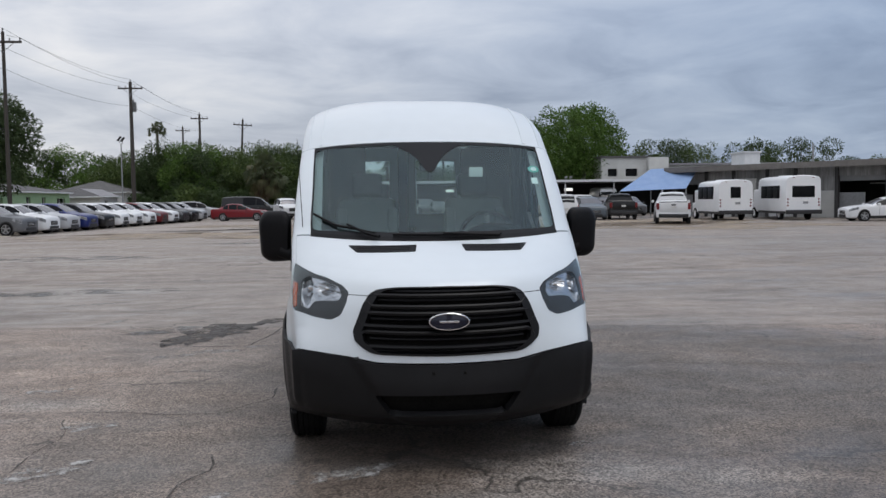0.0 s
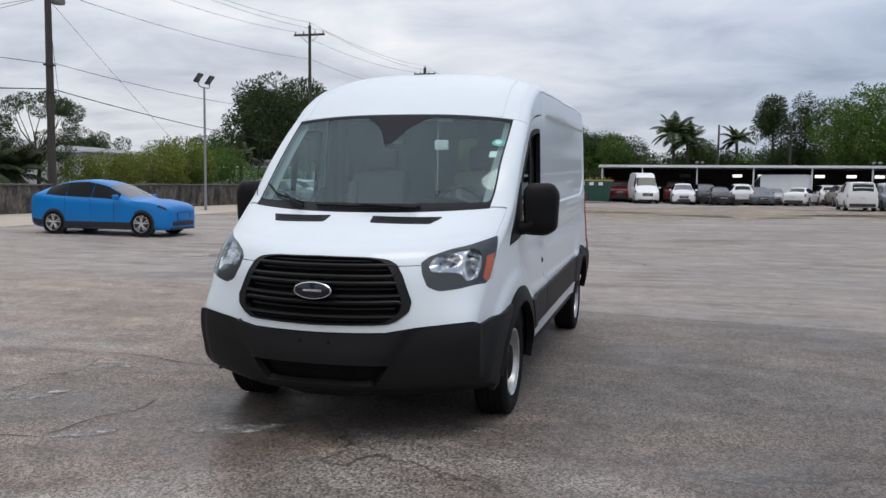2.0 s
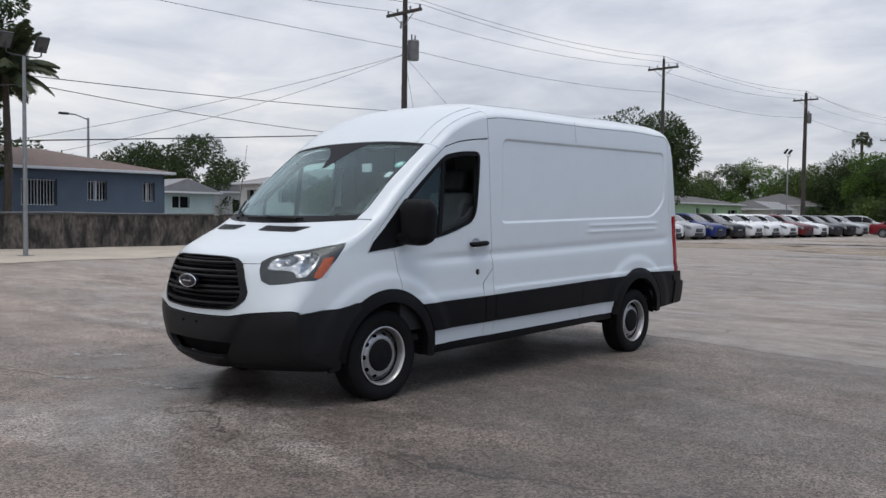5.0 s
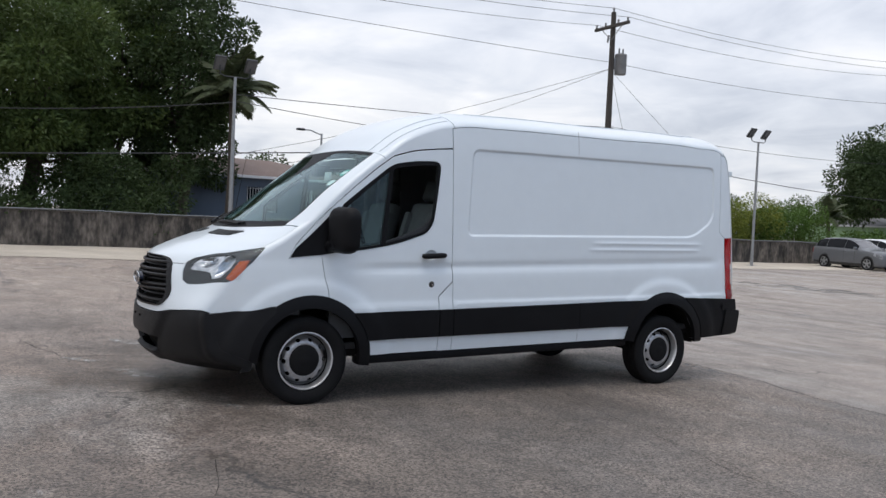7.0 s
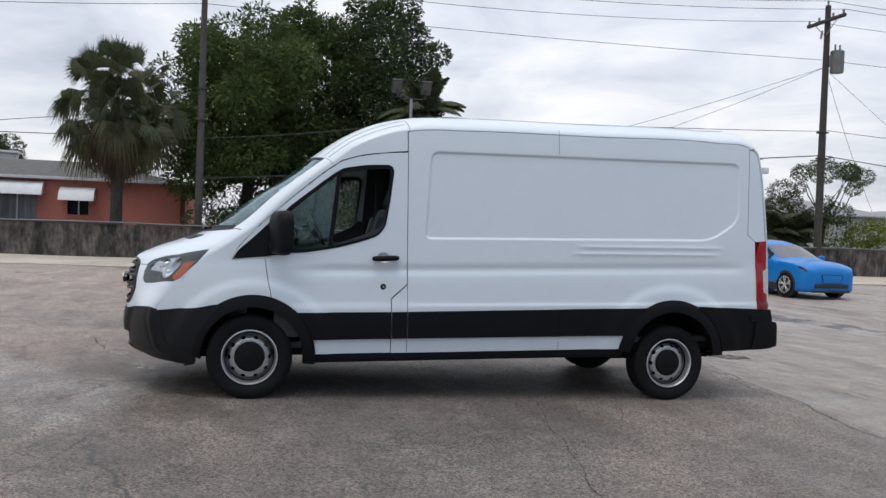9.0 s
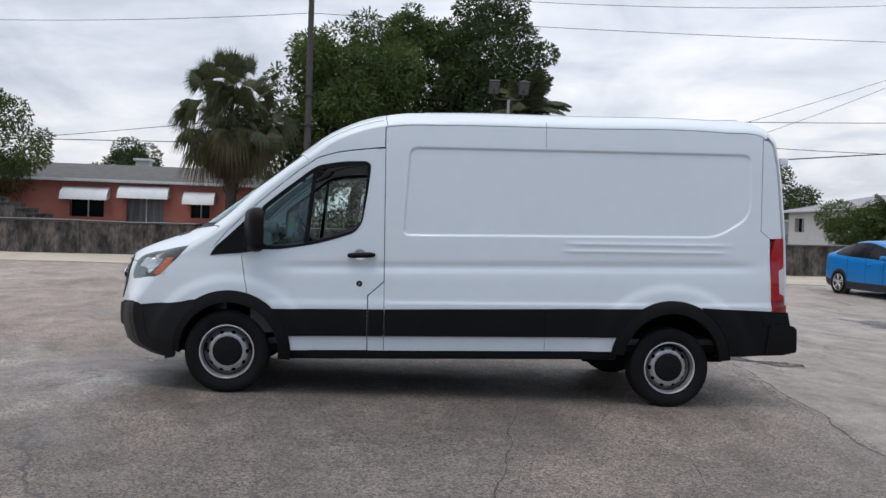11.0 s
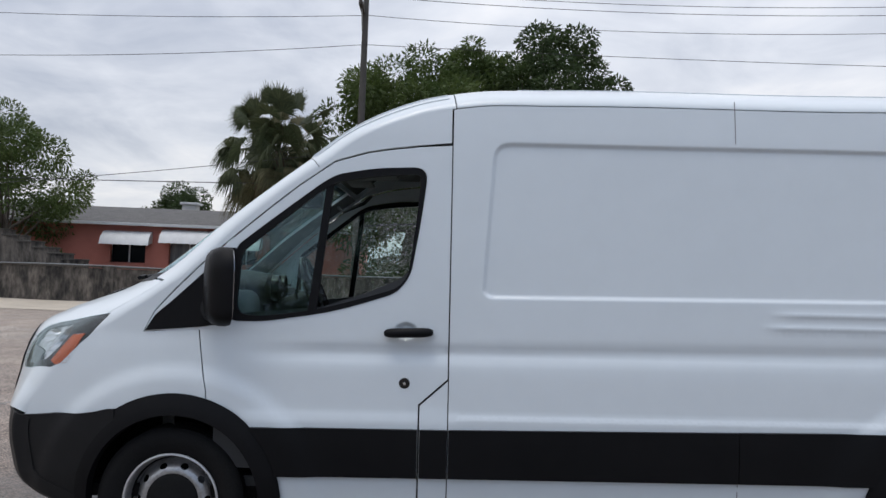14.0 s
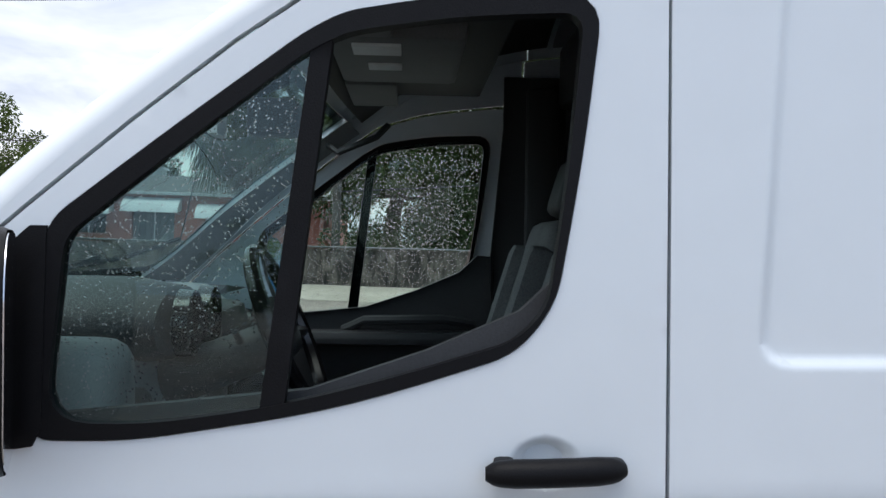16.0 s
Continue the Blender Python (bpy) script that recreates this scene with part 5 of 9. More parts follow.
seat(0.45)
seat(-0.45)
for sg in (1, -1):
    def both(bm):
        return bm if sg > 0 else mirror_bm(bm)

    trim_out = [(0.20, 0.50), (1.20, 0.50), (1.19, 1.462), (1.13, 1.466), (1.06, 1.400), (0.90, 1.330), (0.70, 1.262), (0.20, 1.210)]
    dt = part("door_trim", both(turn_in(sheet(trim_out, [], at_out(-0.055), 0.08, flip=True), -0.03)), TRIM, van, "dark grey door lining")
    part("armrest", both(box(0.80, 0.45, 1.12, 0.90, 1.14, 1.175, 0.025)), TRIM, dt)
    part("grab_handle", both(tube([(0.87, 0.62, 1.175), (0.84, 0.70, 1.215), (0.84, 1.0, 1.222), (0.87, 1.12, 1.20)], 0.018, 8)), TRIM, dt)
    # pillar linings
    part("pillar_lining", both(skin(9.3, 12.9, 0.955, 1.7, 30, 12, -0.045)), TRIMG, van, "light grey pillar lining")
    bp = sheet([(1.22, 0.45), (1.46, 0.45), (1.46, 2.15), (1.22, 2.15), (1.22, 1.95), (1.18, 1.45)], [], at_out(-0.06), 0.1, flip=True)
    part("door_pillar_lining", both(turn_in(bp, -0.03)), TRIM, van)
    lining = sheet([(1.46, 0.88), (4.60, 0.88), (4.60, 2.2), (1.46, 2.2)], [], at_out(-0.05), 0.2, flip=True)
    part("cargo_lining", both(lining), TRIMG, van)
hl_bm = skin(13.05, 15.9, -1.2, 1.2, 20, 24, -0.05)
part("headliner", hl_bm, TRIM, van, "dark grey headlining")
part("cargo_roof_lining", skin(16.0, 20.2, -1.4, 1.4, 30, 24, -0.03), TRIMG, van)
part("near_grab_handle", tube([(-0.80, 0.56, 1.87), (-0.76, 0.60, 1.84), (-0.76, 0.74, 1.90), (-0.80, 0.78, 1.95)], 0.013, 6), TRIM, van)
part("toll_tag", box(0.30, 0.40, 1.755, 0.40, 0.425, 1.825, 0.006), LABELW, ws, "small white tag behind the screen")
shelf = part("overhead_shelf", box(-0.76, 0.76, 2.055, 0.76, 1.12, 2.08, 0.012), TRIM, van)
part("header_lining", box(-0.80, 1.42, 2.02, 0.80, 1.56, 2.25, 0.02), TRIM, van)
for sg in (1, -1):
    part("belt_guide", box(sg * 0.80 - 0.03, 1.30, 1.40, sg * 0.80 + 0.03, 1.42, 2.10, 0.02), TRIM, van)
for x in (-0.45, 0.45):
    part("sun_visor", box(x - 0.20, 0.66, 1.995, x + 0.20, 0.82, 2.012, 0.008), TRIMD, shelf)
part("roof_console", box(-0.19, 0.66, 1.99, 0.36, 1.00, 2.055, 0.02), TRIMD, shelf)
part("map_light", box(0.22, 0.72, 1.982, 0.32, 0.84, 1.991, 0.003), LABELW, shelf)
part("map_light", box(0.04, 0.75, 1.982, 0.10, 0.84, 1.991, 0.003), LABELW, shelf)
part("cargo_floor", box(-0.90, 0.0, 0.40, 0.90, 4.80, 0.45, 0.005), TRIM, van, "dark rubber cargo floor")
bulk = box(0.36, 1.50, 0.45, 0.88, 1.53, 2.26, 0.01)
box(-0.88, 1.50, 0.45, -0.46, 1.53, 2.26, 0.01, bulk)
box(-0.47, 1.50, 2.06, 0.37, 1.53, 2.30, 0.01, bulk)
part("bulkhead", bulk, TRIM, van, "dark partition with an open middle")

# ---- ground ----
xs = sorted(set([-2500, -900, -300, -120, -60] + list(range(-40, 41, 2)) + [60, 120, 300, 900, 2500]))
ys = sorted(set([-2500, -900, -300, -120, -60] + list(range(-30, 35, 1)) + list(range(36, 90, 6)) + [120, 300, 900, 2500]))
gb = bmesh.new()
gv = [[gb.verts.new((x, y, gz(x, y))) for y in ys] for x in xs]
for i in range(len(xs) - 1):
    for j in range(len(ys) - 1):
        gb.faces.new((gv[i][j], gv[i + 1][j], gv[i + 1][j + 1], gv[i][j + 1]))
link_mesh("ground", gb, ASPHALT, label="worn grey asphalt lot with dusty and damp patches", category="ground", kind="structure")


def rag(cx, cy, rx, ry, rot, seed, n=60, amp=0.75):
    """A ragged flat outline."""
    out = []
    for i in range(n):
        a = 2 * math.pi * i / n
        k = 1 + amp * (noise.noise((math.cos(a) * 1.7 + seed * 7.1, math.sin(a) * 1.7, seed)) + 0.7 * noise.noise((math.cos(a) * 5 + seed, math.sin(a) * 5, seed * 3.3)) + 0.5 * noise.noise((math.cos(a) * 13 + seed, math.sin(a) * 13, seed)))
        x, y = rx * k * math.cos(a), ry * k * math.sin(a)
        out.append((cx + x * math.cos(rot) - y * math.sin(rot), cy + x * math.sin(rot) + y * math.cos(rot)))
    return out


def patch_on_ground(name, outline, mat, lift, label, category="ground"):
    bm = bmesh.new()
    f = bm.faces.new([bm.verts.new((x, y, gz(x, y) + lift)) for x, y in outline])
    if f.calc_area() and f.normal.z < 0:
        f.normal_flip()
    bmesh.ops.triangulate(bm, faces=bm.faces[:])
    return link_mesh(name, bm, mat, smooth=0, label=label, category=category, kind="structure")


# sandy verge along the wall
rim = []
for i in range(70):
    y = -70 + 2.0 * i
    rim.append((-18.3 + 0.9 * noise.noise((y * 0.12, 1.3, 0)) + 0.5 * noise.noise((y * 0.5, 4.3, 0)), y))
vb = bmesh.new()
va = [vb.verts.new((x, y, gz(x, y) + 0.012)) for x, y in rim]
vm = [vb.verts.new((-21.0, y, gz(-21, y) + 0.03 + 0.02 * noise.noise((y * 0.4, 0, 2)))) for x, y in rim]
vc = [vb.verts.new((-24.2, y, gz(-24.2, y) + 0.06 + 0.05 * noise.noise((y * 0.3, 0, 5)))) for x, y in rim]
for a, b in ((va, vm), (vm, vc)):
    for i in range(len(rim) - 1):
        vb.faces.new((a[i], a[i + 1], b[i + 1], b[i]))
bmesh.ops.recalc_face_normals(vb, faces=vb.faces[:])
link_mesh("sand_verge", vb, SAND, label="pale sandy verge along the boundary wall", category="verge", kind="structure")

SCRAPE = surface("pale_scraped_asphalt", (0.42, 0.41, 0.395), 0.6, col2=(0.24, 0.225, 0.21), scale=14, mix=0.2, fine=0.25, fscale=50, bump=0.004)
OLDDARK = surface("dark_tar", (0.055, 0.05, 0.047), 0.8, col2=(0.085, 0.075, 0.068), scale=2, fine=0.2, fscale=50, bump=0.004)
MUD = surface("wet_dark_mud", (0.020, 0.017, 0.014), 0.9, col2=(0.032, 0.028, 0.024), scale=2, fine=0.1, spec=0.03)
PUDDLE = surface("wet_film", (0.06, 0.057, 0.054), 0.16, col2=(0.09, 0.085, 0.08), scale=5, mix=0.4, fine=0.1, fscale=60, bump=0.0012, rough2=0.5)


def patchy(m, scale, lo, hi):
    """Lets the ground show through in worn spots."""
    n, l = m.node_tree.nodes, m.node_tree.links
    co = n.new("ShaderNodeTexCoord")
    t = n.new("ShaderNodeTexNoise")
    t.inputs["Scale"].default_value, t.inputs["Detail"].default_value, t.inputs["Roughness"].default_value = scale, 8, 0.72
    l.new(co.outputs["Object"], t.inputs["Vector"])
    r = n.new("ShaderNodeMapRange")
    r.inputs["From Min"].default_value, r.inputs["From Max"].default_value = lo, hi
    l.new(t.outputs["Fac"], r.inputs["Value"])
    l.new(r.outputs["Result"], n["Principled BSDF"].inputs["Alpha"])


SILT = surface("dried_silt", (0.44, 0.365, 0.285), 0.95, col2=(0.33, 0.275, 0.215), scale=0.6, fine=0.12, fscale=20, spec=0.05)
patchy(SILT, 0.30, 0.36, 0.64)
patchy(MUD, 1.2, 0.34, 0.52)
patchy(SCRAPE, 9.0, 0.46, 0.60)
patchy(PUDDLE, 1.8, 0.46, 0.66)
patchy(OLDDARK, 5.0, 0.36, 0.56)
random.seed(5)
for k, (x, y, rx, ry, rot) in enumerate([
        (-2.47, 0.40, 0.15, 0.08, 0.2), (-1.36, -1.30, 0.20, 0.06, 0.9), (-2.42, -0.70, 0.26, 0.11, 0.5), (-2.54, 3.33, 0.19, 0.12, 0.0), (-2.14, 3.61, 0.24, 0.10, 0.1), (-1.76, 3.88, 0.11, 0.07, 0.4),
        (-2.20, 2.44, 0.19, 0.045, 0.0), (-3.22, 1.68, 0.17, 0.07, 0.2), (-0.40, 5.17, 0.55, 0.07, -0.1), (0.45, 5.06, 0.40, 0.07, -0.1), (-0.75, 5.32, 0.30, 0.10, -0.2), (0.82, 4.30, 0.11, 0.09, 0.6),
        (-3.2, -2.85, 0.12, 0.07, 0.2), (-3.6, -2.55, 0.10, 0.06, 0.4), (0.92, -0.50, 0.10, 0.05, 0.3), (-1.35, 5.9, 0.35, 0.08, 0.2), (-6.6, 13.03, 0.45, 0.16, 0.0), (-4.2, 13.06, 0.20, 0.18, 0.0),
        (-4.1, 6.4, 0.30, 0.10, 1.2), (-5.2, 9.0, 0.5, 0.15, 0.3), (-0.6, -0.95, 0.25, 0.10, 0.4), (3.9, 4.9, 0.25, 0.06, 0.1)]):
    patch_on_ground("pale_scuff", rag(x, y, rx, ry, rot, k + 1.0), SCRAPE, 0.004, "pale scraped patch on the asphalt")
for k, (x, y, rx, ry, rot) in enumerate([(-2.45, 5.2, 0.42, 0.85, -0.25), (-1.8, 6.2, 0.22, 0.25, 0.3), (-10.5, 41.7, 1.6, 0.5, 0.0), (-8.3, 42.5, 1.2, 0.4, 0.1), (-5.0, 38.0, 1.4, 0.35, 0.0)] ):
    patch_on_ground("tar_patch", rag(x, y, rx, ry, rot, k + 30.0), OLDDARK, 0.005, "dark tar repair patch on the asphalt")
for k, (x, y, rx, ry, rot) in enumerate([(6.5, 47.0, 13.0, 8.5, 0.05), (-8.0, 36.0, 9.0, 5.0, 0.1), (17.0, 40.0, 8.0, 5.0, 0.0)]):
    patch_on_ground("silt_wash", rag(x, y, rx, ry, rot, k + 80.0), SILT, 0.0025, "pale brown silt dried on the paving")
for k, (x, y, rx, ry, rot) in enumerate([(-9.8, 42.6, 0.9, 0.6, 0.0), (-7.5, 43.2, 1.2, 0.65, 0.1), (-5.0, 42.0, 1.0, 0.3, 0.0), (5.3, 62.6, 1.8, 1.0, 0.0), (14.2, 58.5, 2.8, 0.35, 0.0)]):
    patch_on_ground("puddle", rag(x, y, rx, ry, rot, k + 90.0), MUD, 0.006, "dark muddy puddle on the paving")
for k, (x, y, rx, ry, rot) in enumerate([(-2.8, 5.4, 0.8, 0.3, 0.2), (-6.5, 11.0, 1.6, 0.5, 0.1), (-9.5, 20.0, 2.4, 0.7, 0.1), (-4.5, 27.0, 2.0, 0.6, 0.0)]):
    patch_on_ground("damp_patch", rag(x, y, rx, ry, rot, k + 60.0), PUDDLE, 0.0035, "thin damp film on the asphalt")


def crack(pts, w, seed):
    """A ragged dark line in the asphalt."""
    line = []
    for (xa, ya), (xb, yb) in zip(pts, pts[1:]):
        n = max(2, int(math.hypot(xb - xa, yb - ya) / 0.12))
        for i in range(n):
            t = i / n
            x, y = xa + (xb - xa) * t, ya + (yb - ya) * t
            line.append((x + 0.06 * noise.noise((x * 2.2, y * 2.2, seed)) + 0.015 * noise.noise((x * 14, y * 14, seed)), y + 0.06 * noise.noise((x * 2.2, y * 2.2, seed + 9))))
    bm = bmesh.new()
    row = []
    for i, (x, y) in enumerate(line):
        a, b = line[max(0, i - 1)], line[min(len(line) - 1, i + 1)]
        d = Vector((b[0] - a[0], b[1] - a[1])).normalized()
        k = w * (0.35 + 0.9 * abs(noise.noise((x * 5, y * 5, seed + 3))))
        row.append([bm.verts.new((x - d.y * s * k, y + d.x * s * k, gz(x, y) + 0.0045)) for s in (1, -1)])
    for a, b in zip(row, row[1:]):
        bm.faces.new((a[0], a[1], b[1], b[0]))
    bmesh.ops.recalc_face_normals(bm, faces=bm.faces[:])
    for f in bm.faces:
        if f.normal.z < 0:
            f.normal_flip()
    link_mesh("asphalt_crack", bm, OLDDARK, smooth=0, label="thin dark crack in the asphalt", category="crack", kind="structure")


crack([(-1.8, 5.55), (-0.91, 5.41), (0.33, 5.18), (0.90, 5.13), (1.57, 4.93), (2.37, 4.82), (3.3, 4.72), (4.6, 4.55), (7.5, 4.2)], 0.014, 1)
crack([(1.1, 2.45), (1.6, 2.28), (2.2, 2.2), (2.8, 2.06), (3.3, 1.96), (4.0, 1.83), (6.5, 1.2)], 0.007, 2)
crack([(-3.02, 4.32), (-2.42, 3.98), (-1.85, 3.95), (-1.66, 4.8), (-1.60, 5.6)], 0.024, 3)
crack([(-2.76, 0.83), (-2.42, 0.79), (-2.04, 0.68), (-1.54, 0.69), (-1.3, 1.12), (-1.22, 1.63)], 0.014, 4)
crack([(-2.87, 2.33), (-2.56, 2.47), (-2.1, 2.40), (-1.68, 2.42)], 0.010, 5)
crack([(-2.6, -1.75), (-1.56, -1.45), (-1.54, -1.04), (-1.44, -0.78), (-1.46, -0.35)], 0.013, 6)
crack([(-2.63, -0.64), (-2.58, 0.05), (-2.76, 0.75)], 0.010, 8)
crack([(-12, 12), (-7, 11.2), (-3.5, 11.6), (0.5, 11)], 0.012, 9)
crack([(2.2, -1.0), (3.8, -1.5), (6.0, -1.2), (9, -2.0)], 0.005, 7)
crack([(0.9, 3.2), (1.9, 2.9), (2.6, 3.3), (3.6, 3.1)], 0.004, 10)
crack([(2.0, 9.0), (4.5, 8.4), (8.0, 8.9), (12.0, 8.2)], 0.010, 11)

# ---- wall, poles, cables ----
CONC = surface("stained_concrete", (0.135, 0.116, 0.098), 0.92, col2=(0.024, 0.022, 0.020), scale=2.3, mix=0.26, fine=0.5, fscale=9, bump=0.015, stretch=(1, 1.1, 0.42))
COPING = surface("weathered_coping", (0.125, 0.115, 0.10), 0.9, col2=(0.04, 0.037, 0.034), scale=1.3, mix=0.5, fine=0.2, fscale=20, bump=0.01)
POLEW = surface("weathered_timber_pole", (0.062, 0.054, 0.047), 0.9, col2=(0.036, 0.031, 0.027), scale=3, mix=0.5, fine=0.25, fscale=30, bump=0.008, stretch=(1, 1, 0.06))
POLEC = surface("dark_weathered_pole", (0.085, 0.080, 0.073), 0.9, col2=(0.05, 0.047, 0.043), scale=2, fine=0.15, fscale=30, bump=0.004, stretch=(1, 1, 0.2))
GALV = surface("galvanised_steel", (0.33, 0.34, 0.35), 0.5, metal=0.6, col2=(0.24, 0.245, 0.25), scale=6, fine=0.12, fscale=40)
CABLE = surface("black_cable", (0.03, 0.03, 0.032), 0.6, fine=0.1)
GREYCAN = surface("grey_transformer_paint", (0.22, 0.225, 0.23), 0.5, col2=(0.16, 0.16, 0.165), scale=4, fine=0.1)

wall = thing("boundary_wall", "dark-stained grey concrete boundary wall with piers", "wall", kind="structure")
wb = bmesh.new()
n = 130
rows = []
for i in range(n + 1):
    y = -72 + i * 0.95
    j = 0.025 * noise.noise((y * 0.3, 0, 7))
    z0, z1 = gz(-24, y) - 0.2, 1.22 + 0.03 * noise.noise((y * 0.25, 3, 0))
    rows.append([wb.verts.new(p) for p in ((-24.02 + j, y, z0), (-24.0 + j, y, z1), (-24.2 + j, y, z1), (-24.2 + j, y, z0))])
for a, b in zip(rows, rows[1:]):
    for k in range(3):
        wb.faces.new((a[k], a[k + 1], b[k + 1], b[k]))
wb.faces.new(rows[0]), wb.faces.new(rows[-1])
bmesh.ops.recalc_face_normals(wb, faces=wb.faces[:])
part("wall_panel", wb, CONC, wall, "black-streaked render", smooth=20)
for i in range(21):
    y = -71 + i * 6.1
    part("pier", box(-24.23, y - 0.2, -0.2, -23.975, y + 0.2, 1.27 + 0.03 * math.sin(i * 2.1), 0.02), CONC, wall)
    if i < 20:
        part("coping", box(-24.24, y + 0.22, 1.225, -23.95, y + 5.88, 1.285, 0.012), COPING, wall)
part("wall_conduit", tube([(-23.9, y, 1.30 + 0.02 * math.sin(y)) for y in range(-70, 50, 2)], 0.018, 5), GALV, wall)


def pole(x, y, h, arms=True, can=False, mat=None, r=0.145, lean=0.0, turn=0.0, low=True):
    t = thing("utility_pole", "tall weathered utility pole carrying power cables", "utility pole", "poles along the street", pose(x, y, gz(x, y) - 0.1, 0, lean, turn))
    part("shaft", tube([(0, 0, 0), (0, 0, h * 0.5), (0, 0, h)], [r, r * 0.88, r * 0.68], 12), mat or POLEW, t)
    if arms:
        a = part("crossarm", box(-1.2, -0.15, h - 0.75, 1.2, -0.02, h - 0.61, 0.01), POLEW, t)
        for s in (-1, 1):
            part("arm_brace", tube([(s * 0.75, -0.08, h - 0.70), (0.0, -0.1, h - 1.35)], 0.022, 5), GALV, a)
        for dx in (-1.1, -0.45, 0.45, 1.1):
            part("insulator", lathe([(0.0, 0.20), (0.045, 0.19), (0.06, 0.12), (0.035, 0.10), (0.06, 0.05), (0.03, 0.0)], 10, m=Matrix.Translation((dx, -0.085, h - 0.62)) @ Matrix.Rotation(radians(-90), 4, "Y")), GREYCAN, a)
        part("top_insulator", lathe([(0.0, 0.25), (0.05, 0.22), (0.06, 0.12), (0.035, 0.1), (0.05, 0.0)], 10, m=Matrix.Translation((0, 0, h)) @ Matrix.Rotation(radians(-90), 4, "Y")), GREYCAN, t)
    if can:
        c = part("transformer", lathe([(0.0, 1.0), (0.27, 0.98), (0.30, 0.92), (0.29, 0.9), (0.29, 0.06), (0.26, 0.0), (0.0, 0.0)], 20, m=Matrix.Translation((0.12, 0.48, h - 2.95)) @ Matrix.Rotation(radians(-90), 4, "Y")), GREYCAN, t, "grey pole transformer")
        for dy in (-0.12, 0.12):
            part("bushing", lathe([(0.0, 0.3), (0.03, 0.28), (0.05, 0.2), (0.03, 0.18), (0.05, 0.1), (0.03, 0.0)], 8, m=Matrix.Translation((0.12, 0.48 + dy, h - 1.97)) @ Matrix.Rotation(radians(-90), 4, "Y")), GREYCAN, c)
        part("bracket", box(0.0, 0.1, h - 2.7, 0.1, 0.3, h - 2.2, 0.01), GALV, t)
        part("cutout_fuse", tube([(0.05, -0.35, h - 1.5), (0.05, -0.30, h - 1.15)], 0.05, 6), GREYCAN, t)
    if low:
        for z in (5.35, 6.5):
            part("cable_clamp", box(-0.17, -0.20, z - 0.04, 0.17, 0.20, z + 0.04, 0.02), POLEW, t)
    return t


pole(-24.6, -1.55, 11.5, arms=True, mat=POLEC, r=0.15)
pole(-24.0, 24.95, 12.1, can=True, r=0.175)
pole(-24.0, 51.6, 13.0, low=False)
pole(-24.0, 81.0, 13.9, can=True, low=False, r=0.22)
pole(-23.9, 115.0, 14.2, low=False, r=0.2)
pole(-31.6, 140.0, 14.6, low=False, r=0.2, turn=20)
pole(-17.1, 105.0, 12.4, low=False, r=0.17, lean=3.0, turn=15)
pole(6.65, 90.0, 8.2, arms=False, low=False, r=0.14, mat=POLEC)
pole(13.2, 84.0, 7.6, arms=True, low=False, r=0.15)
pole(-23.5, 112.0, 10.5, arms=False, low=False, r=0.15, mat=POLEC)


def hang(a, b, sag, r=0.012, label="black overhead cable", n=22):
    a, b = Vector(a), Vector(b)
    pts = []
    for i in range(n + 1):
        t = i / n
        p = a.lerp(b, t)
        p.z -= sag * 4 * t * (1 - t)
        pts.append(p)
    link_mesh("overhead_cable", tube(pts, r, 5), CABLE, label=label + " strung between poles", category="cable", group="overhead cables")


ends = [(-24.6, -32.0, 11.4), (-24.6, -1.55, 11.4), (-24.0, 24.95, 12.0), (-24.0, 51.6, 12.9), (-24.0, 81.0, 13.8), (-23.9, 115.0, 14.1)]
for (xa, ya, za), (xb, yb, zb) in zip(ends, ends[1:]):
    for dx, dz in ((-1.1, -0.42), (0.0, 0.22), (1.1, -0.42)):
        hang((xa + dx, ya, za + dz), (xb + dx, yb, zb + dz), 0.5, 0.011)
for (xa, ya, za), (xb, yb, zb), sag in zip([(-24.5, -32.0, 9.0), (-24.5, -1.55, 9.55), (-24.0, 24.95, 9.6), (-24.0, 51.6, 10.5), (-24.0, 81.0, 11.4)], [(-24.5, -1.55, 9.55), (-24.0, 24.95, 9.6), (-24.0, 51.6, 10.5), (-24.0, 81.0, 11.4), (-23.9, 115.0, 11.7)], (0.72, 0.12, 0.4, 0.5, 0.5)):
    hang((xa, ya, za), (xb, yb, zb), sag, 0.011)
# street cables below, the service drops and a guy wire
hang((-24.6, -45, 4.6), (-24.6, -1.55, 4.55), 0.35, 0.016)
hang((-24.5, -1.55, 4.55), (-20.7, 5.63, 5.15), 0.10, 0.018)
hang((-24.3, -1.45, 3.05), (-23.9, 24.95, 5.38), 0.06, 0.024)
hang((-20.7, 5.63, 5.20), (-24.0, 22.0, 5.05), 0.16, 0.013)
hang((-23.9, 24.95, 5.38), (-22.8, 47.0, 4.0), 0.25, 0.020)
hang((-20.7, 5.63, 5.42), (-23.9, 24.95, 6.45), 0.10, 0.014)
hang((-23.9, 24.95, 6.5), (-24.0, 51.6, 6.6), 0.4, 0.012)
hang((-24.0, 24.95, 9.3), (-33.0, 6.0, 3.5), 0.4, 0.010)
hang((-24.0, 24.95, 9.3), (-36.0, 12.0, 4.0), 0.5, 0.010)
hang((-24.0, 24.95, 9.2), (-30.0, 33.0, 3.3), 0.25, 0.010)
hang((-24.0, 24.95, 9.2), (-22.2, 33.0, 2.5), 0.05, 0.008)
hang((-24.5, -1.55, 5.75), (-24.6, -15.0, 4.0), 0.08, 0.012)

CARGLAZE = surface("grey_lamp_glass", (0.10, 0.105, 0.11), 0.25, col2=(0.07, 0.073, 0.077), scale=8)


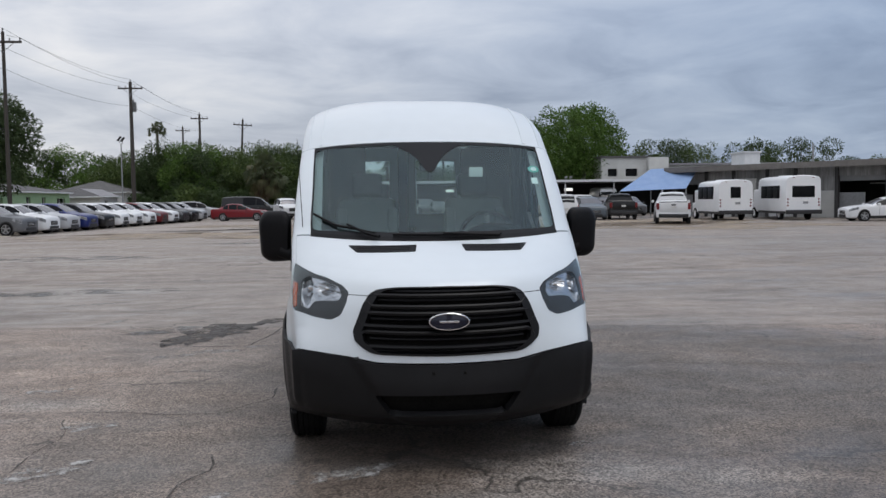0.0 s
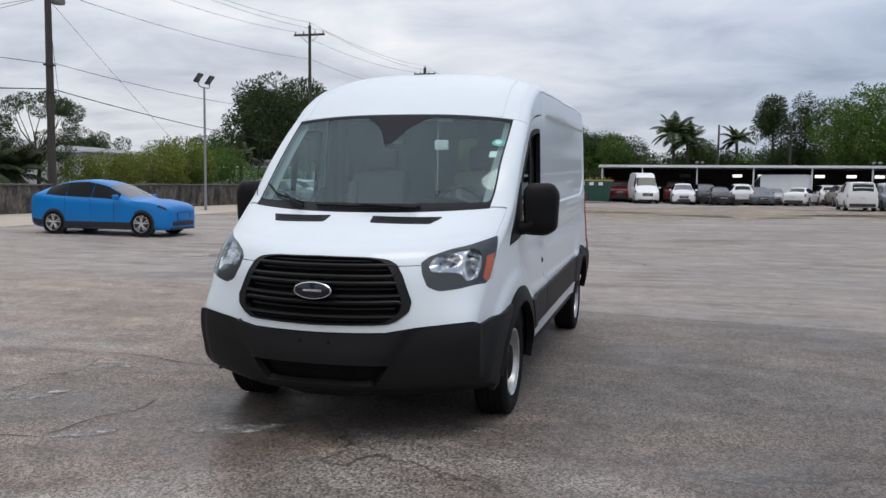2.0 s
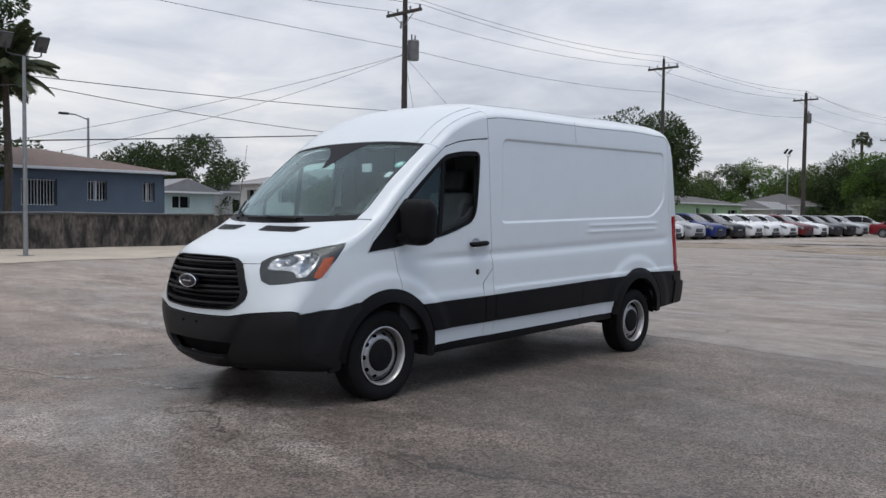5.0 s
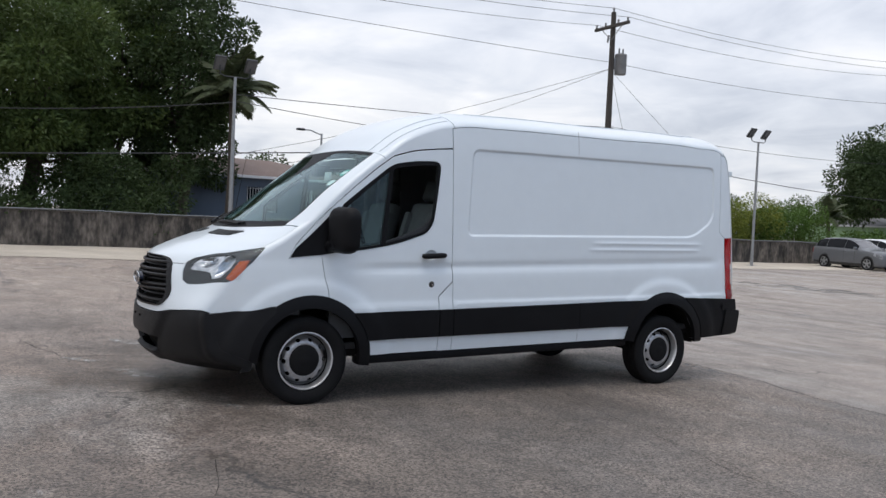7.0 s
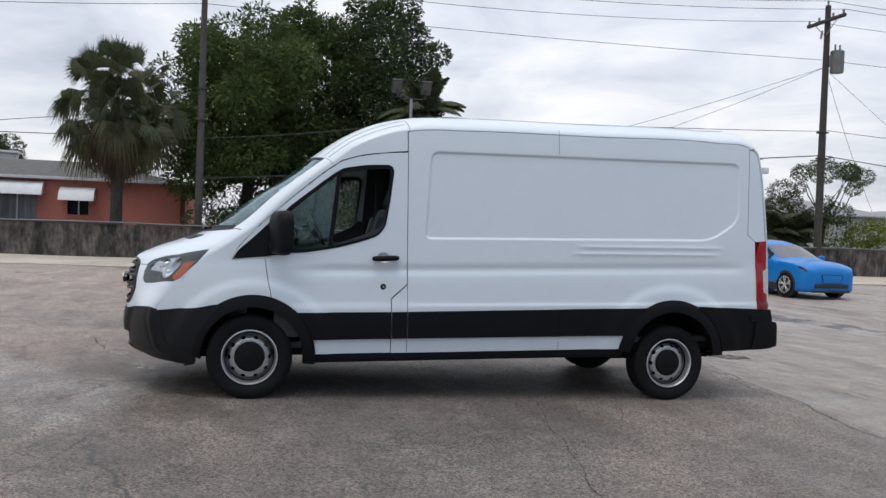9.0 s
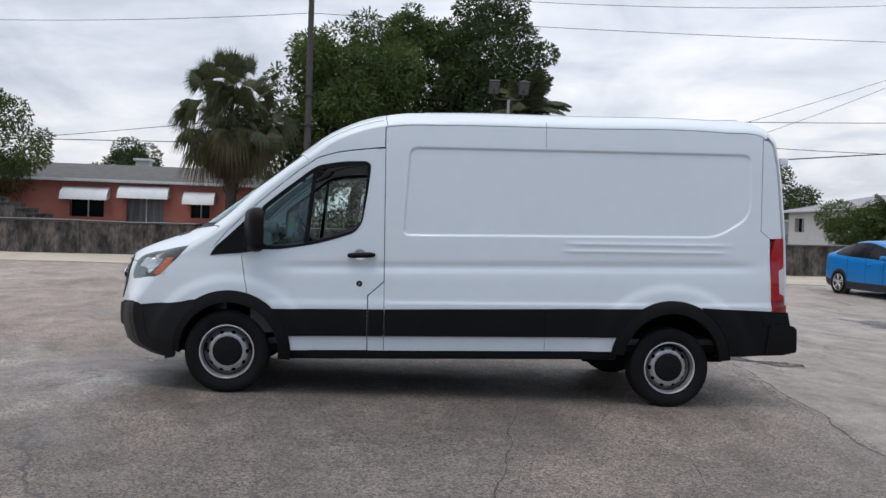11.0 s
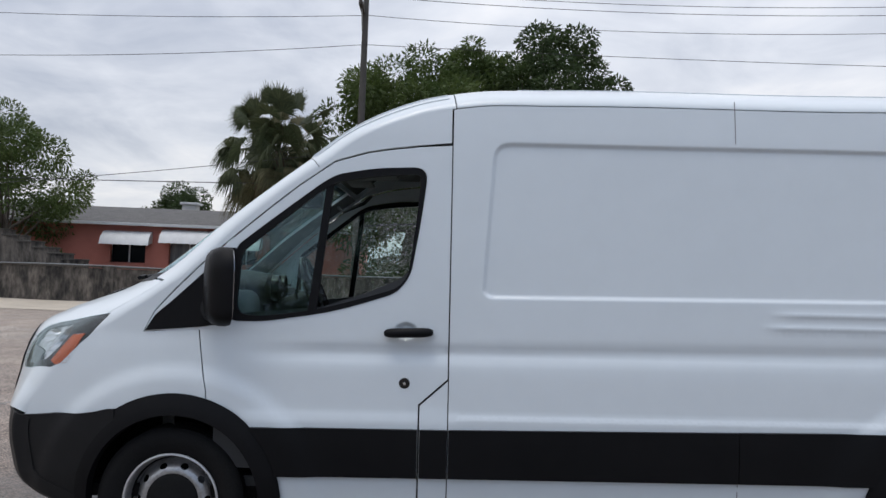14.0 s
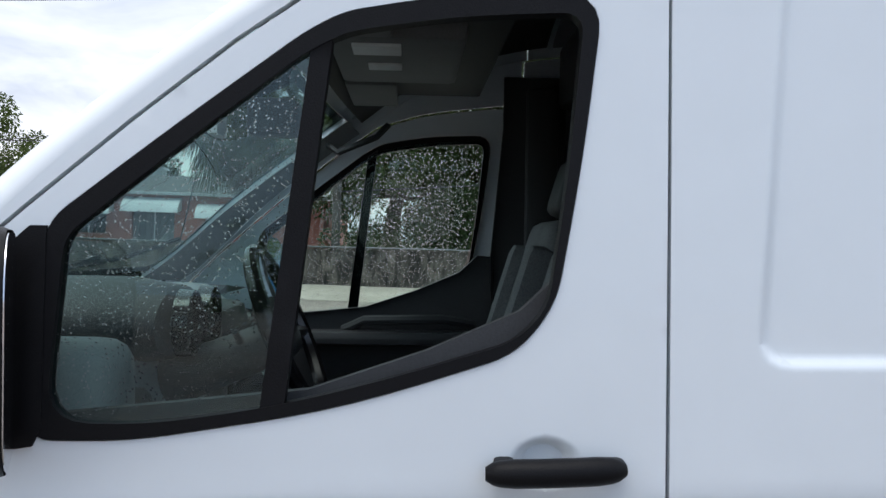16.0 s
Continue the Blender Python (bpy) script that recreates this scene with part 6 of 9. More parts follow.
def flood(x, y, h, turn):
    t = thing("floodlight_mast", "slim grey steel mast with two tilted floodlights", "floodlight", "floodlight masts", pose(x, y, gz(x, y), 0, 0, turn))
    part("shaft", tube([(0, 0, -0.1), (0, 0, h * 0.6), (0, 0, h)], [0.075, 0.06, 0.05], 10), GALV, t)
    part("base_plate", box(-0.18, -0.18, 0.0, 0.18, 0.18, 0.04, 0.01), GALV, t)
    part("yoke", tube([(0, -0.52, h + 0.35), (0, -0.50, h + 0.06), (0, -0.35, h), (0, 0.35, h), (0, 0.50, h + 0.06), (0, 0.52, h + 0.35)], 0.022, 8), TRIM, t)
    for s in (-1, 1):
        m = Matrix.Translation((0, s * 0.52, h + 0.42)) @ Matrix.Rotation(radians(-52), 4, "Y")
        hd = part("lamp_head", box(-0.26, -0.19, -0.05, 0.26, 0.19, 0.05, 0.03, m=m), TRIM, t)
        for k in range(5):
            part("cooling_fin", box(-0.22 + 0.10 * k, -0.17, 0.05, -0.20 + 0.10 * k, 0.17, 0.09, m=m), TRIM, hd)
        part("lamp_glass", box(-0.23, -0.16, -0.058, 0.23, 0.16, -0.05, m=m), CARGLAZE, hd)
    return t


flood(-20.76, 31.9, 6.15, 0)
flood(-20.66, 5.63, 6.0, 0)
flood(-23.4, 75.0, 7.2, 0)

# street lamp behind the blue house
sl = thing("street_lamp", "thin grey street lamp with a short arm", "street lamp", m=pose(-45.0, 18.6, gz(-45, 18.6)))
part("shaft", tube([(0, 0, 0), (0, 0, 3.5), (0, 0, 7.0)], [0.11, 0.09, 0.07], 8), GALV, sl)
part("arm", tube([(0, 0, 6.9), (0, -0.8, 7.15), (0, -1.3, 7.15)], 0.045, 6), GALV, sl)
part("lamp_head", box(-0.14, -1.75, 7.08, 0.14, -1.2, 7.22, 0.04), TRIM, sl)

# ---- parked cars ----
SHAPES = {
    "suv": (4.6, [(.500, .30, .52, .70, .60, .76, .46), (.490, .24, .56, .79, .77, .90, .60), (.455, .20, .62, .88, .885, .99, .70), (.36, .19, .74, .97, .92, 1.06, .75), (.235, .19, .82, 1.03, .925, 1.13, .76),
                  (.070, .19, .87, 1.06, .93, 1.57, .63), (-.06, .19, .87, 1.08, .93, 1.68, .64), (-.28, .19, .88, 1.10, .925, 1.67, .63), (-.425, .21, .90, 1.12, .91, 1.57, .60), (-.480, .28, .88, 1.08, .87, 1.16, .66), (-.500, .32, .72, .94, .76, .96, .60)],
            (4, 5, 8, 9), [(4.45, 5.65), (5.70, 6.95), (7.03, 8.2)], 0.355, (.315, -.29)),
    "sedan": (4.75, [(.500, .28, .48, .64, .60, .67, .46), (.488, .21, .52, .72, .78, .78, .60), (.45, .18, .58, .79, .87, .86, .70), (.35, .17, .67, .87, .90, .93, .72), (.215, .17, .72, .91, .91, .99, .72), (.04, .17, .75, .92, .915, 1.35, .58),
                     (-.09, .17, .76, .93, .915, 1.45, .58), (-.22, .17, .77, .95, .91, 1.41, .57), (-.38, .19, .81, 1.00, .90, 1.06, .66), (-.478, .25, .77, .99, .84, 1.02, .66), (-.500, .31, .66, .86, .74, .87, .60)],
              (4, 5, 7, 8), [(4.4, 5.55), (5.62, 6.7), (6.8, 7.4)], 0.33, (.305, -.285)),
    "fastback": (4.71, [(.500, .27, .54, .72, .62, .78, .48), (.488, .20, .60, .82, .80, .90, .62), (.45, .18, .68, .92, .90, 1.00, .72), (.36, .18, .78, 1.00, .935, 1.09, .76), (.235, .18, .84, 1.05, .94, 1.13, .76), (.055, .18, .87, 1.08, .94, 1.53, .63),
                        (-.09, .18, .88, 1.10, .94, 1.665, .63), (-.24, .18, .91, 1.13, .935, 1.63, .59), (-.385, .19, .97, 1.20, .92, 1.47, .56), (-.455, .24, .97, 1.22, .88, 1.32, .60), (-.490, .30, .90, 1.12, .82, 1.13, .62), (-.500, .36, .78, .98, .74, 1.00, .58)],
                 (4, 5, 8, 9.3), [(4.45, 5.60), (5.63, 6.85), (6.88, 7.85)], 0.365, (.325, -.308)),
    "van": (5.9, [(.5, .35, .62, .85, .75, .88, .65), (.47, .25, .75, 1.05, .93, 1.10, .75), (.40, .25, .85, 1.15, .97, 1.30, .76), (.36, .25, .9, 1.2, .98, 1.42, .78), (.24, .25, .9, 1.22, .99, 2.15, .76),
                  (.15, .25, .9, 1.25, .99, 2.5, .72), (-.3, .25, .9, 1.25, .99, 2.55, .72), (-.485, .25, .9, 1.25, .97, 2.52, .72), (-.497, .3, .9, 1.25, .95, 2.42, .72), (-.5, .36, .85, 1.2, .90, 2.30, .72)],
            (3, 4, 7, 8), [(3.5, 4.7)], 0.35, (.33, -.30)),
    "smallvan": (4.8, [(.5, .34, .60, .82, .72, .84, .62), (.47, .22, .70, .98, .88, 1.0, .72), (.39, .2, .8, 1.05, .91, 1.1, .73), (.30, .2, .85, 1.08, .915, 1.18, .73), (.16, .2, .87, 1.1, .92, 1.70, .66),
                       (.05, .2, .88, 1.1, .92, 1.84, .68), (-.25, .2, .88, 1.1, .92, 1.86, .68), (-.46, .22, .9, 1.12, .91, 1.80, .67), (-.49, .28, .88, 1.1, .88, 1.45, .68), (-.5, .34, .8, 1.0, .82, 1.02, .66)],
                 (3, 4, 7, 8.6), [(3.4, 4.7), (4.8, 5.6)], 0.33, (.32, -.29)),
    "pickup": (5.6, [(.5, .42, .75, 1.0, .80, 1.02, .7), (.475, .34, .85, 1.14, .95, 1.17, .78), (.32, .32, .95, 1.2, .98, 1.24, .8), (.21, .32, .98, 1.22, .99, 1.27, .8), (.12, .32, 1.0, 1.23, .99, 1.74, .68),
                     (.0, .32, 1.0, 1.24, .99, 1.88, .7), (-.09, .32, 1.0, 1.25, .99, 1.87, .7), (-.150, .32, 1.0, 1.25, .99, 1.80, .7), (-.170, .32, 1.0, 1.25, .985, 1.28, .85), (-.48, .38, 1.0, 1.25, .98, 1.28, .85), (-.5, .44, .95, 1.2, .93, 1.22, .8)],
               (3, 4, 7, 8), [(3.5, 4.75), (4.85, 6.4)], 0.39, (.315, -.32)),
}
CARGLASS = surface("dark_car_glass", (0.007, 0.008, 0.010), 0.22, fine=0.02, spec=0.12)
AUTOGLASS = surface("reflecting_car_glass", (0.014, 0.016, 0.018), 0.10, fine=0.02, spec=0.38)
# part of the sky's reflection is put into this grey base colour
SCREENGLASS = surface("sky_sheen_grey_glass", (0.16, 0.16, 0.175), 0.10, metal=0.3, col2=(0.11, 0.11, 0.12), scale=2, fine=0.02)
BLUESPOKE = surface("bright_machined_spoke", (0.66, 0.65, 0.64), 0.35, metal=0.5, fine=0.1)
CARLAMP = surface("car_headlamp", (0.34, 0.35, 0.37), 0.2, col2=(0.05, 0.052, 0.056), scale=7, mix=0.25, coat=0.4)
CARTRIM = surface("dark_bumper_plastic", (0.022, 0.022, 0.024), 0.55, fine=0.1)
ALLOY = surface("alloy_rim", (0.34, 0.35, 0.36), 0.35, metal=0.7, fine=0.1)
PLATE = surface("pale_plate", (0.6, 0.6, 0.58), 0.5, fine=0.08)
PAINTS = {}


def paint(col, metal=0.0):
    if col not in PAINTS:
        c = {"white": (0.74, 0.75, 0.76), "silver": (0.42, 0.43, 0.45), "grey": (0.13, 0.135, 0.145), "dark_grey": (0.024, 0.025, 0.028), "black": (0.006, 0.006, 0.007), "navy": (0.008, 0.020, 0.13), "maroon": (0.12, 0.006, 0.010),
             "red": (0.17, 0.006, 0.012), "blue": (0.004, 0.185, 0.53), "beige": (0.24, 0.21, 0.17), "brown": (0.10, 0.075, 0.06), "slate": (0.09, 0.11, 0.13)}[col]
        PAINTS[col] = surface(col + "_car_paint", c, 0.3, col2=tuple(k * 0.9 for k in c), scale=2, coat=0.25 if col != "blue" else 0.1, spec=0.35, fine=0.03, fscale=20)
    return PAINTS[col]


def crm(tab, s):
    """Values of a table at s, through its rows smoothly."""
    i = max(0, min(len(tab) - 2, int(s)))
    t = s - i
    p0, p1, p2, p3 = tab[max(0, i - 1)], tab[i], tab[i + 1], tab[min(len(tab) - 1, i + 2)]
    out = []
    for a, b, c, d in zip(p0, p1, p2, p3):
        m1, m2 = (c - a) * 0.36, (d - b) * 0.36
        out.append((2 * t ** 3 - 3 * t * t + 1) * b + (t ** 3 - 2 * t * t + t) * m1 + (-2 * t ** 3 + 3 * t * t) * c + (t ** 3 - t * t) * m2)
    return out


def car(shape, colour, x, y, turn, label, group="", rim=None, scale=1.0, name=None, spokes=5, smooth_nose=False):
    """A parked car. Its nose points along +x before it is turned."""
    L, tab, (c0, c1, r0, r1), wins, R, axles = SHAPES[shape]
    th = thing(name or {"suv": "parked_suv", "sedan": "parked_sedan", "fastback": "parked_crossover", "van": "parked_van", "smallvan": "parked_minivan", "pickup": "pickup_truck"}[shape], label, "van" if "van" in shape else "pickup" if shape == "pickup" else "car", group,
               pose(x, y, gz(x, y), 0, 0, turn) @ Matrix.Diagonal((scale, scale, scale, 1)))
    pm = paint(colour)

    def at(s, v, off=0.0):
        X, zb, zs, zt, w, zr, wr = crm(tab, s)
        X *= L
        sgn = -1 if v < 0 else 1
        a = abs(v)
        ring = [(0, zb), (w * 0.90, zb), (w, zb + 0.14), (w * 1.0, zs), (w * 0.965, zt), (wr, max(zt + 0.005, zr - 0.05)), (wr * 0.55, max(zt + 0.01, zr - 0.005)), (0, max(zt + 0.012, zr + 0.012))]
        i = min(6, int(a))
        t = a - i
        p0, p1, p2, p3 = ring[max(0, i - 1)], ring[i], ring[i + 1], ring[min(7, i + 2)]
        k = 0.30
        q = []
        for j in (0, 1):
            m1, m2 = (p2[j] - p0[j]) * k, (p3[j] - p1[j]) * k
            if i == 6:
                m2 = (p2[j] - p1[j]) * 0.4 if j == 0 else 0
            q.append((2 * t ** 3 - 3 * t * t + 1) * p1[j] + (t ** 3 - 2 * t * t + t) * m1 + (-2 * t ** 3 + 3 * t * t) * p2[j] + (t ** 3 - t * t) * m2)
        return Vector((X, sgn * (q[0] + (off if i < 5 else 0)), q[1] + (off if a > 4.2 else 0)))

    n = len(tab) - 1
    bm = bmesh.new()
    su = [i / 3 for i in range(3 * n + 1)]
    vv = [i / 2 for i in range(-14, 15)]
    grid = [[bm.verts.new(at(s, v if v != 0 else 0.0)) for v in vv] for s in su]
    for i in range(len(su) - 1):
        for j in range(len(vv) - 1):
            bm.faces.new((grid[i][j], grid[i + 1][j], grid[i + 1][j + 1], grid[i][j + 1]))
    bm.faces.new(grid[0][::-1]), bm.faces.new(grid[-1])
    bmesh.ops.remove_doubles(bm, verts=bm.verts[:], dist=0.002)
    bmesh.ops.recalc_face_normals(bm, faces=bm.faces[:])
    part("body", bm, pm, th, smooth=50)

    def bit(nm, s0, s1, v0, v1, mat, off=0.012, ns=5, nv=5, depth=0.02):
        b = bmesh.new()
        g = [[b.verts.new(at(s0 + (s1 - s0) * i / ns, v0 + (v1 - v0) * j / nv, off)) for j in range(nv + 1)] for i in range(ns + 1)]
        for i in range(ns):
            for j in range(nv):
                b.faces.new((g[i][j], g[i + 1][j], g[i + 1][j + 1], g[i][j + 1]))
        b.normal_update()
        cc = Vector((0, 0, 0.8))
        if sum((f.calc_center_median() - cc).dot(f.normal) for f in b.faces) < 0:
            bmesh.ops.reverse_faces(b, faces=b.faces[:])
        turn_in(b, depth)
        return part(nm, b, mat, th, smooth=50)

    for sg in (1, -1):
        for a, b in wins:
            bit("side_window", a, b, sg * 4.14, sg * 4.90, CARGLASS, 0.008)
        bit("headlamp", 1.1 if not smooth_nose else 1.15, 2.75 if not smooth_nose else 2.25, sg * (3.66 if smooth_nose else 3.28), sg * 3.95, AUTOGLASS if smooth_nose else CARLAMP, 0.012, 6, 3)
        for a, b in zip(wins, wins[1:]):
            bit("door_seam", a[1] + 0.022, a[1] + 0.032, sg * 1.7, sg * 4.1, CARTRIM, 0.004, 1, 8, 0.006)
        bit("door_seam", wins[0][0] + 0.12, wins[0][0] + 0.13, sg * 1.9, sg * 4.05, CARTRIM, 0.004, 1, 8, 0.006)
        hx = crm(tab, wins[0][1] - 0.2)
        part("door_handle", box(hx[0] * L - 0.09, sg * (hx[4] + 0.002) - 0.014, hx[2] + 0.06, hx[0] * L + 0.09, sg * (hx[4] + 0.002) + 0.014, hx[2] + 0.09, 0.008), pm, th)
        bit("tail_lamp", n - (0.6 if smooth_nose else 1.15), n - (0.2 if smooth_nose else 0.45), sg * 3.0, sg * 3.9, REDL, 0.012, 4, 3)
        bit("sill_trim", 2.6, n - 1.6, sg * 1.2, sg * (2.22 if smooth_nose else 2.08), CARTRIM, 0.010, 8, 2)
        mx = crm(tab, c0 + 0.45)
        part("wing_mirror", box(mx[0] * L - 0.07, min(sg * (mx[4] + 0.01), sg * (mx[4] + 0.19)), mx[3] + 0.02, mx[0] * L + 0.07, max(sg * (mx[4] + 0.01), sg * (mx[4] + 0.19)), mx[3] + 0.16, 0.05, seg=3), pm, th)
        for ax in axles:
            w = 0.5 * (crm(tab, 3)[4] + crm(tab, 6)[4])
            wh = new("wheel")
            wh.parent, wh.matrix_basis = th, Matrix.Translation((ax * L, sg * (w - 0.10), R)) @ Matrix.Rotation(radians(90 * sg), 4, "Z")
            # no cut-out here: a dark disc stands for the shaded gap round the tyre
            part("arch_gap_shade", lathe([(0.0, 0.10), (R + 0.035, 0.10), (R + 0.04, 0.06), (R + 0.04, -0.1)], 28, m=Matrix.Translation((0.005, 0, 0.02))), CARTRIM, wh)
            part("tyre", lathe([(R * 0.66, 0.118), (R * 0.75, 0.128), (R * 0.93, 0.126), (R, 0.10), (R, -0.08), (R * 0.9, -0.1)], 28), RUBBER, wh)
            part("rim_well", lathe([(0.0, 0.108), (R * 0.67, 0.112)], 24), CARTRIM, wh)
            rb = lathe([(R * (0.66 if smooth_nose else 0.62), 0.118), (R * 0.68, 0.130), (R * 0.70, 0.118)], 28)
            for k in range(spokes):
                for tw in ((-0.17, 0.17) if smooth_nose else (0.0,)):
                    m = Matrix.Rotation(2 * math.pi * k / spokes, 4, "X") @ Matrix.Rotation(tw, 4, "X")
                    box(0.112, -0.013 if smooth_nose else -0.035, 0.05, 0.132, 0.013 if smooth_nose else 0.035, R * 0.66, 0.008, rb, 1, m)
            lathe([(0.0, 0.134), (0.05, 0.130), (0.055, 0.11)], 16, rb)
            part("rim", rb, rim or ALLOY, wh)
    bit("windscreen", c0 + 0.14, c1 - 0.06, -5.04, -7, AUTOGLASS if shape == "van" else SCREENGLASS, 0.006)
    bit("windscreen_half", c0 + 0.14, c1 - 0.06, 5.04, 7, AUTOGLASS if shape == "van" else SCREENGLASS, 0.006)
    bit("rear_window", r0 + 0.18, r1 - 0.2, -5.3, -7, AUTOGLASS, 0.006)
    bit("rear_window_half", r0 + 0.18, r1 - 0.2, 5.3, 7, AUTOGLASS, 0.006)
    fx, fb, fs, ft, fw, _, _ = crm(tab, 0.30 if "van" not in shape and shape != "pickup" else 0.25)
    if smooth_nose:
        ny_, z0, z1 = fw * 0.52, fs - 0.10, ft - 0.04
        part("grille_blank", box(fx * L - 0.04, -ny_, z0, fx * L + 0.045, ny_, z1, 0.035), pm, th)
        edge = rounded([(-ny_ - 0.04, z1), (-ny_ + 0.07, z0 - 0.05), (ny_ - 0.07, z0 - 0.05), (ny_ + 0.04, z1)], 0.06, 4)
        part("grille_edge", tube([(fx * L + 0.035, a, b) for a, b in edge], 0.011, 6, closed=True), CARTRIM, th)
        part("lower_intake", box(fx * L - 0.14, -fw * 0.92, fb + 0.05, fx * L + 0.030, fw * 0.92, fb + 0.19, 0.04), CARTRIM, th)
        part("front_lip", box(fx * L - 0.22, -fw * 1.0, fb - 0.07, fx * L + 0.035, fw * 1.0, fb - 0.01, 0.025), CARTRIM, th)
    else:
        gr = part("grille", box(fx * L - 0.03, -fw * 0.56, fs - 0.05, fx * L + 0.028, fw * 0.56, ft - 0.01, 0.025), CARTRIM, th)
        for k in (0.25, 0.6):
            part("grille_bar", box(fx * L + 0.02, -fw * 0.40, fs + (ft - fs) * k - 0.012, fx * L + 0.036, fw * 0.40, fs + (ft - fs) * k + 0.012, 0.006), CHROME, gr)
        part("lower_intake", box(fx * L - 0.08, -fw * 0.78, fb - 0.02, fx * L + 0.020, fw * 0.78, fb + 0.15, 0.03), CARTRIM, th)
        for sg in (1, -1):
            part("fog_lamp_pocket", box(fx * L - 0.14, sg * fw * 0.82 - 0.10, fb + 0.04, fx * L - 0.005, sg * fw * 0.82 + 0.10, fb + 0.14, 0.025), CARTRIM, th)
        part("front_bumper", box(fx * L - 0.30, -fw * 1.02, fb - 0.11, fx * L - 0.015, fw * 1.02, fb + 0.02, 0.05), CARTRIM, th)
    if shape == "pickup":
        bx0, bx1 = crm(tab, 8.25)[0] * L, crm(tab, 9.75)[0] * L
        part("bed_cover", box(bx1, -0.80, 1.262, bx0, 0.80, 1.310, 0.015), CARTRIM, th)
        gate = part("tailgate", box(-0.5 * L - 0.025, -0.80, 0.72, -0.5 * L + 0.05, 0.80, 1.265, 0.03), pm, th)
        part("gate_handle", box(-0.5 * L - 0.035, -0.13, 1.08, -0.5 * L - 0.02, 0.13, 1.16, 0.006), CARTRIM, gate)
        for sg in (1, -1):
            part("corner_lamp", box(-0.5 * L - 0.022, sg * 0.885 - 0.075, 0.85, -0.5 * L + 0.08, sg * 0.885 + 0.075, 1.24, 0.02), REDD, th)
    rx, rb_, rs, rt, rw, _, _ = crm(tab, n - 0.25)
    part("rear_bumper", box(rx * L - 0.05, -rw * 0.9, rb_ - 0.04, rx * L + 0.10, rw * 0.9, rb_ + 0.16, 0.03), CARTRIM, th)
    part("number_plate", box(rx * L - 0.045, -0.16, rs - 0.02, rx * L - 0.02, 0.16, rs + 0.09), PLATE, th)
    return th


car("fastback", "blue", -13.88, 15.62, 3, "bright blue electric crossover parked on the asphalt", rim=BLUESPOKE, name="blue_crossover", scale=0.945, smooth_nose=True)
row = [("suv", "grey"), ("suv", "white"), ("suv", "silver"), ("suv", "navy"), ("suv", "black"), ("suv", "white"), ("suv", "white"), ("suv", "white"), ("suv", "maroon"), ("suv", "white"), ("suv", "dark_grey"), ("suv", "black"), ("suv", "silver")]
word = {"dark_grey": "dark grey", "white": "white", "silver": "silver", "navy": "navy blue", "black": "black", "maroon": "dark red", "red": "red", "grey": "grey", "beige": "beige", "brown": "brown", "slate": "slate grey"}
for i, (sh, co) in enumerate(row):
    car(sh, co, -20.12 + 0.29 * i, 39.5 + 2.36 * i, -8 + random.uniform(-1.5, 1.5), f"{word[co]} {'sedan' if sh == 'sedan' else 'compact SUV'} parked nose-out in a row", "row of parked cars", scale=0.98)
car("sedan", "red", -11.2, 66.2, 0, "red sedan parked broadside on the far side")
car("suv", "silver", -16.2, 73.5, 10, "silver SUV parked behind the red sedan")
car("smallvan", "black", -11.0, 72.0, 0, "black passenger van parked behind the red sedan", scale=1.12)
car("pickup", "white", -7.8, 70.5, -70, "white pickup truck parked behind a dumpster")
G = "far row of parked vehicles"
for sh, co, x, y, tn, lb in [
        ("van", "white", -0.45, 67.2, -80, "white high-roof van facing out of the row"), ("pickup", "maroon", -2.6, 71.5, -88, "dark red pickup parked in the far row"), ("pickup", "maroon", 2.2, 72.0, -90, "dark red pickup parked deep in the row"),
        ("suv", "white", 2.8, 66.0, -88, "white SUV facing out of the far row"), ("suv", "dark_grey", 4.6, 67.4, -80, "dark grey SUV parked in the far row"), ("sedan", "black", 5.7, 66.2, -84, "black sedan parked in the far row"),
        ("suv", "white", 7.3, 67.0, 92, "white hatchback with its tail turned out"), ("sedan", "slate", 8.7, 66.2, -86, "slate grey sedan facing out"), ("van", "white", 10.4, 71.2, 176, "white cargo van parked broadside behind the row"),
        ("sedan", "silver", 9.9, 67.6, -90, "silver sedan parked in the far row"), ("sedan", "white", 11.95, 66.2, 68, "white sedan with its tail turned out"), ("suv", "beige", 14.9, 66.2, 92, "beige SUV with its tail turned out"),
        ("pickup", "brown", 16.9, 70.4, 95, "brown pickup truck in the far row"), ("smallvan", "white", 18.0, 66.2, 90, "white compact van with its tail turned out"), ("suv", "black", 20.4, 66.2, -90, "black SUV facing out of the far row"),
        ("suv", "red", 21.4, 69.5, -90, "red SUV parked in the far row"), ("van", "white", 22.0, 71.5, -92, "white delivery van parked in the far row"), ("suv", "grey", 22.6, 66.0, -90, "grey SUV parked in the far row")]:
    car(sh, co, x, y, tn, lb, G)
car("smallvan", "white", 13.6, 54.3, 88, "white compact van near the workshop", G)
car("suv", "slate", 15.8, 54.5, -92, "slate grey SUV near the workshop", G)
car("pickup", "black", 18.2, 54.8, 80, "black pickup truck near the workshop", G, scale=1.0)
car("pickup", "white", 18.3, 44.3, 72, "white pickup truck parked by the buses")
car("sedan", "white", 30.6, 42.0, 172, "white sedan parked by the workshop wall")
car("suv", "white", 14.5, 71.4, 92, "white SUV parked under the carport", G)

# shuttle buses
BUSW = surface("white_bus_body", (0.82, 0.825, 0.83), 0.35, col2=(0.76, 0.77, 0.78), scale=1.5, coat=0.3, fine=0.03, fscale=20)


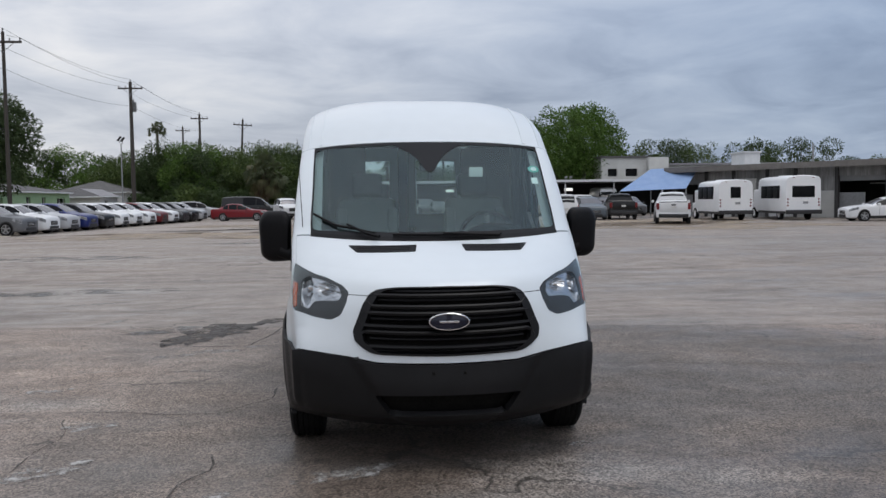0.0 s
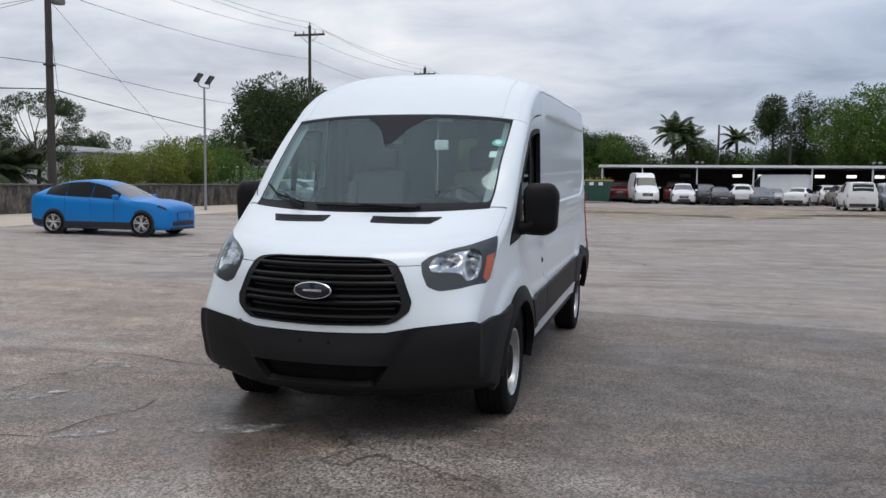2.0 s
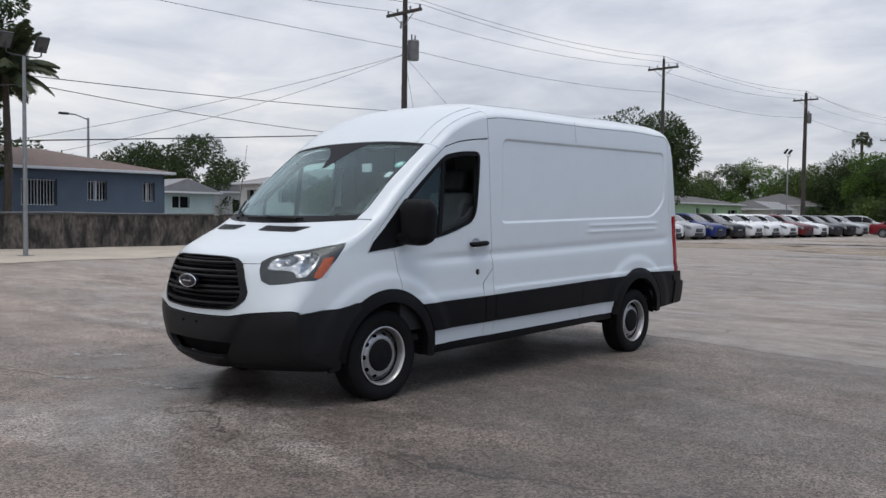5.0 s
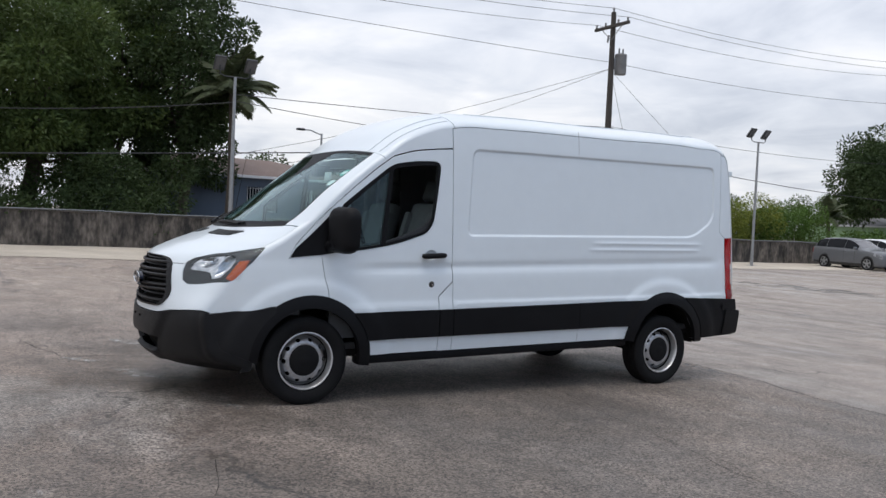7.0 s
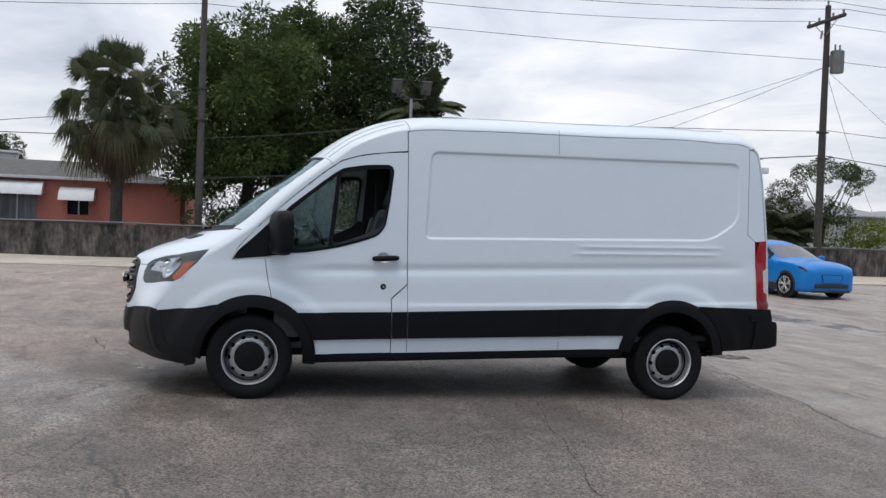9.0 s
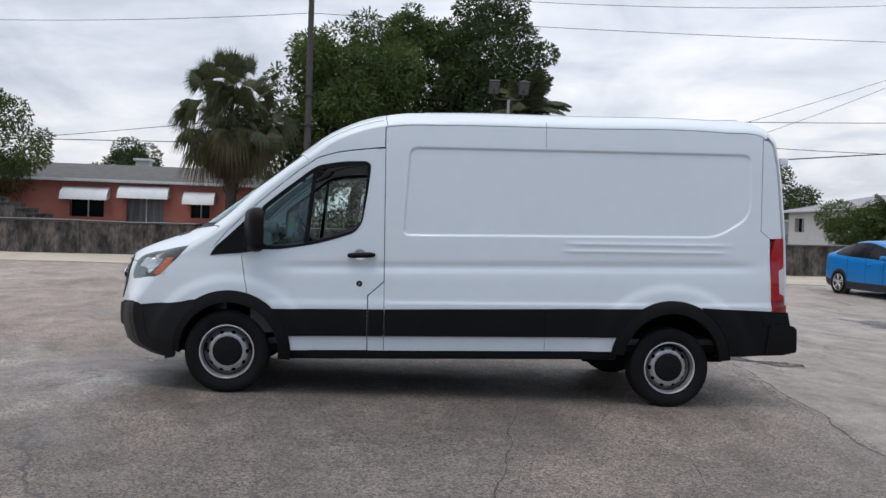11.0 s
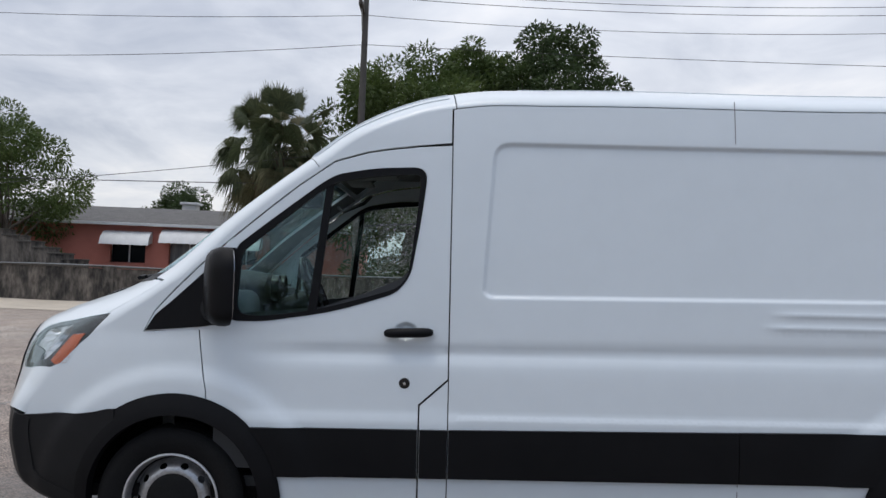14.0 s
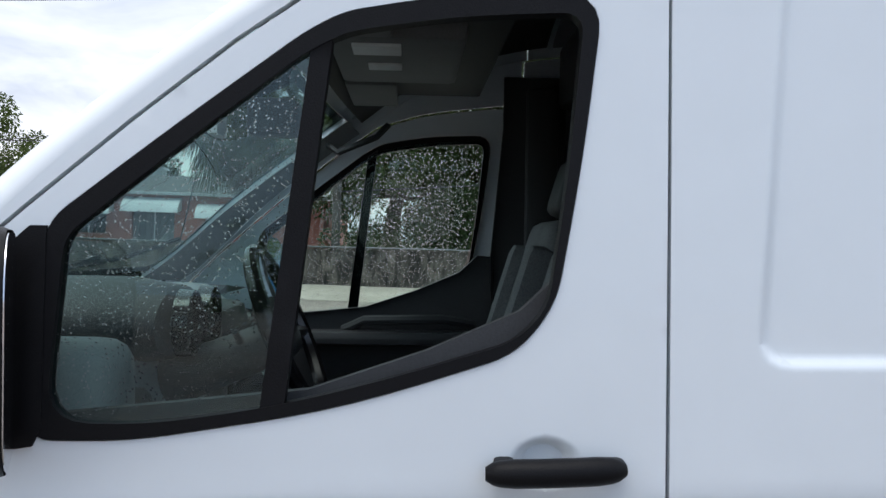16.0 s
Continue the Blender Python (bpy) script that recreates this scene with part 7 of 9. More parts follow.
BUSGLASS = surface("near_black_bus_glass", (0.006, 0.0065, 0.007), 0.4, spec=0.06, col2=(0.012, 0.013, 0.014), scale=2, fine=0.05)


def bus(x, y, turn, h, ln, label):
    t = thing("shuttle_bus", label, "bus", "shuttle buses", pose(x, y, gz(x, y), 0, 0, turn))
    w = 1.12
    ring = [(-w, 0.55), (-w - 0.02, 1.4), (-w + 0.01, h - 0.30), (-w + 0.07, h - 0.13), (-w + 0.22, h - 0.04), (-0.55, h + 0.03), (0.0, h + 0.06)]
    ring += [(-a, b) for a, b in reversed(ring[:-1])]
    b = bmesh.new()
    ends_ = [[b.verts.new((x0, a * k, (z - 1.5) * k + 1.5)) for a, z in ring] for x0, k in ((-ln / 2 - 0.02, 0.965), (-ln / 2 + 0.05, 1.0), (ln / 2 - 1.6, 1.0), (ln / 2 - 1.45, 0.96))]
    for r0, r1 in zip(ends_, ends_[1:]):
        for k in range(len(ring)):
            b.faces.new((r0[k], r0[(k + 1) % len(ring)], r1[(k + 1) % len(ring)], r1[k]))
    b.faces.new(ends_[0]), b.faces.new(ends_[-1][::-1])
    bmesh.ops.recalc_face_normals(b, faces=b.faces[:])
    part("body", b, BUSW, t, smooth=35)
    part("cab", box(ln / 2 - 1.6, -0.95, 0.45, ln / 2, 0.95, 2.05, 0.16, seg=3), BUSW, t)
    part("bonnet", box(ln / 2 - 0.2, -0.9, 0.45, ln / 2 + 0.7, 0.9, 1.15, 0.12, seg=3), BUSW, t)
    part("windscreen", box(ln / 2 - 0.08, -0.8, 1.2, ln / 2 + 0.02, 0.8, 1.9, 0.02), CARGLASS, t)
    for sg in (1, -1):
        for k in range(3):
            x0 = -ln / 2 + 1.0 + k * 1.15
            pane = part("side_window", box(x0, sg * (w + 0.012) - 0.014, 1.40, x0 + 1.12, sg * (w + 0.012) + 0.014, 2.24, 0.008), BUSGLASS, t)
            part("window_bar", box(x0 + 0.54, sg * (w + 0.012) - 0.018, 1.40, x0 + 0.58, sg * (w + 0.012) + 0.018, 2.24), CARTRIM, pane)
            part("vent_bar", box(x0, sg * (w + 0.012) - 0.017, 2.02, x0 + 1.12, sg * (w + 0.012) + 0.017, 2.05), CARTRIM, pane)
        part("skirt", box(-ln / 2 + 0.05, sg * w - 0.02, 0.42, ln / 2 - 1.6, sg * w + 0.006, 0.58), CARTRIM, t)
        part("stripe", box(-ln / 2 + 0.9, sg * w - 0.01, 1.05, ln / 2 - 1.7, sg * w + 0.006, 1.12), GALV, t)
        for k, z in enumerate((0.95, 1.15, 1.35)):
            part("tail_lamp", lathe([(0.0, 0.02), (0.05, 0.018), (0.06, 0.0)], 12, m=Matrix.Translation((-ln / 2 - 0.02, sg * (w - 0.14), z)) @ Matrix.Rotation(radians(180), 4, "Z")), REDD, t)
        for ax in (-ln / 2 + 1.5, ln / 2 - 0.3):
            wh = new("wheel")
            wh.parent, wh.matrix_basis = t, Matrix.Translation((ax, sg * 0.88, 0.39)) @ Matrix.Rotation(radians(90 * sg), 4, "Z")
            part("tyre", lathe([(0.25, 0.118), (0.30, 0.128), (0.36, 0.126), (0.39, 0.10), (0.39, -0.1), (0.3, -0.12)], 24), RUBBER, wh)
            part("rim", lathe([(0.0, 0.09), (0.12, 0.10), (0.25, 0.118)], 24), BUSW, wh)
    part("rear_window", box(-ln / 2 - 0.035, -0.72 if h > 2.7 else -0.34, 1.46, -ln / 2 + 0.02, 0.72 if h > 2.7 else 0.34, 2.20, 0.04), BUSGLASS, t)
    part("rear_bumper", box(-ln / 2 - 0.22, -w * 0.99, 0.40, -ln / 2 + 0.02, w * 0.99, 0.66, 0.03), CARTRIM, t)
    part("number_plate", box(-ln / 2 - 0.035, -0.30, 1.05, -ln / 2 - 0.02, 0.02, 1.20), GALV, t)
    for sg in (1, -1):
        part("marker_lamp", box(-ln / 2 - 0.03, sg * 0.62 - 0.07, h - 0.12, -ln / 2 + 0.02, sg * 0.62 + 0.07, h - 0.08, 0.01), REDD, t)
    part("roof_vent", box(-0.6, -0.35, h - 0.01, 0.1, 0.35, h + 0.10, 0.03), BUSW, t)
    return t


bus(23.75, 49.5, 84, 2.62, 6.0, "white shuttle bus with dark side windows")
bus(27.75, 48.5, 83, 2.83, 6.6, "larger white shuttle bus with a wide rear window")

# dumpster
GREENM = surface("green_dumpster_steel", (0.010, 0.060, 0.045), 0.5, col2=(0.02, 0.075, 0.055), scale=3, fine=0.2, fscale=30, bump=0.004)
YELLOW = surface("yellow_painted_edge", (0.42, 0.36, 0.08), 0.6, col2=(0.30, 0.26, 0.07), scale=5, fine=0.2)
dm = thing("dumpster", "dark green steel dumpster with a worn yellow rim", "dumpster", m=pose(-4.65, 66.0, gz(-4.6, 66), 0, 0, 4))
db = bmesh.new()
lo = [db.verts.new((sx * 1.45, sy * 0.8, 0.12)) for sx, sy in ((-1, -1), (1, -1), (1, 1), (-1, 1))]
hi = [db.verts.new((sx * 1.72, sy * 0.95, 1.85)) for sx, sy in ((-1, -1), (1, -1), (1, 1), (-1, 1))]
db.faces.new(lo[::-1])
for k in range(4):
    db.faces.new((lo[k], lo[(k + 1) % 4], hi[(k + 1) % 4], hi[k]))
solid(db, 0.04)
part("hopper", db, GREENM, dm, smooth=20)
for sx in (-1.2, -0.4, 0.4, 1.2):
    part("rib", box(sx * 0.95 - 0.05, -0.98, 0.14, sx * 0.95 + 0.05, -0.86, 1.82, 0.01), GREENM, dm)
for p in (((-1.78, -1.0, 1.82), (1.78, -0.92, 1.92)), ((-1.78, 0.92, 1.82), (1.78, 1.0, 1.92)), ((-1.80, -1.0, 1.82), (-1.70, 1.0, 1.92)), ((1.70, -1.0, 1.82), (1.80, 1.0, 1.92))):
    part("rim", box(*p[0], *p[1], 0.01), YELLOW, dm)
for k in range(3):
    part("sticker", box(-0.9 + 0.75 * k, -0.99, 1.45, -0.55 + 0.75 * k, -0.975, 1.72), LABELW, dm)
JUNK = surface("cut_branches", (0.12, 0.13, 0.05), 0.9, col2=(0.22, 0.2, 0.1), scale=6, fine=0.3)
jb = bmesh.new()
random.seed(12)
for k in range(40):
    a, b = random.uniform(-1.6, 1.6), random.uniform(-0.8, 0.8)
    tube([(a, b, 1.8), (a + random.uniform(-0.5, 0.5), b + random.uniform(-0.3, 0.3), random.uniform(1.95, 2.2))], 0.03, 4, jb)
link_mesh("garden_waste", jb, JUNK, m=pose(-4.65, 66.0, gz(-4.6, 66), 0, 0, 4), label="loose garden waste heaped in the dumpster", category="waste", kind="stuff")

# ---- buildings ----
ROOFG = surface("grey_shingle_roof", (0.125, 0.12, 0.117), 0.9, col2=(0.075, 0.073, 0.072), scale=2.5, mix=0.5, fine=0.25, fscale=18, bump=0.01)
ROOFR = surface("brown_shingle_roof", (0.20, 0.145, 0.125), 0.9, col2=(0.15, 0.11, 0.095), scale=2.5, mix=0.5, fine=0.2, fscale=18, bump=0.01)
ROOFL = surface("pale_tile_roof", (0.30, 0.295, 0.30), 0.85, col2=(0.22, 0.215, 0.225), scale=2.5, mix=0.5, fine=0.15, fscale=18, bump=0.01)
PINKW = surface("salmon_stucco", (0.50, 0.185, 0.140), 0.9, col2=(0.41, 0.145, 0.110), scale=1.2, mix=0.5, fine=0.08, fscale=40, bump=0.004)
BLUEW = surface("slate_blue_stucco", (0.105, 0.135, 0.175), 0.9, col2=(0.085, 0.11, 0.145), scale=1.2, mix=0.5, fine=0.08, fscale=40, bump=0.004)
WHITEW = surface("off_white_stucco", (0.58, 0.58, 0.56), 0.9, col2=(0.47, 0.47, 0.45), scale=1.0, mix=0.5, fine=0.06, fscale=40, bump=0.004)
GREENW = surface("mint_stucco", (0.30, 0.43, 0.25), 0.9, col2=(0.25, 0.37, 0.21), scale=1.2, mix=0.5, fine=0.06, fscale=40, bump=0.004)
AQUAW = surface("pale_aqua_stucco", (0.40, 0.50, 0.49), 0.9, col2=(0.34, 0.43, 0.42), scale=1.2, fine=0.06, fscale=40)
AWN = surface("white_aluminium", (0.70, 0.71, 0.72), 0.45, col2=(0.58, 0.59, 0.60), scale=3, fine=0.05, fscale=30)
GREYW = surface("grey_concrete_wall", (0.26, 0.265, 0.27), 0.9, col2=(0.19, 0.195, 0.2), scale=0.8, mix=0.5, fine=0.1, fscale=25)
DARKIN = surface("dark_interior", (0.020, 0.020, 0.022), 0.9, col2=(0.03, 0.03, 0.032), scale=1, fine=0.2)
TARP = surface("faded_blue_tarpaulin", (0.17, 0.27, 0.47), 0.7, col2=(0.23, 0.33, 0.52), scale=1.5, fine=0.1, fscale=12, bump=0.01)


def wall_with_holes(p, q, z0, z1, holes, mat, parent, thick=0.2):
    """A wall from p to q (x, y) with rectangular openings (from, to, low, high) along it."""
    d = Vector((q[0] - p[0], q[1] - p[1]))
    ln = d.length
    d.normalize()
    us = sorted({0.0, ln, *[h[0] for h in holes], *[h[1] for h in holes]})
    zs = sorted({z0, z1, *[h[2] for h in holes], *[h[3] for h in holes]})
    bm = bmesh.new()
    vert = {}

    def vt(u, z):
        if (u, z) not in vert:
            vert[(u, z)] = bm.verts.new((p[0] + d.x * u, p[1] + d.y * u, z))
        return vert[(u, z)]

    for a, b in zip(us, us[1:]):
        for c, e in zip(zs, zs[1:]):
            mu, mz = (a + b) / 2, (c + e) / 2
            if any(h[0] < mu < h[1] and h[2] < mz < h[3] for h in holes):
                continue
            bm.faces.new((vt(a, c), vt(b, c), vt(b, e), vt(a, e)))
    solid(bm, thick)
    return part("wall", bm, mat, parent, smooth=0)


DOORG = surface("curtained_door_glass", (0.20, 0.205, 0.205), 0.3, col2=(0.09, 0.092, 0.094), scale=2.2, mix=0.3, fine=0.15, fscale=12, stretch=(1, 3, 0.2))


def window(parent, p, q, u0, u1, z0, z1, bars=False, awning=False, out=1, curtained=False):
    """A window with frame, sill and glass in a wall from p to q; its outside lies to the right of p to q when out is 1."""
    d = Vector((q[0] - p[0], q[1] - p[1], 0)).normalized()
    m = Matrix.Translation((p[0], p[1], 0)) @ Matrix(((d.x, d.y * out, 0, 0), (d.y, -d.x * out, 0, 0), (0, 0, 1, 0), (0, 0, 0, 1)))
    fb = bmesh.new()
    for a in ((u0 - 0.05, -0.05, z0 - 0.05, u1 + 0.05, 0.03, z0), (u0 - 0.05, -0.05, z1, u1 + 0.05, 0.03, z1 + 0.05), (u0 - 0.05, -0.05, z0, u0, 0.03, z1), (u1, -0.05, z0, u1 + 0.05, 0.03, z1), ((u0 + u1) / 2 - 0.025, -0.04, z0, (u0 + u1) / 2 + 0.025, 0.02, z1)):
        box(*a, 0.006, fb, 1)
    fb.transform(m)
    w = part("window", fb, AWN, parent)
    part("pane", box(u0, -0.06, z0, u1, -0.04, z1, m=m), DOORG if curtained else CARGLASS, w)
    part("sill", box(u0 - 0.1, -0.02, z0 - 0.12, u1 + 0.1, 0.10, z0 - 0.05, 0.01, m=m), AWN, w)
    if bars:
        for k in range(int((u1 - u0) / 0.13)):
            x = u0 + 0.07 + 0.13 * k
            part("bar", tube([m @ Vector((x, 0.09, z0 - 0.04)), m @ Vector((x, 0.09, z1 + 0.04))], 0.014, 5), AWN, w)
        for z in (z0 + 0.05, z1 - 0.05):
            part("bar_rail", tube([m @ Vector((u0 - 0.03, 0.09, z)), m @ Vector((u1 + 0.03, 0.09, z))], 0.014, 5), AWN, w)
    if awning:
        ab = bmesh.new()
        n = 8
        prof = [(0.02, z1 + 0.36), (0.38, z1 + 0.27), (0.68, z1 + 0.05), (0.82, z1 - 0.28)]
        rows = []
        for i in range(n * 2 + 1):
            u = u0 - 0.28 + (u1 - u0 + 0.56) * i / (n * 2)
            rows.append([ab.verts.new((u, a, z + (0.014 if i % 2 else 0.0))) for a, z in prof])
        for a, b in zip(rows, rows[1:]):
            for j in range(3):
                ab.faces.new((a[j], a[j + 1], b[j + 1], b[j]))
        for r in (rows[0], rows[-1]):
            f = [r[0], r[1], r[2], r[3], ab.verts.new((r[0].co.x, 0.02, prof[3][1] + 0.16))]
            ab.faces.new(f)
        solid(ab, 0.012)
        ab.transform(m)
        part("awning", ab, AWN, parent, "white aluminium clamshell awning")
    return w


def hip_roof(parent, x0, y0, x1, y1, ze, zr, mat, over=0.5, gable=False, name="roof", soffit=None):
    """A low roof over a rectangle; its ridge runs along the longer side."""
    x0, y0, x1, y1 = x0 - over, y0 - over, x1 + over, y1 + over
    bm = bmesh.new()
    c = [bm.verts.new(p) for p in ((x0, y0, ze), (x1, y0, ze), (x1, y1, ze), (x0, y1, ze))]
    if y1 - y0 > x1 - x0:
        k = 0 if gable else (x1 - x0) / 2
        r = [bm.verts.new(((x0 + x1) / 2, y0 + k, zr)), bm.verts.new(((x0 + x1) / 2, y1 - k, zr))]
        for f in ((c[0], c[1], r[0]), (c[1], c[2], r[1], r[0]), (c[2], c[3], r[1]), (c[3], c[0], r[0], r[1])):
            bm.faces.new(f)
    else:
        k = 0 if gable else (y1 - y0) / 2
        r = [bm.verts.new((x0 + k, (y0 + y1) / 2, zr)), bm.verts.new((x1 - k, (y0 + y1) / 2, zr))]
        for f in ((c[0], c[1], r[1], r[0]), (c[1], c[2], r[1]), (c[2], c[3], r[0], r[1]), (c[3], c[0], r[0])):
            bm.faces.new(f)
    bm.faces.new(c[::-1])
    bmesh.ops.recalc_face_normals(bm, faces=bm.faces[:])
    rf = part(name, bm, mat, parent, smooth=0)
    for a, b in (((x0, y0), (x1, y0)), ((x1, y0), (x1, y1)), ((x1, y1), (x0, y1)), ((x0, y1), (x0, y0))):
        part("fascia", box(min(a[0], b[0]) - 0.02, min(a[1], b[1]) - 0.02, ze - 0.10, max(a[0], b[0]) + 0.02, max(a[1], b[1]) + 0.02, ze + 0.02, 0.006), soffit or AWN, rf)
    return rf


def house(name, label, x0, y0, x1, y1, ze, zr, wallm, roofm, wins_e=(), wins_n=(), wins_s=(), gable=False, soffit=None, over=0.5):
    """A one-storey house. wins_e: openings of the wall that faces the lot (along y); n, s: of the ends (along x)."""
    t = thing(name, label, "house", "houses beyond the wall")
    ce = [(a - y0, b - y0, c, d) for a, b, c, d, *_ in wins_e]
    wall_with_holes((x1, y0), (x1, y1), -0.1, ze - 0.05, ce, wallm, t)
    for a, b, c, d, *opt in wins_e:
        window(t, (x1, y0), (x1, y1), a - y0, b - y0, c, d, "bars" in opt, "awning" in opt, 1, "door" in opt)
    wall_with_holes((x0, y1), (x1, y1), -0.1, ze - 0.05, [(a - x0, b - x0, c, d) for a, b, c, d, *_ in wins_n], wallm, t)
    for a, b, c, d, *opt in wins_n:
        window(t, (x0, y1), (x1, y1), a - x0, b - x0, c, d, "bars" in opt, "awning" in opt, -1)
    wall_with_holes((x0, y0), (x1, y0), -0.1, ze - 0.05, [(a - x0, b - x0, c, d) for a, b, c, d, *_ in wins_s], wallm, t)
    for a, b, c, d, *opt in wins_s:
        window(t, (x0, y0), (x1, y0), a - x0, b - x0, c, d, "bars" in opt, "awning" in opt, 1)
    wall_with_holes((x0, y0), (x0, y1), -0.1, ze - 0.05, [], wallm, t)
    hip_roof(t, x0, y0, x1, y1, ze, zr, roofm, over, gable, soffit=soffit)
    return t


pink = house("pink_house", "salmon pink house with white awnings and grey roof", -41, -30, -31, -2.6, 3.12, 4.15, PINKW, ROOFG,
             [(-25.5, -23.8, 1.35, 2.35, "awning"), (-20.0, -18.0, 1.2, 2.35, "awning"), (-12.6, -11.1, 1.45, 2.47, "awning"), (-10.1, -8.45, 0.5, 2.60, "awning", "door"), (-7.25, -6.4, 1.55, 2.42, "awning")],
             [(-33.3, -32.9, 1.5, 2.2), (-35.5, -34.7, 1.4, 2.2)])
part("chimney", box(-38.0, -11.6, 3.6, -37.3, -10.9, 4.55, 0.02), WHITEW, pink)
part("chimney_cap", box(-38.1, -11.7, 4.5, -37.2, -10.8, 4.62, 0.02), AWN, pink)
part("roof_vent", box(-35.5, -16.5, 3.65, -35.0, -15.2, 3.85, 0.02), DARKIN, pink)
bh = house("blue_house", "slate blue house with barred windows and brown roof", -39, 2.5, -31, 15.7, 3.2, 4.25, BLUEW, ROOFR,
           [(4.4, 5.6, 1.6, 2.6, "bars"), (9.3, 10.8, 1.55, 2.7, "bars"), (12.1, 13.0, 1.8, 2.7, "bars"), (14.7, 15.3, 1.8, 2.7, "bars")])
part("meter_box", box(-31.0, 13.9, 1.95, -30.85, 14.2, 2.25, 0.01), GREYCAN, bh)
part("meter_box", box(-31.0, 13.3, 1.35, -30.85, 13.65, 1.75, 0.01), GREYCAN, bh)
part("meter_box", box(-31.0, 13.4, 2.0, -30.88, 13.6, 2.25, 0.01), GREYCAN, bh)
house("white_house", "off-white bungalow with a pale hipped roof", -38.0, 25.0, -31.5, 35.0, 3.15, 4.08, WHITEW, ROOFL,
      [(25.4, 26.3, 1.55, 2.6), (27.2, 28.4, 1.55, 2.6), (29.0, 30.4, 1.5, 2.6)], wins_s=[(-37.3, -36.3, 1.95, 2.72), (-34.15, -32.6, 1.95, 2.72)])
house("aqua_cottage", "pale aqua cottage with a low gable roof", -49, 21.4, -42, 25.3, 2.6, 3.45, AQUAW, ROOFL, [(22.4, 23.6, 1.6, 2.3)], gable=True)
house("far_bungalow", "weathered grey bungalow far behind the houses", -58, 30.0, -50, 40.0, 2.9, 3.9, WHITEW, ROOFG, [(32, 33.5, 1.4, 2.3), (36, 37.5, 1.4, 2.3)])
house("green_house", "mint green bungalow with a grey roof", -38, 60.0, -31, 82.4, 2.75, 3.55, GREENW, ROOFG, [(61.5, 62.6, 1.2, 2.2), (65.0, 66.8, 1.2, 2.2), (71.6, 72.5, 0.9, 2.25), (75.2, 76.1, 0.6, 2.25), (79.0, 81.2, 1.1, 2.15)], gable=False)
house("gable_shed", "white gabled outbuilding beside the green house", -31.8, 84.5, -28.6, 90.5, 2.35, 3.2, WHITEW, ROOFL, [(86.0, 87.0, 1.0, 1.9)], gable=True)
house("brown_roof_house", "low house under a broad grey-brown roof", -36.6, 94.0, -28.8, 103.5, 2.9, 4.35, WHITEW, ROOFG, [(95, 97, 1.2, 2.2)])
house("yellow_roof_house", "cream bungalow with a pale brown roof behind shrubs", -39.5, 36.2, -33.0, 46.5, 3.28, 3.70, WHITEW, ROOFL, [(38.0, 39.5, 1.4, 2.4), (42.0, 43.5, 1.4, 2.4)])

# carport along the far side
cp = thing("carport", "long dark carport with a thin white roof edge", "carport")
# shade deep under the roof is put into the wall's dark colour
CPDARK = surface("shade_dark_block_wall", (0.055, 0.053, 0.053), 0.9, col2=(0.035, 0.033, 0.033), scale=0.8, fine=0.2, fscale=20)
TUBEL = bpy.data.materials.new("lit_lamp_tube")
TUBEL.use_nodes = True
TUBEL.node_tree.nodes["Principled BSDF"].inputs["Emission Color"].default_value = (1.0, 0.98, 0.95, 1)
TUBEL.node_tree.nodes["Principled BSDF"].inputs["Emission Strength"].default_value = 1.3
part("roof", box(-4.3, 69.8, 3.06, 46.0, 78.5, 3.2, 0.02), GREYW, cp)
part("roof_edge", box(-4.4, 69.65, 3.06, 46.0, 69.8, 3.28, 0.015), AWN, cp)
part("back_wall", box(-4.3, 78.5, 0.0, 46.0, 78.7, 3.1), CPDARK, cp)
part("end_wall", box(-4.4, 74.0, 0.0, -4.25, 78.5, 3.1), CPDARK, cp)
for i in range(-1, 10):
    x = max(-4.1, -0.62 + 4.61 * i)
    part("post", tube([(x, 70.0, 0), (x, 70.0, 3.08)], 0.07, 8), AWN, cp)
for x in (7.89, 10.16, 15.12, 17.82, 20.16):
    lamp = part("wall_lamp", box(x - 0.45, 78.36, 2.32, x + 0.45, 78.50, 2.62, 0.01), GREYW, cp)
    part("lit_panel", box(x - 0.42, 78.345, 2.34, x + 0.42, 78.358, 2.60), TUBEL, lamp, "glowing white lamp panel")
part("wall_panel", box(2.6, 78.44, 2.3, 3.6, 78.50, 2.62, 0.01), GREYW, cp)
for x in (3.95, 17.8, 36.0):
    for k in (0.0, 0.45):
        lamp = part("roof_lamp", tube([(x + k, 69.8, 3.25), (x + k, 69.8, 3.45)], 0.025, 6), GALV, cp)
        part("lamp_head", box(x + k - 0.12, 69.55, 3.42, x + k + 0.12, 69.85, 3.60, 0.03), GALV, lamp)

# workshop on the east side, with a flat overhanging roof
STREAKED = surface("streaked_fibre_panel", (0.34, 0.34, 0.335), 0.85, col2=(0.13, 0.13, 0.13), scale=1.6, mix=0.35, fine=0.2, fscale=14, stretch=(1, 1, 0.08))
ws_t = thing("workshop_building", "long grey workshop with a deep flat roof edge", "building")
P, Q = Vector((24.6, 60.5)), Vector((44.0, 31.0))
dv = (Q - P).normalized()
nv = Vector((dv.y, -dv.x))
if nv.dot(Vector((-1, -1))) < 0:
    nv = -nv


def wsm(u, out, z):
    p = P + dv * u + nv * out
    return Vector((p.x, p.y, z))


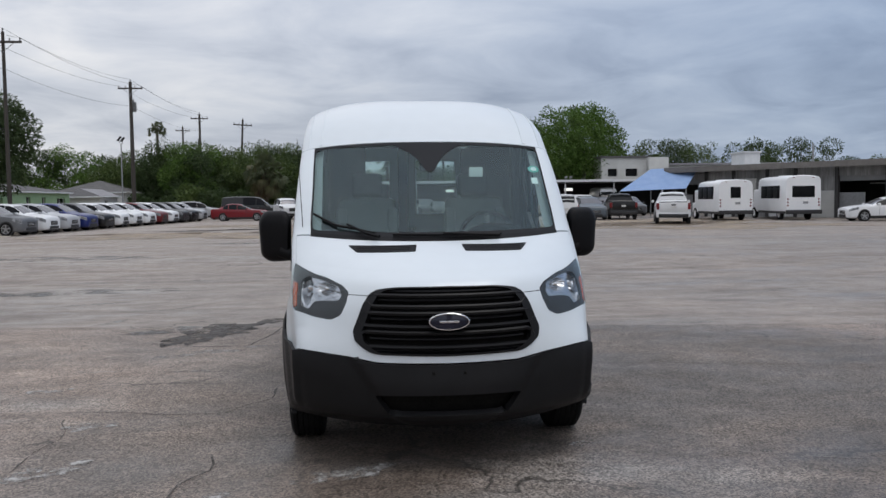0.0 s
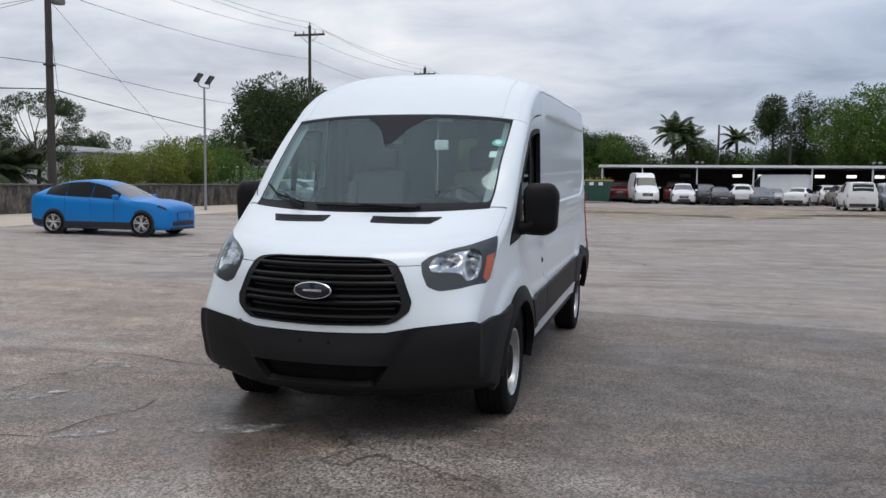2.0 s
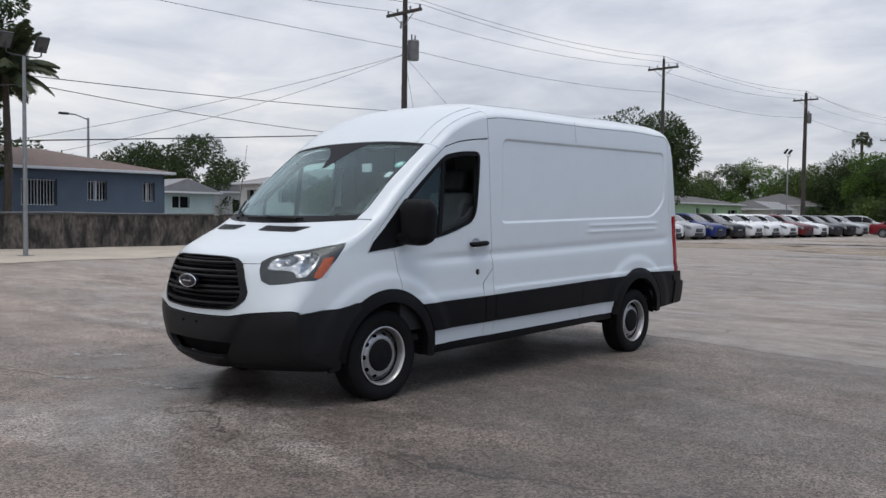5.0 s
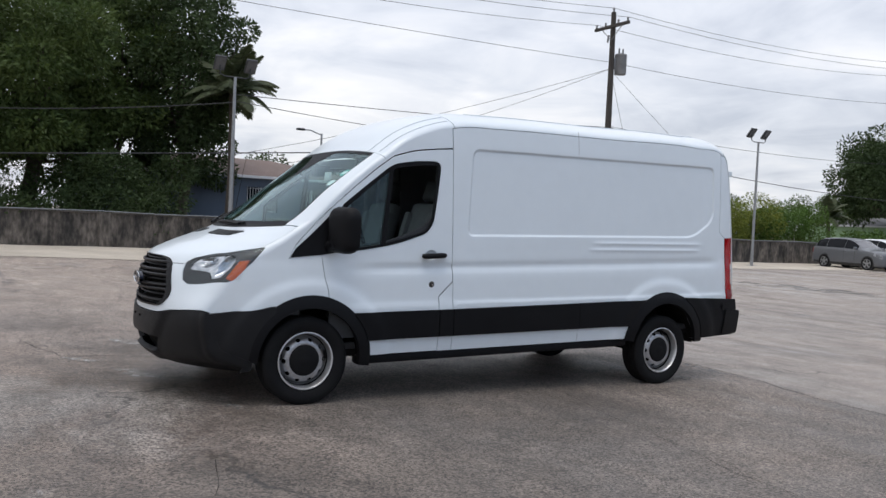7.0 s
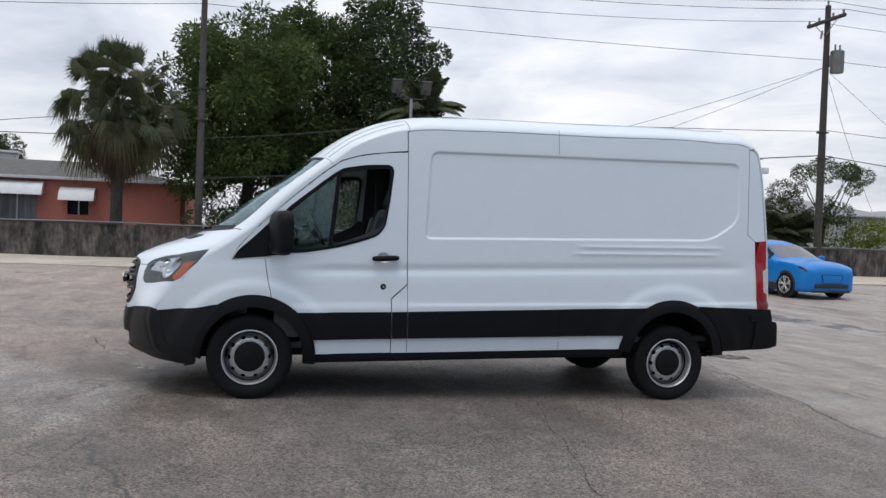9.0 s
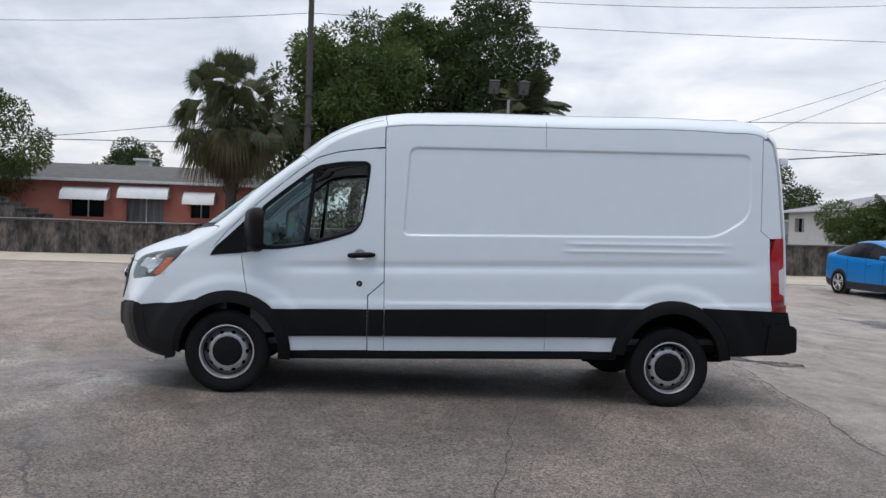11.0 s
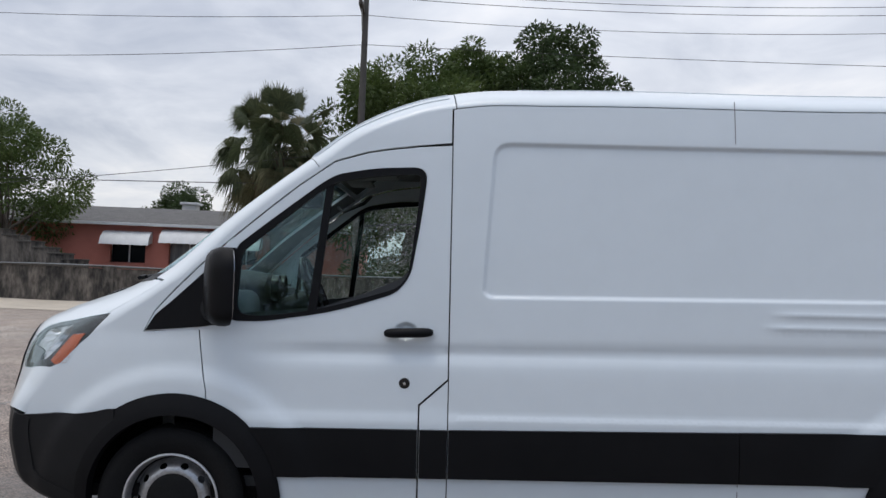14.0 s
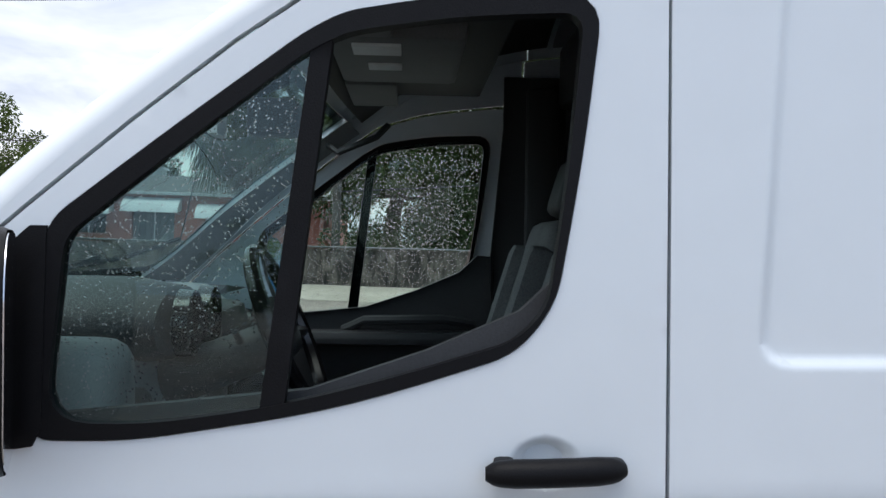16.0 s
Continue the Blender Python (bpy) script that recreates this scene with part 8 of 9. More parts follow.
def slab(u0, u1, o0, o1, z0, z1, bm=None):
    bm = bm or bmesh.new()
    vs = [bm.verts.new(wsm(u, o, z)) for z in (z0, z1) for u, o in ((u0, o0), (u1, o0), (u1, o1), (u0, o1))]
    for f in ((3, 2, 1, 0), (4, 5, 6, 7), (0, 1, 5, 4), (1, 2, 6, 5), (2, 3, 7, 6), (3, 0, 4, 7)):
        bm.faces.new([vs[k] for k in f])
    bmesh.ops.recalc_face_normals(bm, faces=bm.faces[:])
    return bm


LN = (Q - P).length
part("roof", slab(0, LN, -14, 1.3, 3.62, 3.85), GREYW, ws_t, smooth=0)
part("roof_edge", slab(0, LN, 1.3, 1.36, 3.50, 3.92), surface("brown_fascia", (0.13, 0.12, 0.11), 0.85, col2=(0.19, 0.175, 0.16), scale=2, fine=0.15), ws_t, smooth=0)
part("clerestory_wall", slab(0, LN, -0.3, -0.1, 2.9, 3.62), STREAKED, ws_t, smooth=0)
# near-black sheet stands in for the shade inside the open bays
part("unlit_depth_sheet", slab(0, LN, -6.2, -6.0, 0, 3.6), DARKIN, ws_t, smooth=0)
u = 0.0
k = 0
while u < LN - 3:
    kind_ = ("open", "panel", "wallp", "door", "panel", "open", "wallp")[k % 7]
    wd = (3.0, 2.4, 2.8, 2.2, 3.0, 3.4, 2.6)[k % 7]
    if kind_ == "panel":
        part("wall_panel", slab(u, u + wd, -0.3, -0.1, 0, 1.9), WHITEW, ws_t, smooth=0)
        part("upper_panel", slab(u, u + wd, -0.32, -0.14, 1.9, 2.9), STREAKED, ws_t, smooth=0)
    elif kind_ == "wallp":
        for v in range(3):
            part("wall_panel", slab(u + wd * v / 3 + 0.03, u + wd * (v + 1) / 3 - 0.03, -0.3, -0.1 - 0.02 * (v % 2), 0, 2.9), STREAKED if v != 1 else WHITEW, ws_t, smooth=0)
    elif kind_ == "open":
        part("roller_box", slab(u, u + wd, -0.6, -0.2, 2.55, 2.9), GREYW, ws_t, smooth=0)
        part("strip_lamp", slab(u + 0.5, u + wd - 0.6, -4.0, -3.9, 2.35, 2.42), AWN, ws_t, smooth=0)
        part("chain_gate", slab(u + 0.1, u + wd * 0.55, -0.25, -0.2, 0.05, 1.75), GALV, ws_t, smooth=0)
    elif kind_ == "door":
        part("sliding_door", slab(u, u + wd, -0.25, -0.05, 0.05, 2.1), AWN, ws_t, smooth=0)
        part("door_panel", slab(u, u + wd, -0.3, -0.1, 2.1, 2.9), STREAKED, ws_t, smooth=0)
    part("column", slab(u - 0.12, u + 0.12, -0.3, 0.02, 0, 3.6), surface("dark_column", (0.05, 0.05, 0.05), 0.8, fine=0.1) if k == 0 else bpy.data.materials["dark_column"], ws_t, smooth=0)
    u += wd
    k += 1
for uu in (12.0, 24.0, 31.0):
    part("roof_pipe", tube([wsm(uu, 0.6, 3.85), wsm(uu, 0.6, 5.2)], 0.06, 8), GALV, ws_t)
wt = thing("roof_block", "white rooftop block behind the workshop", "building")
part("block", box(36.9, 74.0, 0.0, 38.5, 77.0, 5.9, 0.03), AWN, wt)
part("parapet", box(36.8, 73.9, 5.85, 38.6, 77.1, 6.0, 0.02), AWN, wt)
ob = thing("two_storey_building", "grey-white two-storey block with a flat roof", "building")
wall_with_holes((24.0, 79.9), (29.0, 79.9), 0, 5.75, [(24.6, 25.4, 3.9, 4.6)] and [(0.7, 1.7, 3.8, 4.6), (2.6, 3.9, 3.8, 4.6)], WHITEW, ob)
part("body", box(24.0, 80.15, 0, 29.0, 88, 5.7), WHITEW, ob)
for a, b in ((24.7, 25.7), (26.6, 27.9)):
    part("window", box(a, 79.98, 3.8, b, 80.02, 4.6), CARGLASS, ob)
part("roof", box(23.8, 79.5, 5.72, 29.3, 88.2, 5.92, 0.02), ROOFG, ob)
part("stair_tower", box(28.9, 79.0, 0, 31.0, 83, 5.75, 0.03), WHITEW, ob)
part("long_wing", box(31.0, 82.0, 0, 60.0, 90.0, 5.0, 0.02), WHITEW, ob)
part("wing_roof", box(30.8, 81.6, 5.0, 60.2, 90.2, 5.2, 0.02), ROOFL, ob)
for i in range(9):
    part("wing_window", box(33 + 3.0 * i, 81.95, 3.6, 34.6 + 3.0 * i, 82.02, 4.5, 0.01), CARGLASS, ob)
# blue tarp canopy
tp = thing("blue_canopy", "sloping blue tarpaulin canopy on thin posts", "canopy")
tb = bmesh.new()
cor = [Vector(p) for p in ((19.0, 57.2, 2.05), (23.6, 55.4, 2.20), (26.3, 59.6, 3.95), (22.6, 60.4, 3.85))]
g = [[tb.verts.new(cor[0].lerp(cor[1], i / 8).lerp(cor[3].lerp(cor[2], i / 8), j / 8) - Vector((0, 0, 0.12 * math.sin(math.pi * i / 8) * math.sin(math.pi * j / 8)))) for j in range(9)] for i in range(9)]
for i in range(8):
    for j in range(8):
        tb.faces.new((g[i][j], g[i + 1][j], g[i + 1][j + 1], g[i][j + 1]))
solid(tb, 0.02)
part("tarpaulin", tb, TARP, tp)
for c in cor:
    part("post", tube([(c.x, c.y, 0), (c.x, c.y, c.z)], 0.05, 6), GALV, tp)

# ---- trees and shrubs ----


def leaf_mat(name, col, col2, gloss=0.6):
    m = surface(name, col, gloss, col2=col2, scale=0.7, mix=0.5, rand=0.24, island=True, spec=0.25)
    n, l = m.node_tree.nodes, m.node_tree.links
    p = n["Principled BSDF"]
    tr = n.new("ShaderNodeBsdfTranslucent")
    src = p.inputs["Base Color"].links[0].from_socket
    l.new(src, tr.inputs["Color"])
    mx = n.new("ShaderNodeMixShader")
    mx.inputs["Fac"].default_value = 0.30
    out = n["Material Output"]
    l.new(p.outputs[0], mx.inputs[1])
    l.new(tr.outputs[0], mx.inputs[2])
    l.new(mx.outputs[0], out.inputs["Surface"])
    return m


LEAF = leaf_mat("deep_green_leaves", (0.046, 0.078, 0.023), (0.098, 0.132, 0.036))
LEAFD = leaf_mat("dark_leaves", (0.028, 0.050, 0.020), (0.062, 0.090, 0.030))
LEAFB = leaf_mat("bright_leaves", (0.060, 0.125, 0.022), (0.095, 0.150, 0.030))
LEAFY = leaf_mat("yellow_green_leaves", (0.200, 0.215, 0.036), (0.105, 0.150, 0.030))
PALMG = leaf_mat("palm_green", (0.042, 0.060, 0.028), (0.090, 0.100, 0.050))
PALMO = leaf_mat("ageing_palm_leaves", (0.085, 0.090, 0.040), (0.125, 0.110, 0.060))
PALMD = leaf_mat("dry_palm_leaves", (0.125, 0.085, 0.052), (0.080, 0.058, 0.038), 0.8)
BARK = surface("grey_brown_bark", (0.095, 0.078, 0.062), 0.95, col2=(0.055, 0.046, 0.038), scale=5, mix=0.5, fine=0.3, fscale=25, bump=0.02, stretch=(1, 1, 0.3))


def leaves(name, centres, radii, count, size, mat, parent, seed, squash=0.8, narrow=0.42, droop=0.3, lean=(0, 0, 0)):
    """Many small pointed leaves in clumps."""
    rng = np.random.default_rng(seed)
    centres, radii = np.asarray(centres, float), np.asarray(radii, float)
    w = radii ** 2
    idx = rng.choice(len(centres), count, p=w / w.sum())
    d = rng.normal(size=(count, 3))
    d /= np.linalg.norm(d, axis=1)[:, None]
    r = radii[idx] * (0.45 + 0.62 * rng.random(count) ** 0.55)
    pos = centres[idx] + d * r[:, None] * np.array([1, 1, squash])
    out = d + rng.normal(scale=0.55, size=(count, 3)) + np.array([0, 0, -droop])
    out /= np.linalg.norm(out, axis=1)[:, None]
    sidev = np.cross(out, rng.normal(size=(count, 3)))
    sidev /= np.maximum(np.linalg.norm(sidev, axis=1), 1e-6)[:, None]
    nrm = np.cross(out, sidev)
    sz = size * (0.6 + 0.8 * rng.random(count))[:, None]
    a = pos
    b = pos + out * sz * 0.5 + sidev * sz * narrow * 0.5 + nrm * sz * 0.06
    c = pos + out * sz
    e = pos + out * sz * 0.5 - sidev * sz * narrow * 0.5 + nrm * sz * 0.06
    V = np.stack([a, b, c, e], 1).reshape(-1, 3)
    me = bpy.data.meshes.new(name)
    me.vertices.add(len(V))
    me.vertices.foreach_set("co", V.ravel())
    me.loops.add(len(V))
    me.loops.foreach_set("vertex_index", np.arange(len(V), dtype=np.int32))
    me.polygons.add(count)
    me.polygons.foreach_set("loop_start", np.arange(0, 4 * count, 4, dtype=np.int32))
    me.polygons.foreach_set("loop_total", np.full(count, 4, dtype=np.int32))
    me.materials.append(mat)
    me.update(calc_edges=True)
    ob = new(name, me)
    ob.parent = parent
    return ob


def tree(x, y, h, spread, seed, label, mat=None, clumps=26, count=6000, size=0.3, trunk=0.22, low=0.25, name="broadleaf_tree", shape=None, clump_r=None, squash=0.8, narrow=0.42, sy=1.0):
    """A broadleaf tree: tapered trunk, limbs that reach into the clumps of its crown, and leaves."""
    rng = random.Random(seed)
    t = thing(name, label, "tree", "", pose(x, y, gz(x, y)))
    tips = []
    for k in range(clumps):
        for _ in range(50):
            a, b = rng.uniform(-1, 1), rng.uniform(-1, 1)
            c = rng.random()
            lim = math.sqrt(max(0, 1 - (2 * abs(c - 0.42) / 1.16) ** 2)) if shape is None else shape(c)
            if a * a + b * b < lim * lim and (a * a + b * b > (lim * 0.45) ** 2 or rng.random() < 0.35):
                break
        tips.append(Vector((a * spread, b * spread * sy, h * (low + (1 - low) * c * 0.93))))
    tb = bmesh.new()
    fork = h * (low * 0.75 + 0.08)
    tube([(0, 0, -0.2), (0.06 * h * 0.1, 0, fork * 0.5), (0, 0.02 * h, fork), (0.02 * h, 0, fork + h * 0.14)], [trunk * 1.25, trunk, trunk * 0.85, trunk * 0.5], 10, tb)
    for i, p in enumerate(tips[:18]):
        s = Vector((0, 0, fork + (h * 0.12) * (i % 3) / 2))
        mid = s.lerp(p, 0.5) + Vector((rng.uniform(-0.3, 0.3), rng.uniform(-0.3, 0.3), -0.05 * h * rng.random()))
        tube([s, mid, p], [trunk * 0.45, trunk * 0.26, trunk * 0.07], 6, tb)
    part("trunk", tb, BARK, t)
    cr = clump_r or spread * 0.33
    leaves("crown", tips, [cr * rng.uniform(0.45, 1.4) for _ in tips], count, size, mat or LEAF, t, seed, squash, narrow)
    return t


def shrub(x, y, w, h, seed, label, mat=None, count=1500, size=0.22, depth=None, name="shrub"):
    rng = random.Random(seed)
    t = thing(name, label, "shrub", "", pose(x, y, gz(x, y)))
    n = max(5, int(w * 3))
    d = depth or min(w, 1.6)
    cs = [(rng.uniform(-d, d) * 0.5, rng.uniform(-w, w) * 0.5, h * rng.uniform(0.25, 0.85)) for _ in range(n)]
    leaves("foliage", cs, [h * rng.uniform(0.22, 0.36) for _ in cs], count, size, mat or LEAF, t, seed)
    tb = bmesh.new()
    for c in cs[:10]:
        tube([(c[0] * 0.6, c[1] * 0.8, -0.05), c], [0.04, 0.012], 5, tb)
    part("stems", tb, BARK, t)
    return t


def fan_palm(x, y, h, seed, label, size=1.15, skirt=True):
    """A cabbage palm: stout trunk, round head of fan leaves, skirt of dry ones."""
    rng = random.Random(seed)
    t = thing("fan_palm", label, "palm tree", "", pose(x, y, gz(x, y)))
    part("trunk", tube([(0, 0, -0.2), (0.05, 0, h * 0.5), (0, 0, h)], [0.24, 0.21, 0.24], 12), BARK, t)

    def fan(name, el, az, stem, span, mat, droop):
        bm = bmesh.new()
        d = Vector((math.cos(az) * math.cos(el), math.sin(az) * math.cos(el), math.sin(el)))
        s = Vector((-math.sin(az), math.cos(az), 0))
        s = Matrix.Rotation(rng.uniform(-1.4, 1.4), 3, d) @ s
        droop *= 1 - 0.75 * max(0, math.sin(el))
        base = Vector((0, 0, h + rng.uniform(-0.35, 0.25))) + d * 0.12
        hub = base + d * stem + Vector((0, 0, -droop * 0.15))
        tube([base, base + d * stem * 0.5, hub], [0.022, 0.016, 0.012], 4, bm)
        up_ = d.cross(s) * -1
        nb = 34
        for k in range(nb):
            a = radians(-98 + 196 * k / (nb - 1))
            w = (d * math.cos(a) + s * math.sin(a)).normalized()
            ln = span * (1 - 0.25 * abs(a) / 2) * rng.uniform(0.9, 1.08)
            q = s.cross(w) if abs(math.sin(a)) < 0.2 else w.cross(up_)
            q = w.cross(up_).normalized() * 0.019 * size
            p0, p1, p2 = hub, hub + w * ln * 0.55 + up_ * 0.03 + Vector((0, 0, -droop * ln * 0.10)), hub + w * ln * 0.96 + Vector((rng.uniform(-0.05, 0.05), rng.uniform(-0.05, 0.05), -droop * ln * 0.85))
            v = [bm.verts.new(c) for c in (p0, p1 + q, p2, p1 - q)]
            bm.faces.new(v)
        return part(name, bm, mat, t, smooth=0)

    # stiff young leaves on top, distinct heads on long stalks all round, shorter leaves between them
    for n, lo, hi, s0, s1, w0, w1, sag in ((9, 52, 86, 0.95, 1.25, 0.52, 0.66, 0.2), (18, 18, 52, 0.95, 1.30, 0.50, 0.66, 0.6), (26, -20, 20, 0.95, 1.40, 0.50, 0.68, 1.0), (34, -25, 60, 0.30, 0.75, 0.50, 0.66, 0.8)):
        for k in range(n):
            fan("frond", radians(rng.uniform(lo, hi)), k * 2.399 + rng.uniform(-0.3, 0.3), size * rng.uniform(s0, s1), size * rng.uniform(w0, w1), PALMO if k % 5 == 4 else PALMG, sag)
    if skirt:
        # old leaves bend down: still green above, dry below, narrowing to the trunk
        for k in range(18):
            el = radians(rng.uniform(-50, -22))
            fan("frond", el, k * 2.399 + rng.uniform(-0.2, 0.2), size * rng.uniform(0.75, 1.05), size * rng.uniform(0.65, 0.85), PALMO, 1.1)
        for k in range(52):
            el = radians(rng.uniform(-84, -56))
            fan("dry_frond", el, k * 2.399 + rng.uniform(-0.2, 0.2), size * rng.uniform(0.35, 0.95), size * rng.uniform(0.5, 0.7), PALMD, 1.2)
        for k in range(46):
            z, a = h * (0.42 + 0.55 * k / 46), k * 2.399
            c, d = math.cos(a), math.sin(a)
            part("leaf_boot", tube([(c * 0.20, d * 0.20, z), (c * 0.33, d * 0.33, z + 0.22)], [0.055, 0.03], 4), BARK, t)
    return t


def feather_palm(x, y, h, seed, label, ln=2.6, count=16, mat=None, trunk=0.14, name="coconut_palm", pairs=32):
    """A palm with arching feather leaves."""
    rng = random.Random(seed)
    t = thing(name, label, "palm tree", "", pose(x, y, gz(x, y)))
    part("trunk", tube([(0, 0, -0.2), (0.12, 0.05, h * 0.5), (0, 0, h)], [trunk * 1.3, trunk, trunk * 0.8], 10), BARK, t)
    for k in range(count):
        bm = bmesh.new()
        az = k * 2.399 + rng.uniform(-0.25, 0.25)
        el = radians(rng.uniform(5, 78))
        l = ln * rng.uniform(0.85, 1.1)
        pts = []
        p, d = Vector((0, 0, h)), Vector((math.cos(az) * math.cos(el), math.sin(az) * math.cos(el), math.sin(el)))
        for i in range(11):
            pts.append(p.copy())
            p += d * l / 10
            d = (d + Vector((0, 0, -0.155))).normalized()
        tube(pts, [0.03 - 0.0025 * i for i in range(11)], 4, bm)
        s = Vector((-math.sin(az), math.cos(az), 0))
        for i in range(pairs):
            f = 0.12 + 0.88 * i / pairs
            j = min(9, int(f * 10))
            q = pts[j].lerp(pts[j + 1], f * 10 - j)
            dr = (pts[j + 1] - pts[j]).normalized()
            ll = l * 0.26 * math.sin(math.pi * min(1, 0.15 + 0.8 * f)) + 0.05
            for sg in (1, -1):
                w = (s * sg + dr * 0.55 + Vector((0, 0, -0.45 - 0.25 * rng.random()))).normalized()
                e = dr * 0.042
                v = [bm.verts.new(c) for c in (q - e, q + e, q + w * ll * 0.6 + e * 0.7, q + w * ll, q + w * ll * 0.6 - e)]
                bm.faces.new(v)
        part("frond", bm, mat or PALMG, t, smooth=0)
    return t


# beyond the wall, from the south on
tree(-28.0, -15.7, 8.1, 3.3, 3, "dense green tree leaning over the boundary wall", LEAF, 46, 30000, 0.15, 0.16, 0.14, clump_r=0.78)
shrub(-25.6, -17.5, 5.0, 2.2, 4, "tangled flowering shrub behind the boundary wall", LEAF, 2500, 0.14)
fan_palm(-25.8, -4.6, 5.75, 11, "cabbage palm with a skirt of dry fronds", 1.44)
tree(-29.0, 0.1, 11.3, 3.5, 21, "large dense mango tree behind the boundary wall", LEAF, 92, 58000, 0.21, 0.30, 0.28, name="mango_tree", clump_r=0.95, squash=0.8, narrow=0.36)
tree(-30.5, 6.3, 13.4, 2.8, 22, "tall leafy tree beside the mango tree", LEAFD, 70, 40000, 0.20, 0.24, 0.22, clump_r=0.82, squash=0.8)
tree(-31.5, 3.4, 13.0, 2.8, 29, "taller tree filling in behind the mango tree", LEAF, 76, 36000, 0.20, 0.20, 0.16, clump_r=0.80)
feather_palm(-26.8, 7.3, 6.3, 23, "slender palm behind the floodlight mast", 2.2, 24, pairs=40)
shrub(-27.2, 2.2, 6.0, 3.4, 30, "tall dark shrubs under the mango tree", LEAFD, 15000, 0.15)
shrub(-25.3, 1.5, 7.0, 2.0, 24, "dark shrubs at the foot of the mango tree", LEAFD, 9000, 0.13)
tree(-47.0, -14.5, 6.2, 2.5, 25, "round dark tree behind the pink house", LEAFD, 60, 46000, 0.17, 0.2, 0.25, clump_r=0.95)
tree(-46.0, -7.0, 5.2, 2.4, 26, "low tree behind the pink house roof", LEAF, 14, 3000, 0.26, 0.2, 0.3)
tree(-52.5, 28.8, 6.8, 5.2, 27, "spreading dark tree behind the cottages", LEAFD, 44, 24000, 0.24, 0.2, 0.22, clump_r=1.05, sy=1.1)
tree(-52.0, 18.0, 5.6, 3.4, 28, "dark tree behind the blue house", LEAFD, 20, 4500, 0.3, 0.2, 0.25)
feather_palm(-27.4, 24.4, 1.7, 31, "clump of arching areca palm fronds", 2.3, 34, name="areca_palm", trunk=0.05, pairs=22)
feather_palm(-27.3, 25.9, 1.5, 32, "clump of arching areca palm fronds", 2.2, 34, name="areca_palm", trunk=0.05, pairs=22)
shrub(-28.0, 23.8, 3.4, 3.1, 33, "dense dark green shrubs behind the boundary wall", LEAF, 22000, 0.11)
tree(-27.0, 27.5, 6.0, 2.1, 34, "sparse open tree beside the utility pole", LEAFD, 24, 15000, 0.10, 0.10, 0.35, clump_r=0.50)
shrub(-25.7, 30.5, 6.5, 2.7, 35, "yellow-green shrubs behind the boundary wall", LEAFY, 16000, 0.12)
shrub(-25.9, 36.0, 6.0, 3.7, 36, "mixed green hedge behind the boundary wall", LEAFY, 18000, 0.13)
shrub(-26.3, 41.5, 6.5, 3.7, 37, "leafy hedge beside the parked cars", LEAFB, 20000, 0.14)
tree(-49.5, 60.0, 6.4, 3.2, 38, "low spreading tree behind the bungalows", LEAFD, 40, 22000, 0.17, 0.2, 0.3, clump_r=0.9)
tree(-29.3, 57.8, 9.6, 4.0, 41, "big dense tree with a broad dark crown", LEAFD, 70, 40000, 0.26, 0.4, 0.36, clump_r=1.25)
tree(-46.0, 90.0, 9.0, 3.6, 42, "slimmer tree beside the big tree", LEAF, 24, 6500, 0.3, 0.25, 0.2)
feather_palm(-27.5, 47.5, 3.0, 43, "young palm among the hedge plants", 1.6, 12)
shrub(-26.0, 50.5, 5.0, 2.2, 44, "bright green bush behind parked cars", LEAFB, 2600, 0.24)
# stepped garden stair beside the pink house
gs = thing("garden_stair", "stepped dark stone garden stair with pale treads", "stairs", m=pose(-25.7, -14.9, gz(-25.7, -14.9)))
for k in range(6):
    part("step", box(-0.5, 0.55 * k, -0.1, 0.5, 0.55 * k + 0.56, 2.45 - 0.2 * k, 0.02), CONC, gs)
    part("tread", box(-0.54, 0.55 * k - 0.01, 2.45 - 0.2 * k, 0.54, 0.55 * k + 0.58, 2.50 - 0.2 * k, 0.012), COPING, gs)
# wood at the far end of the lot
random.seed(77)
far = []
for i in range(26):
    x = -62 + 3.3 * i
    hgt = 7.5 + 0.9 * math.sin(i * 1.3) + random.uniform(-0.5, 0.7) + (1.0 if 12 <= i <= 18 else 0.5)
    back = 11.0 if -45 < x < -27 else 0.0
    hgt -= 2.0 if x > -5 else 0.0
    tree(x + random.uniform(-1, 1), 97 + back + random.uniform(-4, 5), hgt + 0.08 * back, 3.7 + random.uniform(-0.5, 0.9), 100 + i, "dense dark tree in the far wood", (LEAF, LEAFD, LEAFB, LEAFD, LEAF)[i % 5], 58, 21000, 0.25, 0.25, 0.0, clump_r=1.2)
for i in range(7):
    tree(-25.5 + 3.2 * i, 103 + random.uniform(-1, 2), 9.2 + 0.7 * math.sin(i * 1.9), 4.6, 300 + i, "tall dense tree in the far wood", (LEAFD, LEAF)[i % 2], 80, 30000, 0.25, 0.25, 0.0, clump_r=1.35)
for i in range(14):
    x = 16 + 4.8 * i
    tree(x + random.uniform(-1, 1), 112 + random.uniform(-4, 6), (10.4 if 39 <= x <= 66 else 7.6) + random.uniform(-0.8, 0.8), 4.4, 140 + i, "dense dark tree in the far wood", (LEAFD, LEAF)[i % 2], 44, 12000, 0.30, 0.25, 0.02, clump_r=1.3)
for i in range(7, 16):
    shrub(-46 + 2.9 * i, 89.5 + random.uniform(-1, 1.5), 3.2, 2.6 + random.uniform(-0.4, 0.9), 170 + i, "green undergrowth before the far wood", (LEAF, LEAFD, LEAFD)[i % 3], 4200, 0.30, depth=2.0)
fan_palm(-11.5, 86.5, 4.7, 191, "bushy palm before the far wood", 1.35, skirt=True)
